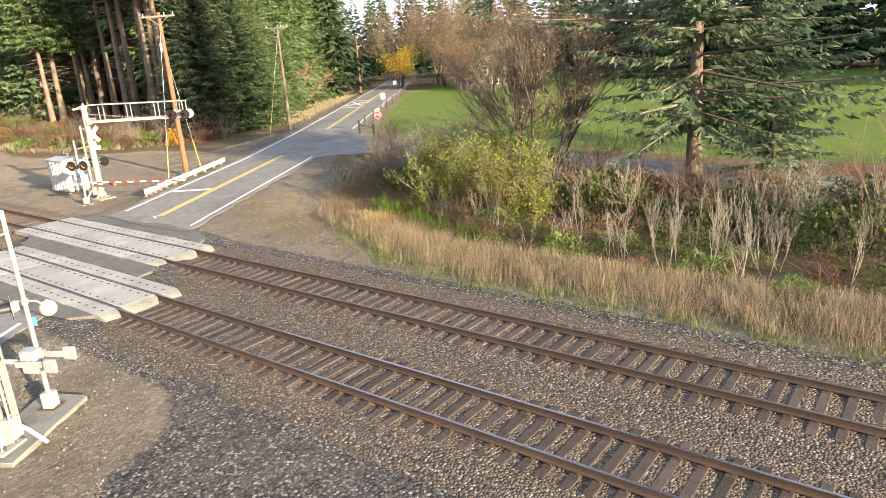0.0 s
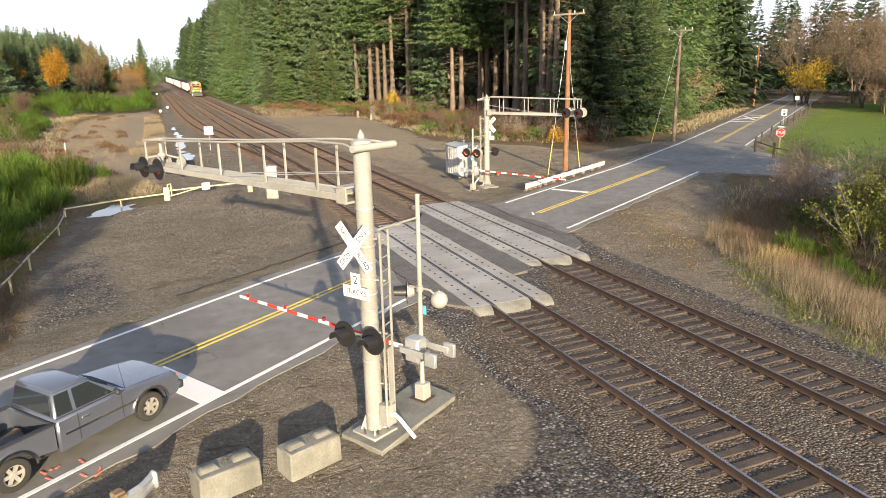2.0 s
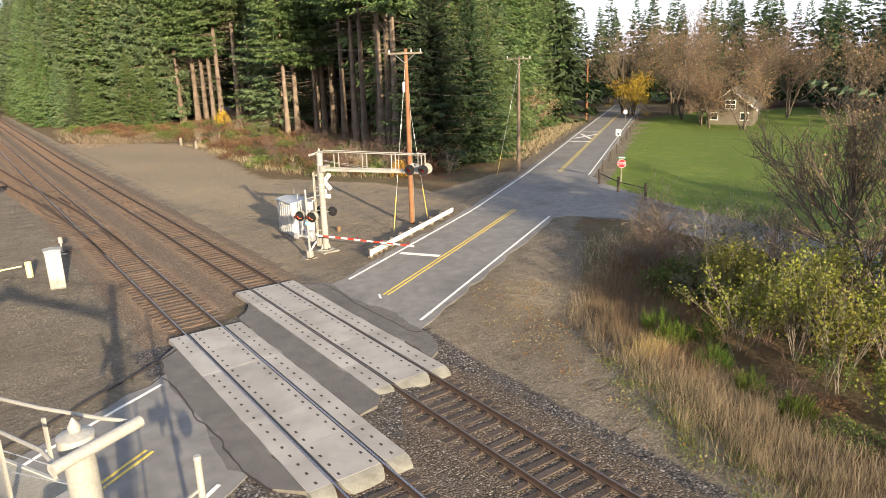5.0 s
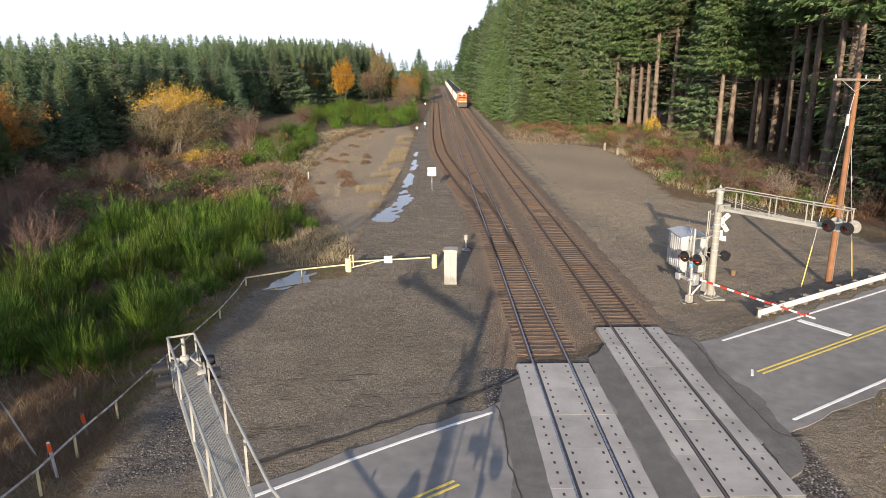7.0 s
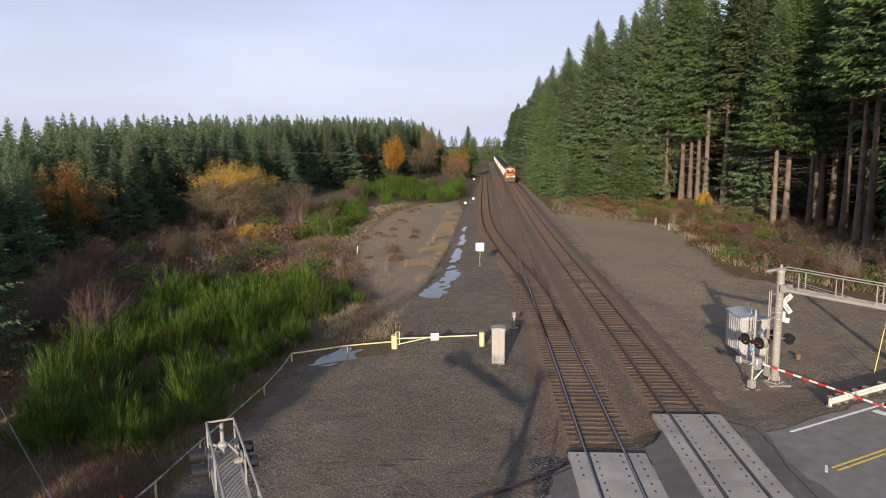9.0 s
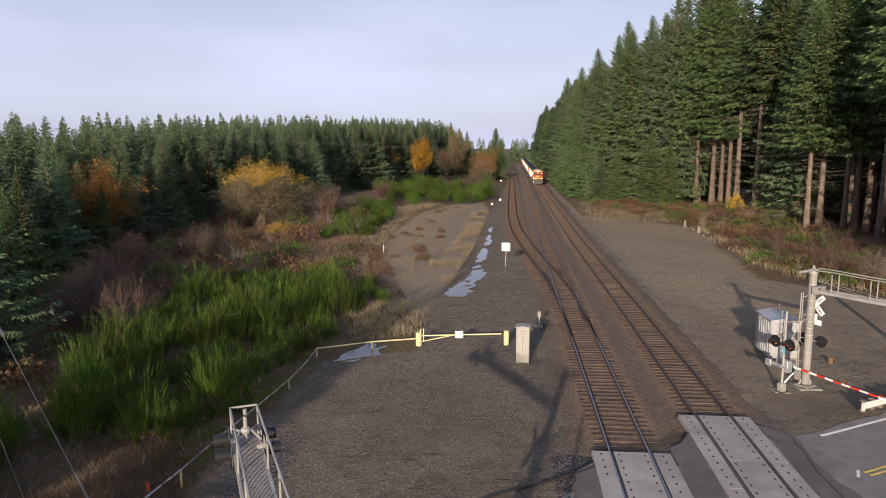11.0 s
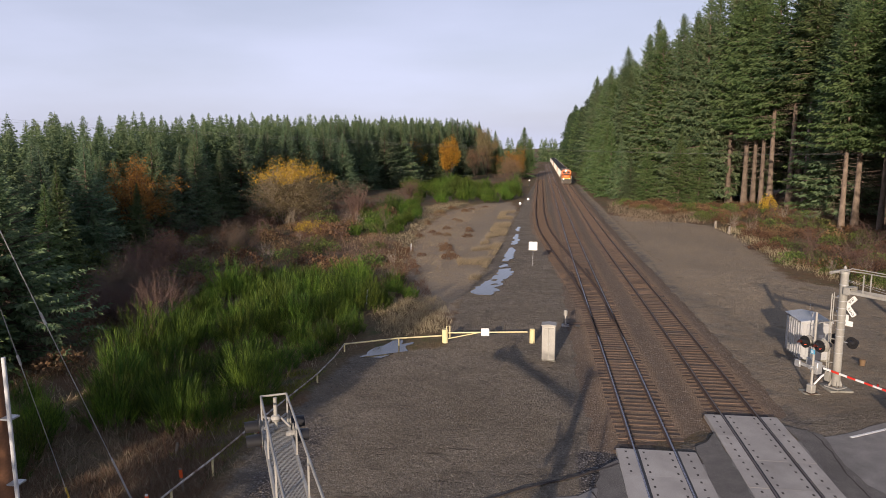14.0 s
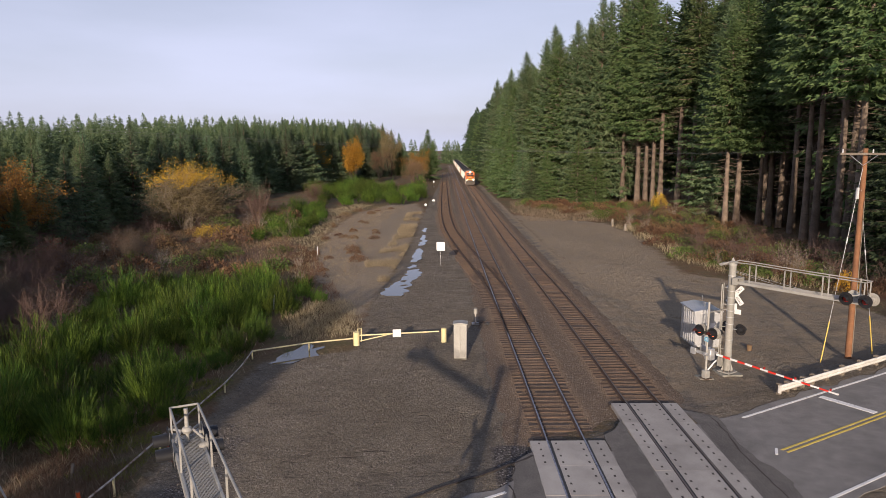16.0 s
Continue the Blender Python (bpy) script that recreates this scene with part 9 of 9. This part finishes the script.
def hopper(m, tone, label):
    t = thing("hopper_car", m, label, "hopper car", "coal train cars")
    L = 15.4
    body = [(-1.5, 1.2), (-1.55, 1.4), (-1.55, 3.55), (1.55, 3.55), (1.55, 1.4), (1.5, 1.2)]
    part("body", Geo().prism(body, -L / 2 + 1.0, L / 2 - 1.0, "x"), M[tone], t, "ribbed car body", bevel=0.03)
    for s in (-1, 1):
        for k in range(13):
            part("rib", Geo().box(-6.3 + 1.05 * k, s * 1.59, 1.25, 0.12, 0.1, 2.3), M[tone], t)
        part("side_sill", Geo().box(0, s * 1.45, 1.0, L - 0.6, 0.14, 0.25), M["grime"], t)
        part("end_slope", Geo().add([(s * (L / 2 - 1.0), -1.5, 3.3), (s * (L / 2 - 1.0), 1.5, 3.3), (s * (L / 2 - 2.2), 1.5, 1.3), (s * (L / 2 - 2.2), -1.5, 1.3), (s * (L / 2 - 0.95), -1.5, 3.3), (s * (L / 2 - 0.95), 1.5, 3.3)], [(0, 1, 2, 3), (0, 4, 5, 1)]), M["grime"], t)
        part("end_ladder", Geo().box(s * (L / 2 - 0.5), 1.35, 1.1, 0.05, 0.06, 2.3).box(s * (L / 2 - 0.5), 0.9, 1.1, 0.05, 0.06, 2.3).box(s * (L / 2 - 0.5), 1.12, 1.6, 0.04, 0.45, 0.04).box(s * (L / 2 - 0.5), 1.12, 2.1, 0.04, 0.45, 0.04).box(s * (L / 2 - 0.5), 1.12, 2.6, 0.04, 0.45, 0.04), M[tone], t, "end ladder")
        part("coupler", Geo().box(s * (L / 2 + 0.1), 0, 0.78, 0.8, 0.24, 0.26), M["grime"], t)
        rail_truck(t, s * (L / 2 - 2.2), 2, 1.75)
        part("top_rim", Geo().box(0, s * 1.55, 3.5, L - 2.0, 0.14, 0.12), M[tone], t)
    for x in (-2.6, 0, 2.6):
        part("discharge_chute", Geo().loft([[(x + a * 1.1, b * 1.2, 1.3) for a, b in ((-1, -1), (1, -1), (1, 1), (-1, 1))], [(x + a * 0.45, b * 0.6, 0.45) for a, b in ((-1, -1), (1, -1), (1, 1), (-1, 1))]]), M["grime"], t)
    rr = np.random.default_rng(3)
    xs, ys = np.linspace(-6.5, 6.5, 27), np.linspace(-1.45, 1.45, 7)
    pts = [(x, y, 3.55 + 0.35 * (1 - (y / 1.45) ** 2) * min(1, (6.6 - abs(x)) / 1.2) + rr.normal(0, 0.03)) for x in xs for y in ys]
    part("coal_load", Geo().add(pts, [(i * 7 + j, i * 7 + j + 1, (i + 1) * 7 + j + 1, (i + 1) * 7 + j) for i in range(26) for j in range(6)]), M["coal"], t, "heaped black coal load")
    return t


TX, TY = 3.45, 201.0
locomotive(pose(TX, TY, 0.02, 0, 0, -90))
cars = [hopper(pose(TX, TY + 11.6 + 8.0, 0.02, 0, 0, -90), "hopper", "pale ribbed aluminium hopper car heaped with coal"), hopper(pose(TX, TY + 11.6 + 8.0 + 32.0, 0.02, 0, 0, -90), "hopper_rust", "rust-brown ribbed hopper car heaped with coal")]
for k in range(1, 15):
    if k == 2:
        continue
    copy_thing(cars[1] if k in (7, 12) else cars[0], pose(TX, TY + 19.6 + 16.0 * k, 0.02, 0, 0, -90))


# ---- ties: those near the crossing as pieces, the rest joined ----
def tie_mesh(material):
    g = Geo().box(0, 0, -0.36, 2.6, 0.23, 0.19)
    return mesh_of("tie", g, M[material], 0.015, False)


def plate_mesh():
    g = Geo()
    for s in (-1, 1):
        g.box(s * 0.755, 0, -0.172, 0.36, 0.19, 0.016)
        for a in (-0.11, 0.11):
            g.box(s * 0.755 + a, 0.05 if a > 0 else -0.05, -0.16, 0.035, 0.035, 0.035)
    return mesh_of("tie_plate", g, M["plate"], 0, False)


tie_me, dusty_me, plate_me = tie_mesh("tie"), tie_mesh("tie_dusty"), plate_mesh()
tr = np.random.default_rng(17)


def lay_ties(which, spans, parent, near):
    rest, restp = Geo(), Geo()
    for a, b in spans:
        for y in np.arange(a, b, 0.5):
            x0 = track_x(which, y)
            yy, dx, turn = y + tr.normal(0, 0.025), x0 + tr.normal(0, 0.03), tr.normal(0, 0.8)
            z = tr.normal(0, 0.006)
            if near[0] < y < near[1]:
                ob = new("tie", dusty_me if y > 0 and tr.random() < 0.85 else tie_me)
                ob.parent = parent
                ob.matrix_basis = pose(dx, yy, z, 0, 0, turn)
                pl = new("tie_plate", plate_me)
                pl.parent = ob
                pl.matrix_basis = pose(x0 - dx, 0, -z)
            else:
                rest.box(dx, yy, -0.36, 2.6, 0.23, 0.19 + z)
                if y < 60:
                    for s in (-1, 1):
                        restp.box(x0 + s * 0.755, yy, -0.172, 0.36, 0.19, 0.016)
    for name, g, mt in (("tie_row", rest, "tie_dusty"), ("tie_plate_row", restp, "plate")):
        if g.v:
            ob = part(name, g, M[mt], parent, "rows of further dusty timber ties" if mt == "tie_dusty" else "", smooth=False)
            tagged(ob, kind="stuff")


lay_ties(0, ((-62, -13.7), (0.5, 240)), tracks[0], (-46, 46))
lay_ties(1, ((-62, -9.9), (4.6, 240)), tracks[1], (-46, 46))
sq_, sn_ = along([p for p in SIDING if p[1] > 17], 0.55)
g = Geo()
for k in range(len(sq_)):
    if sq_[k][1] < 220:
        wide = 2.6 if sq_[k][1] > 48 else 0.0
        if wide:
            g.box(0, 0, -0.36, wide, 0.23, 0.185, pose(sq_[k][0], sq_[k][1], 0, 0, 0, math.degrees(math.atan2(sn_[k][1], sn_[k][0]))))
        else:
            g.box(sq_[k][0] - 0.75, sq_[k][1] + 0.25, -0.36, 1.8, 0.2, 0.183)
tagged(part("tie_row", g, M["tie_dusty"], siding, "dusty timber ties of the siding", smooth=False), kind="stuff")
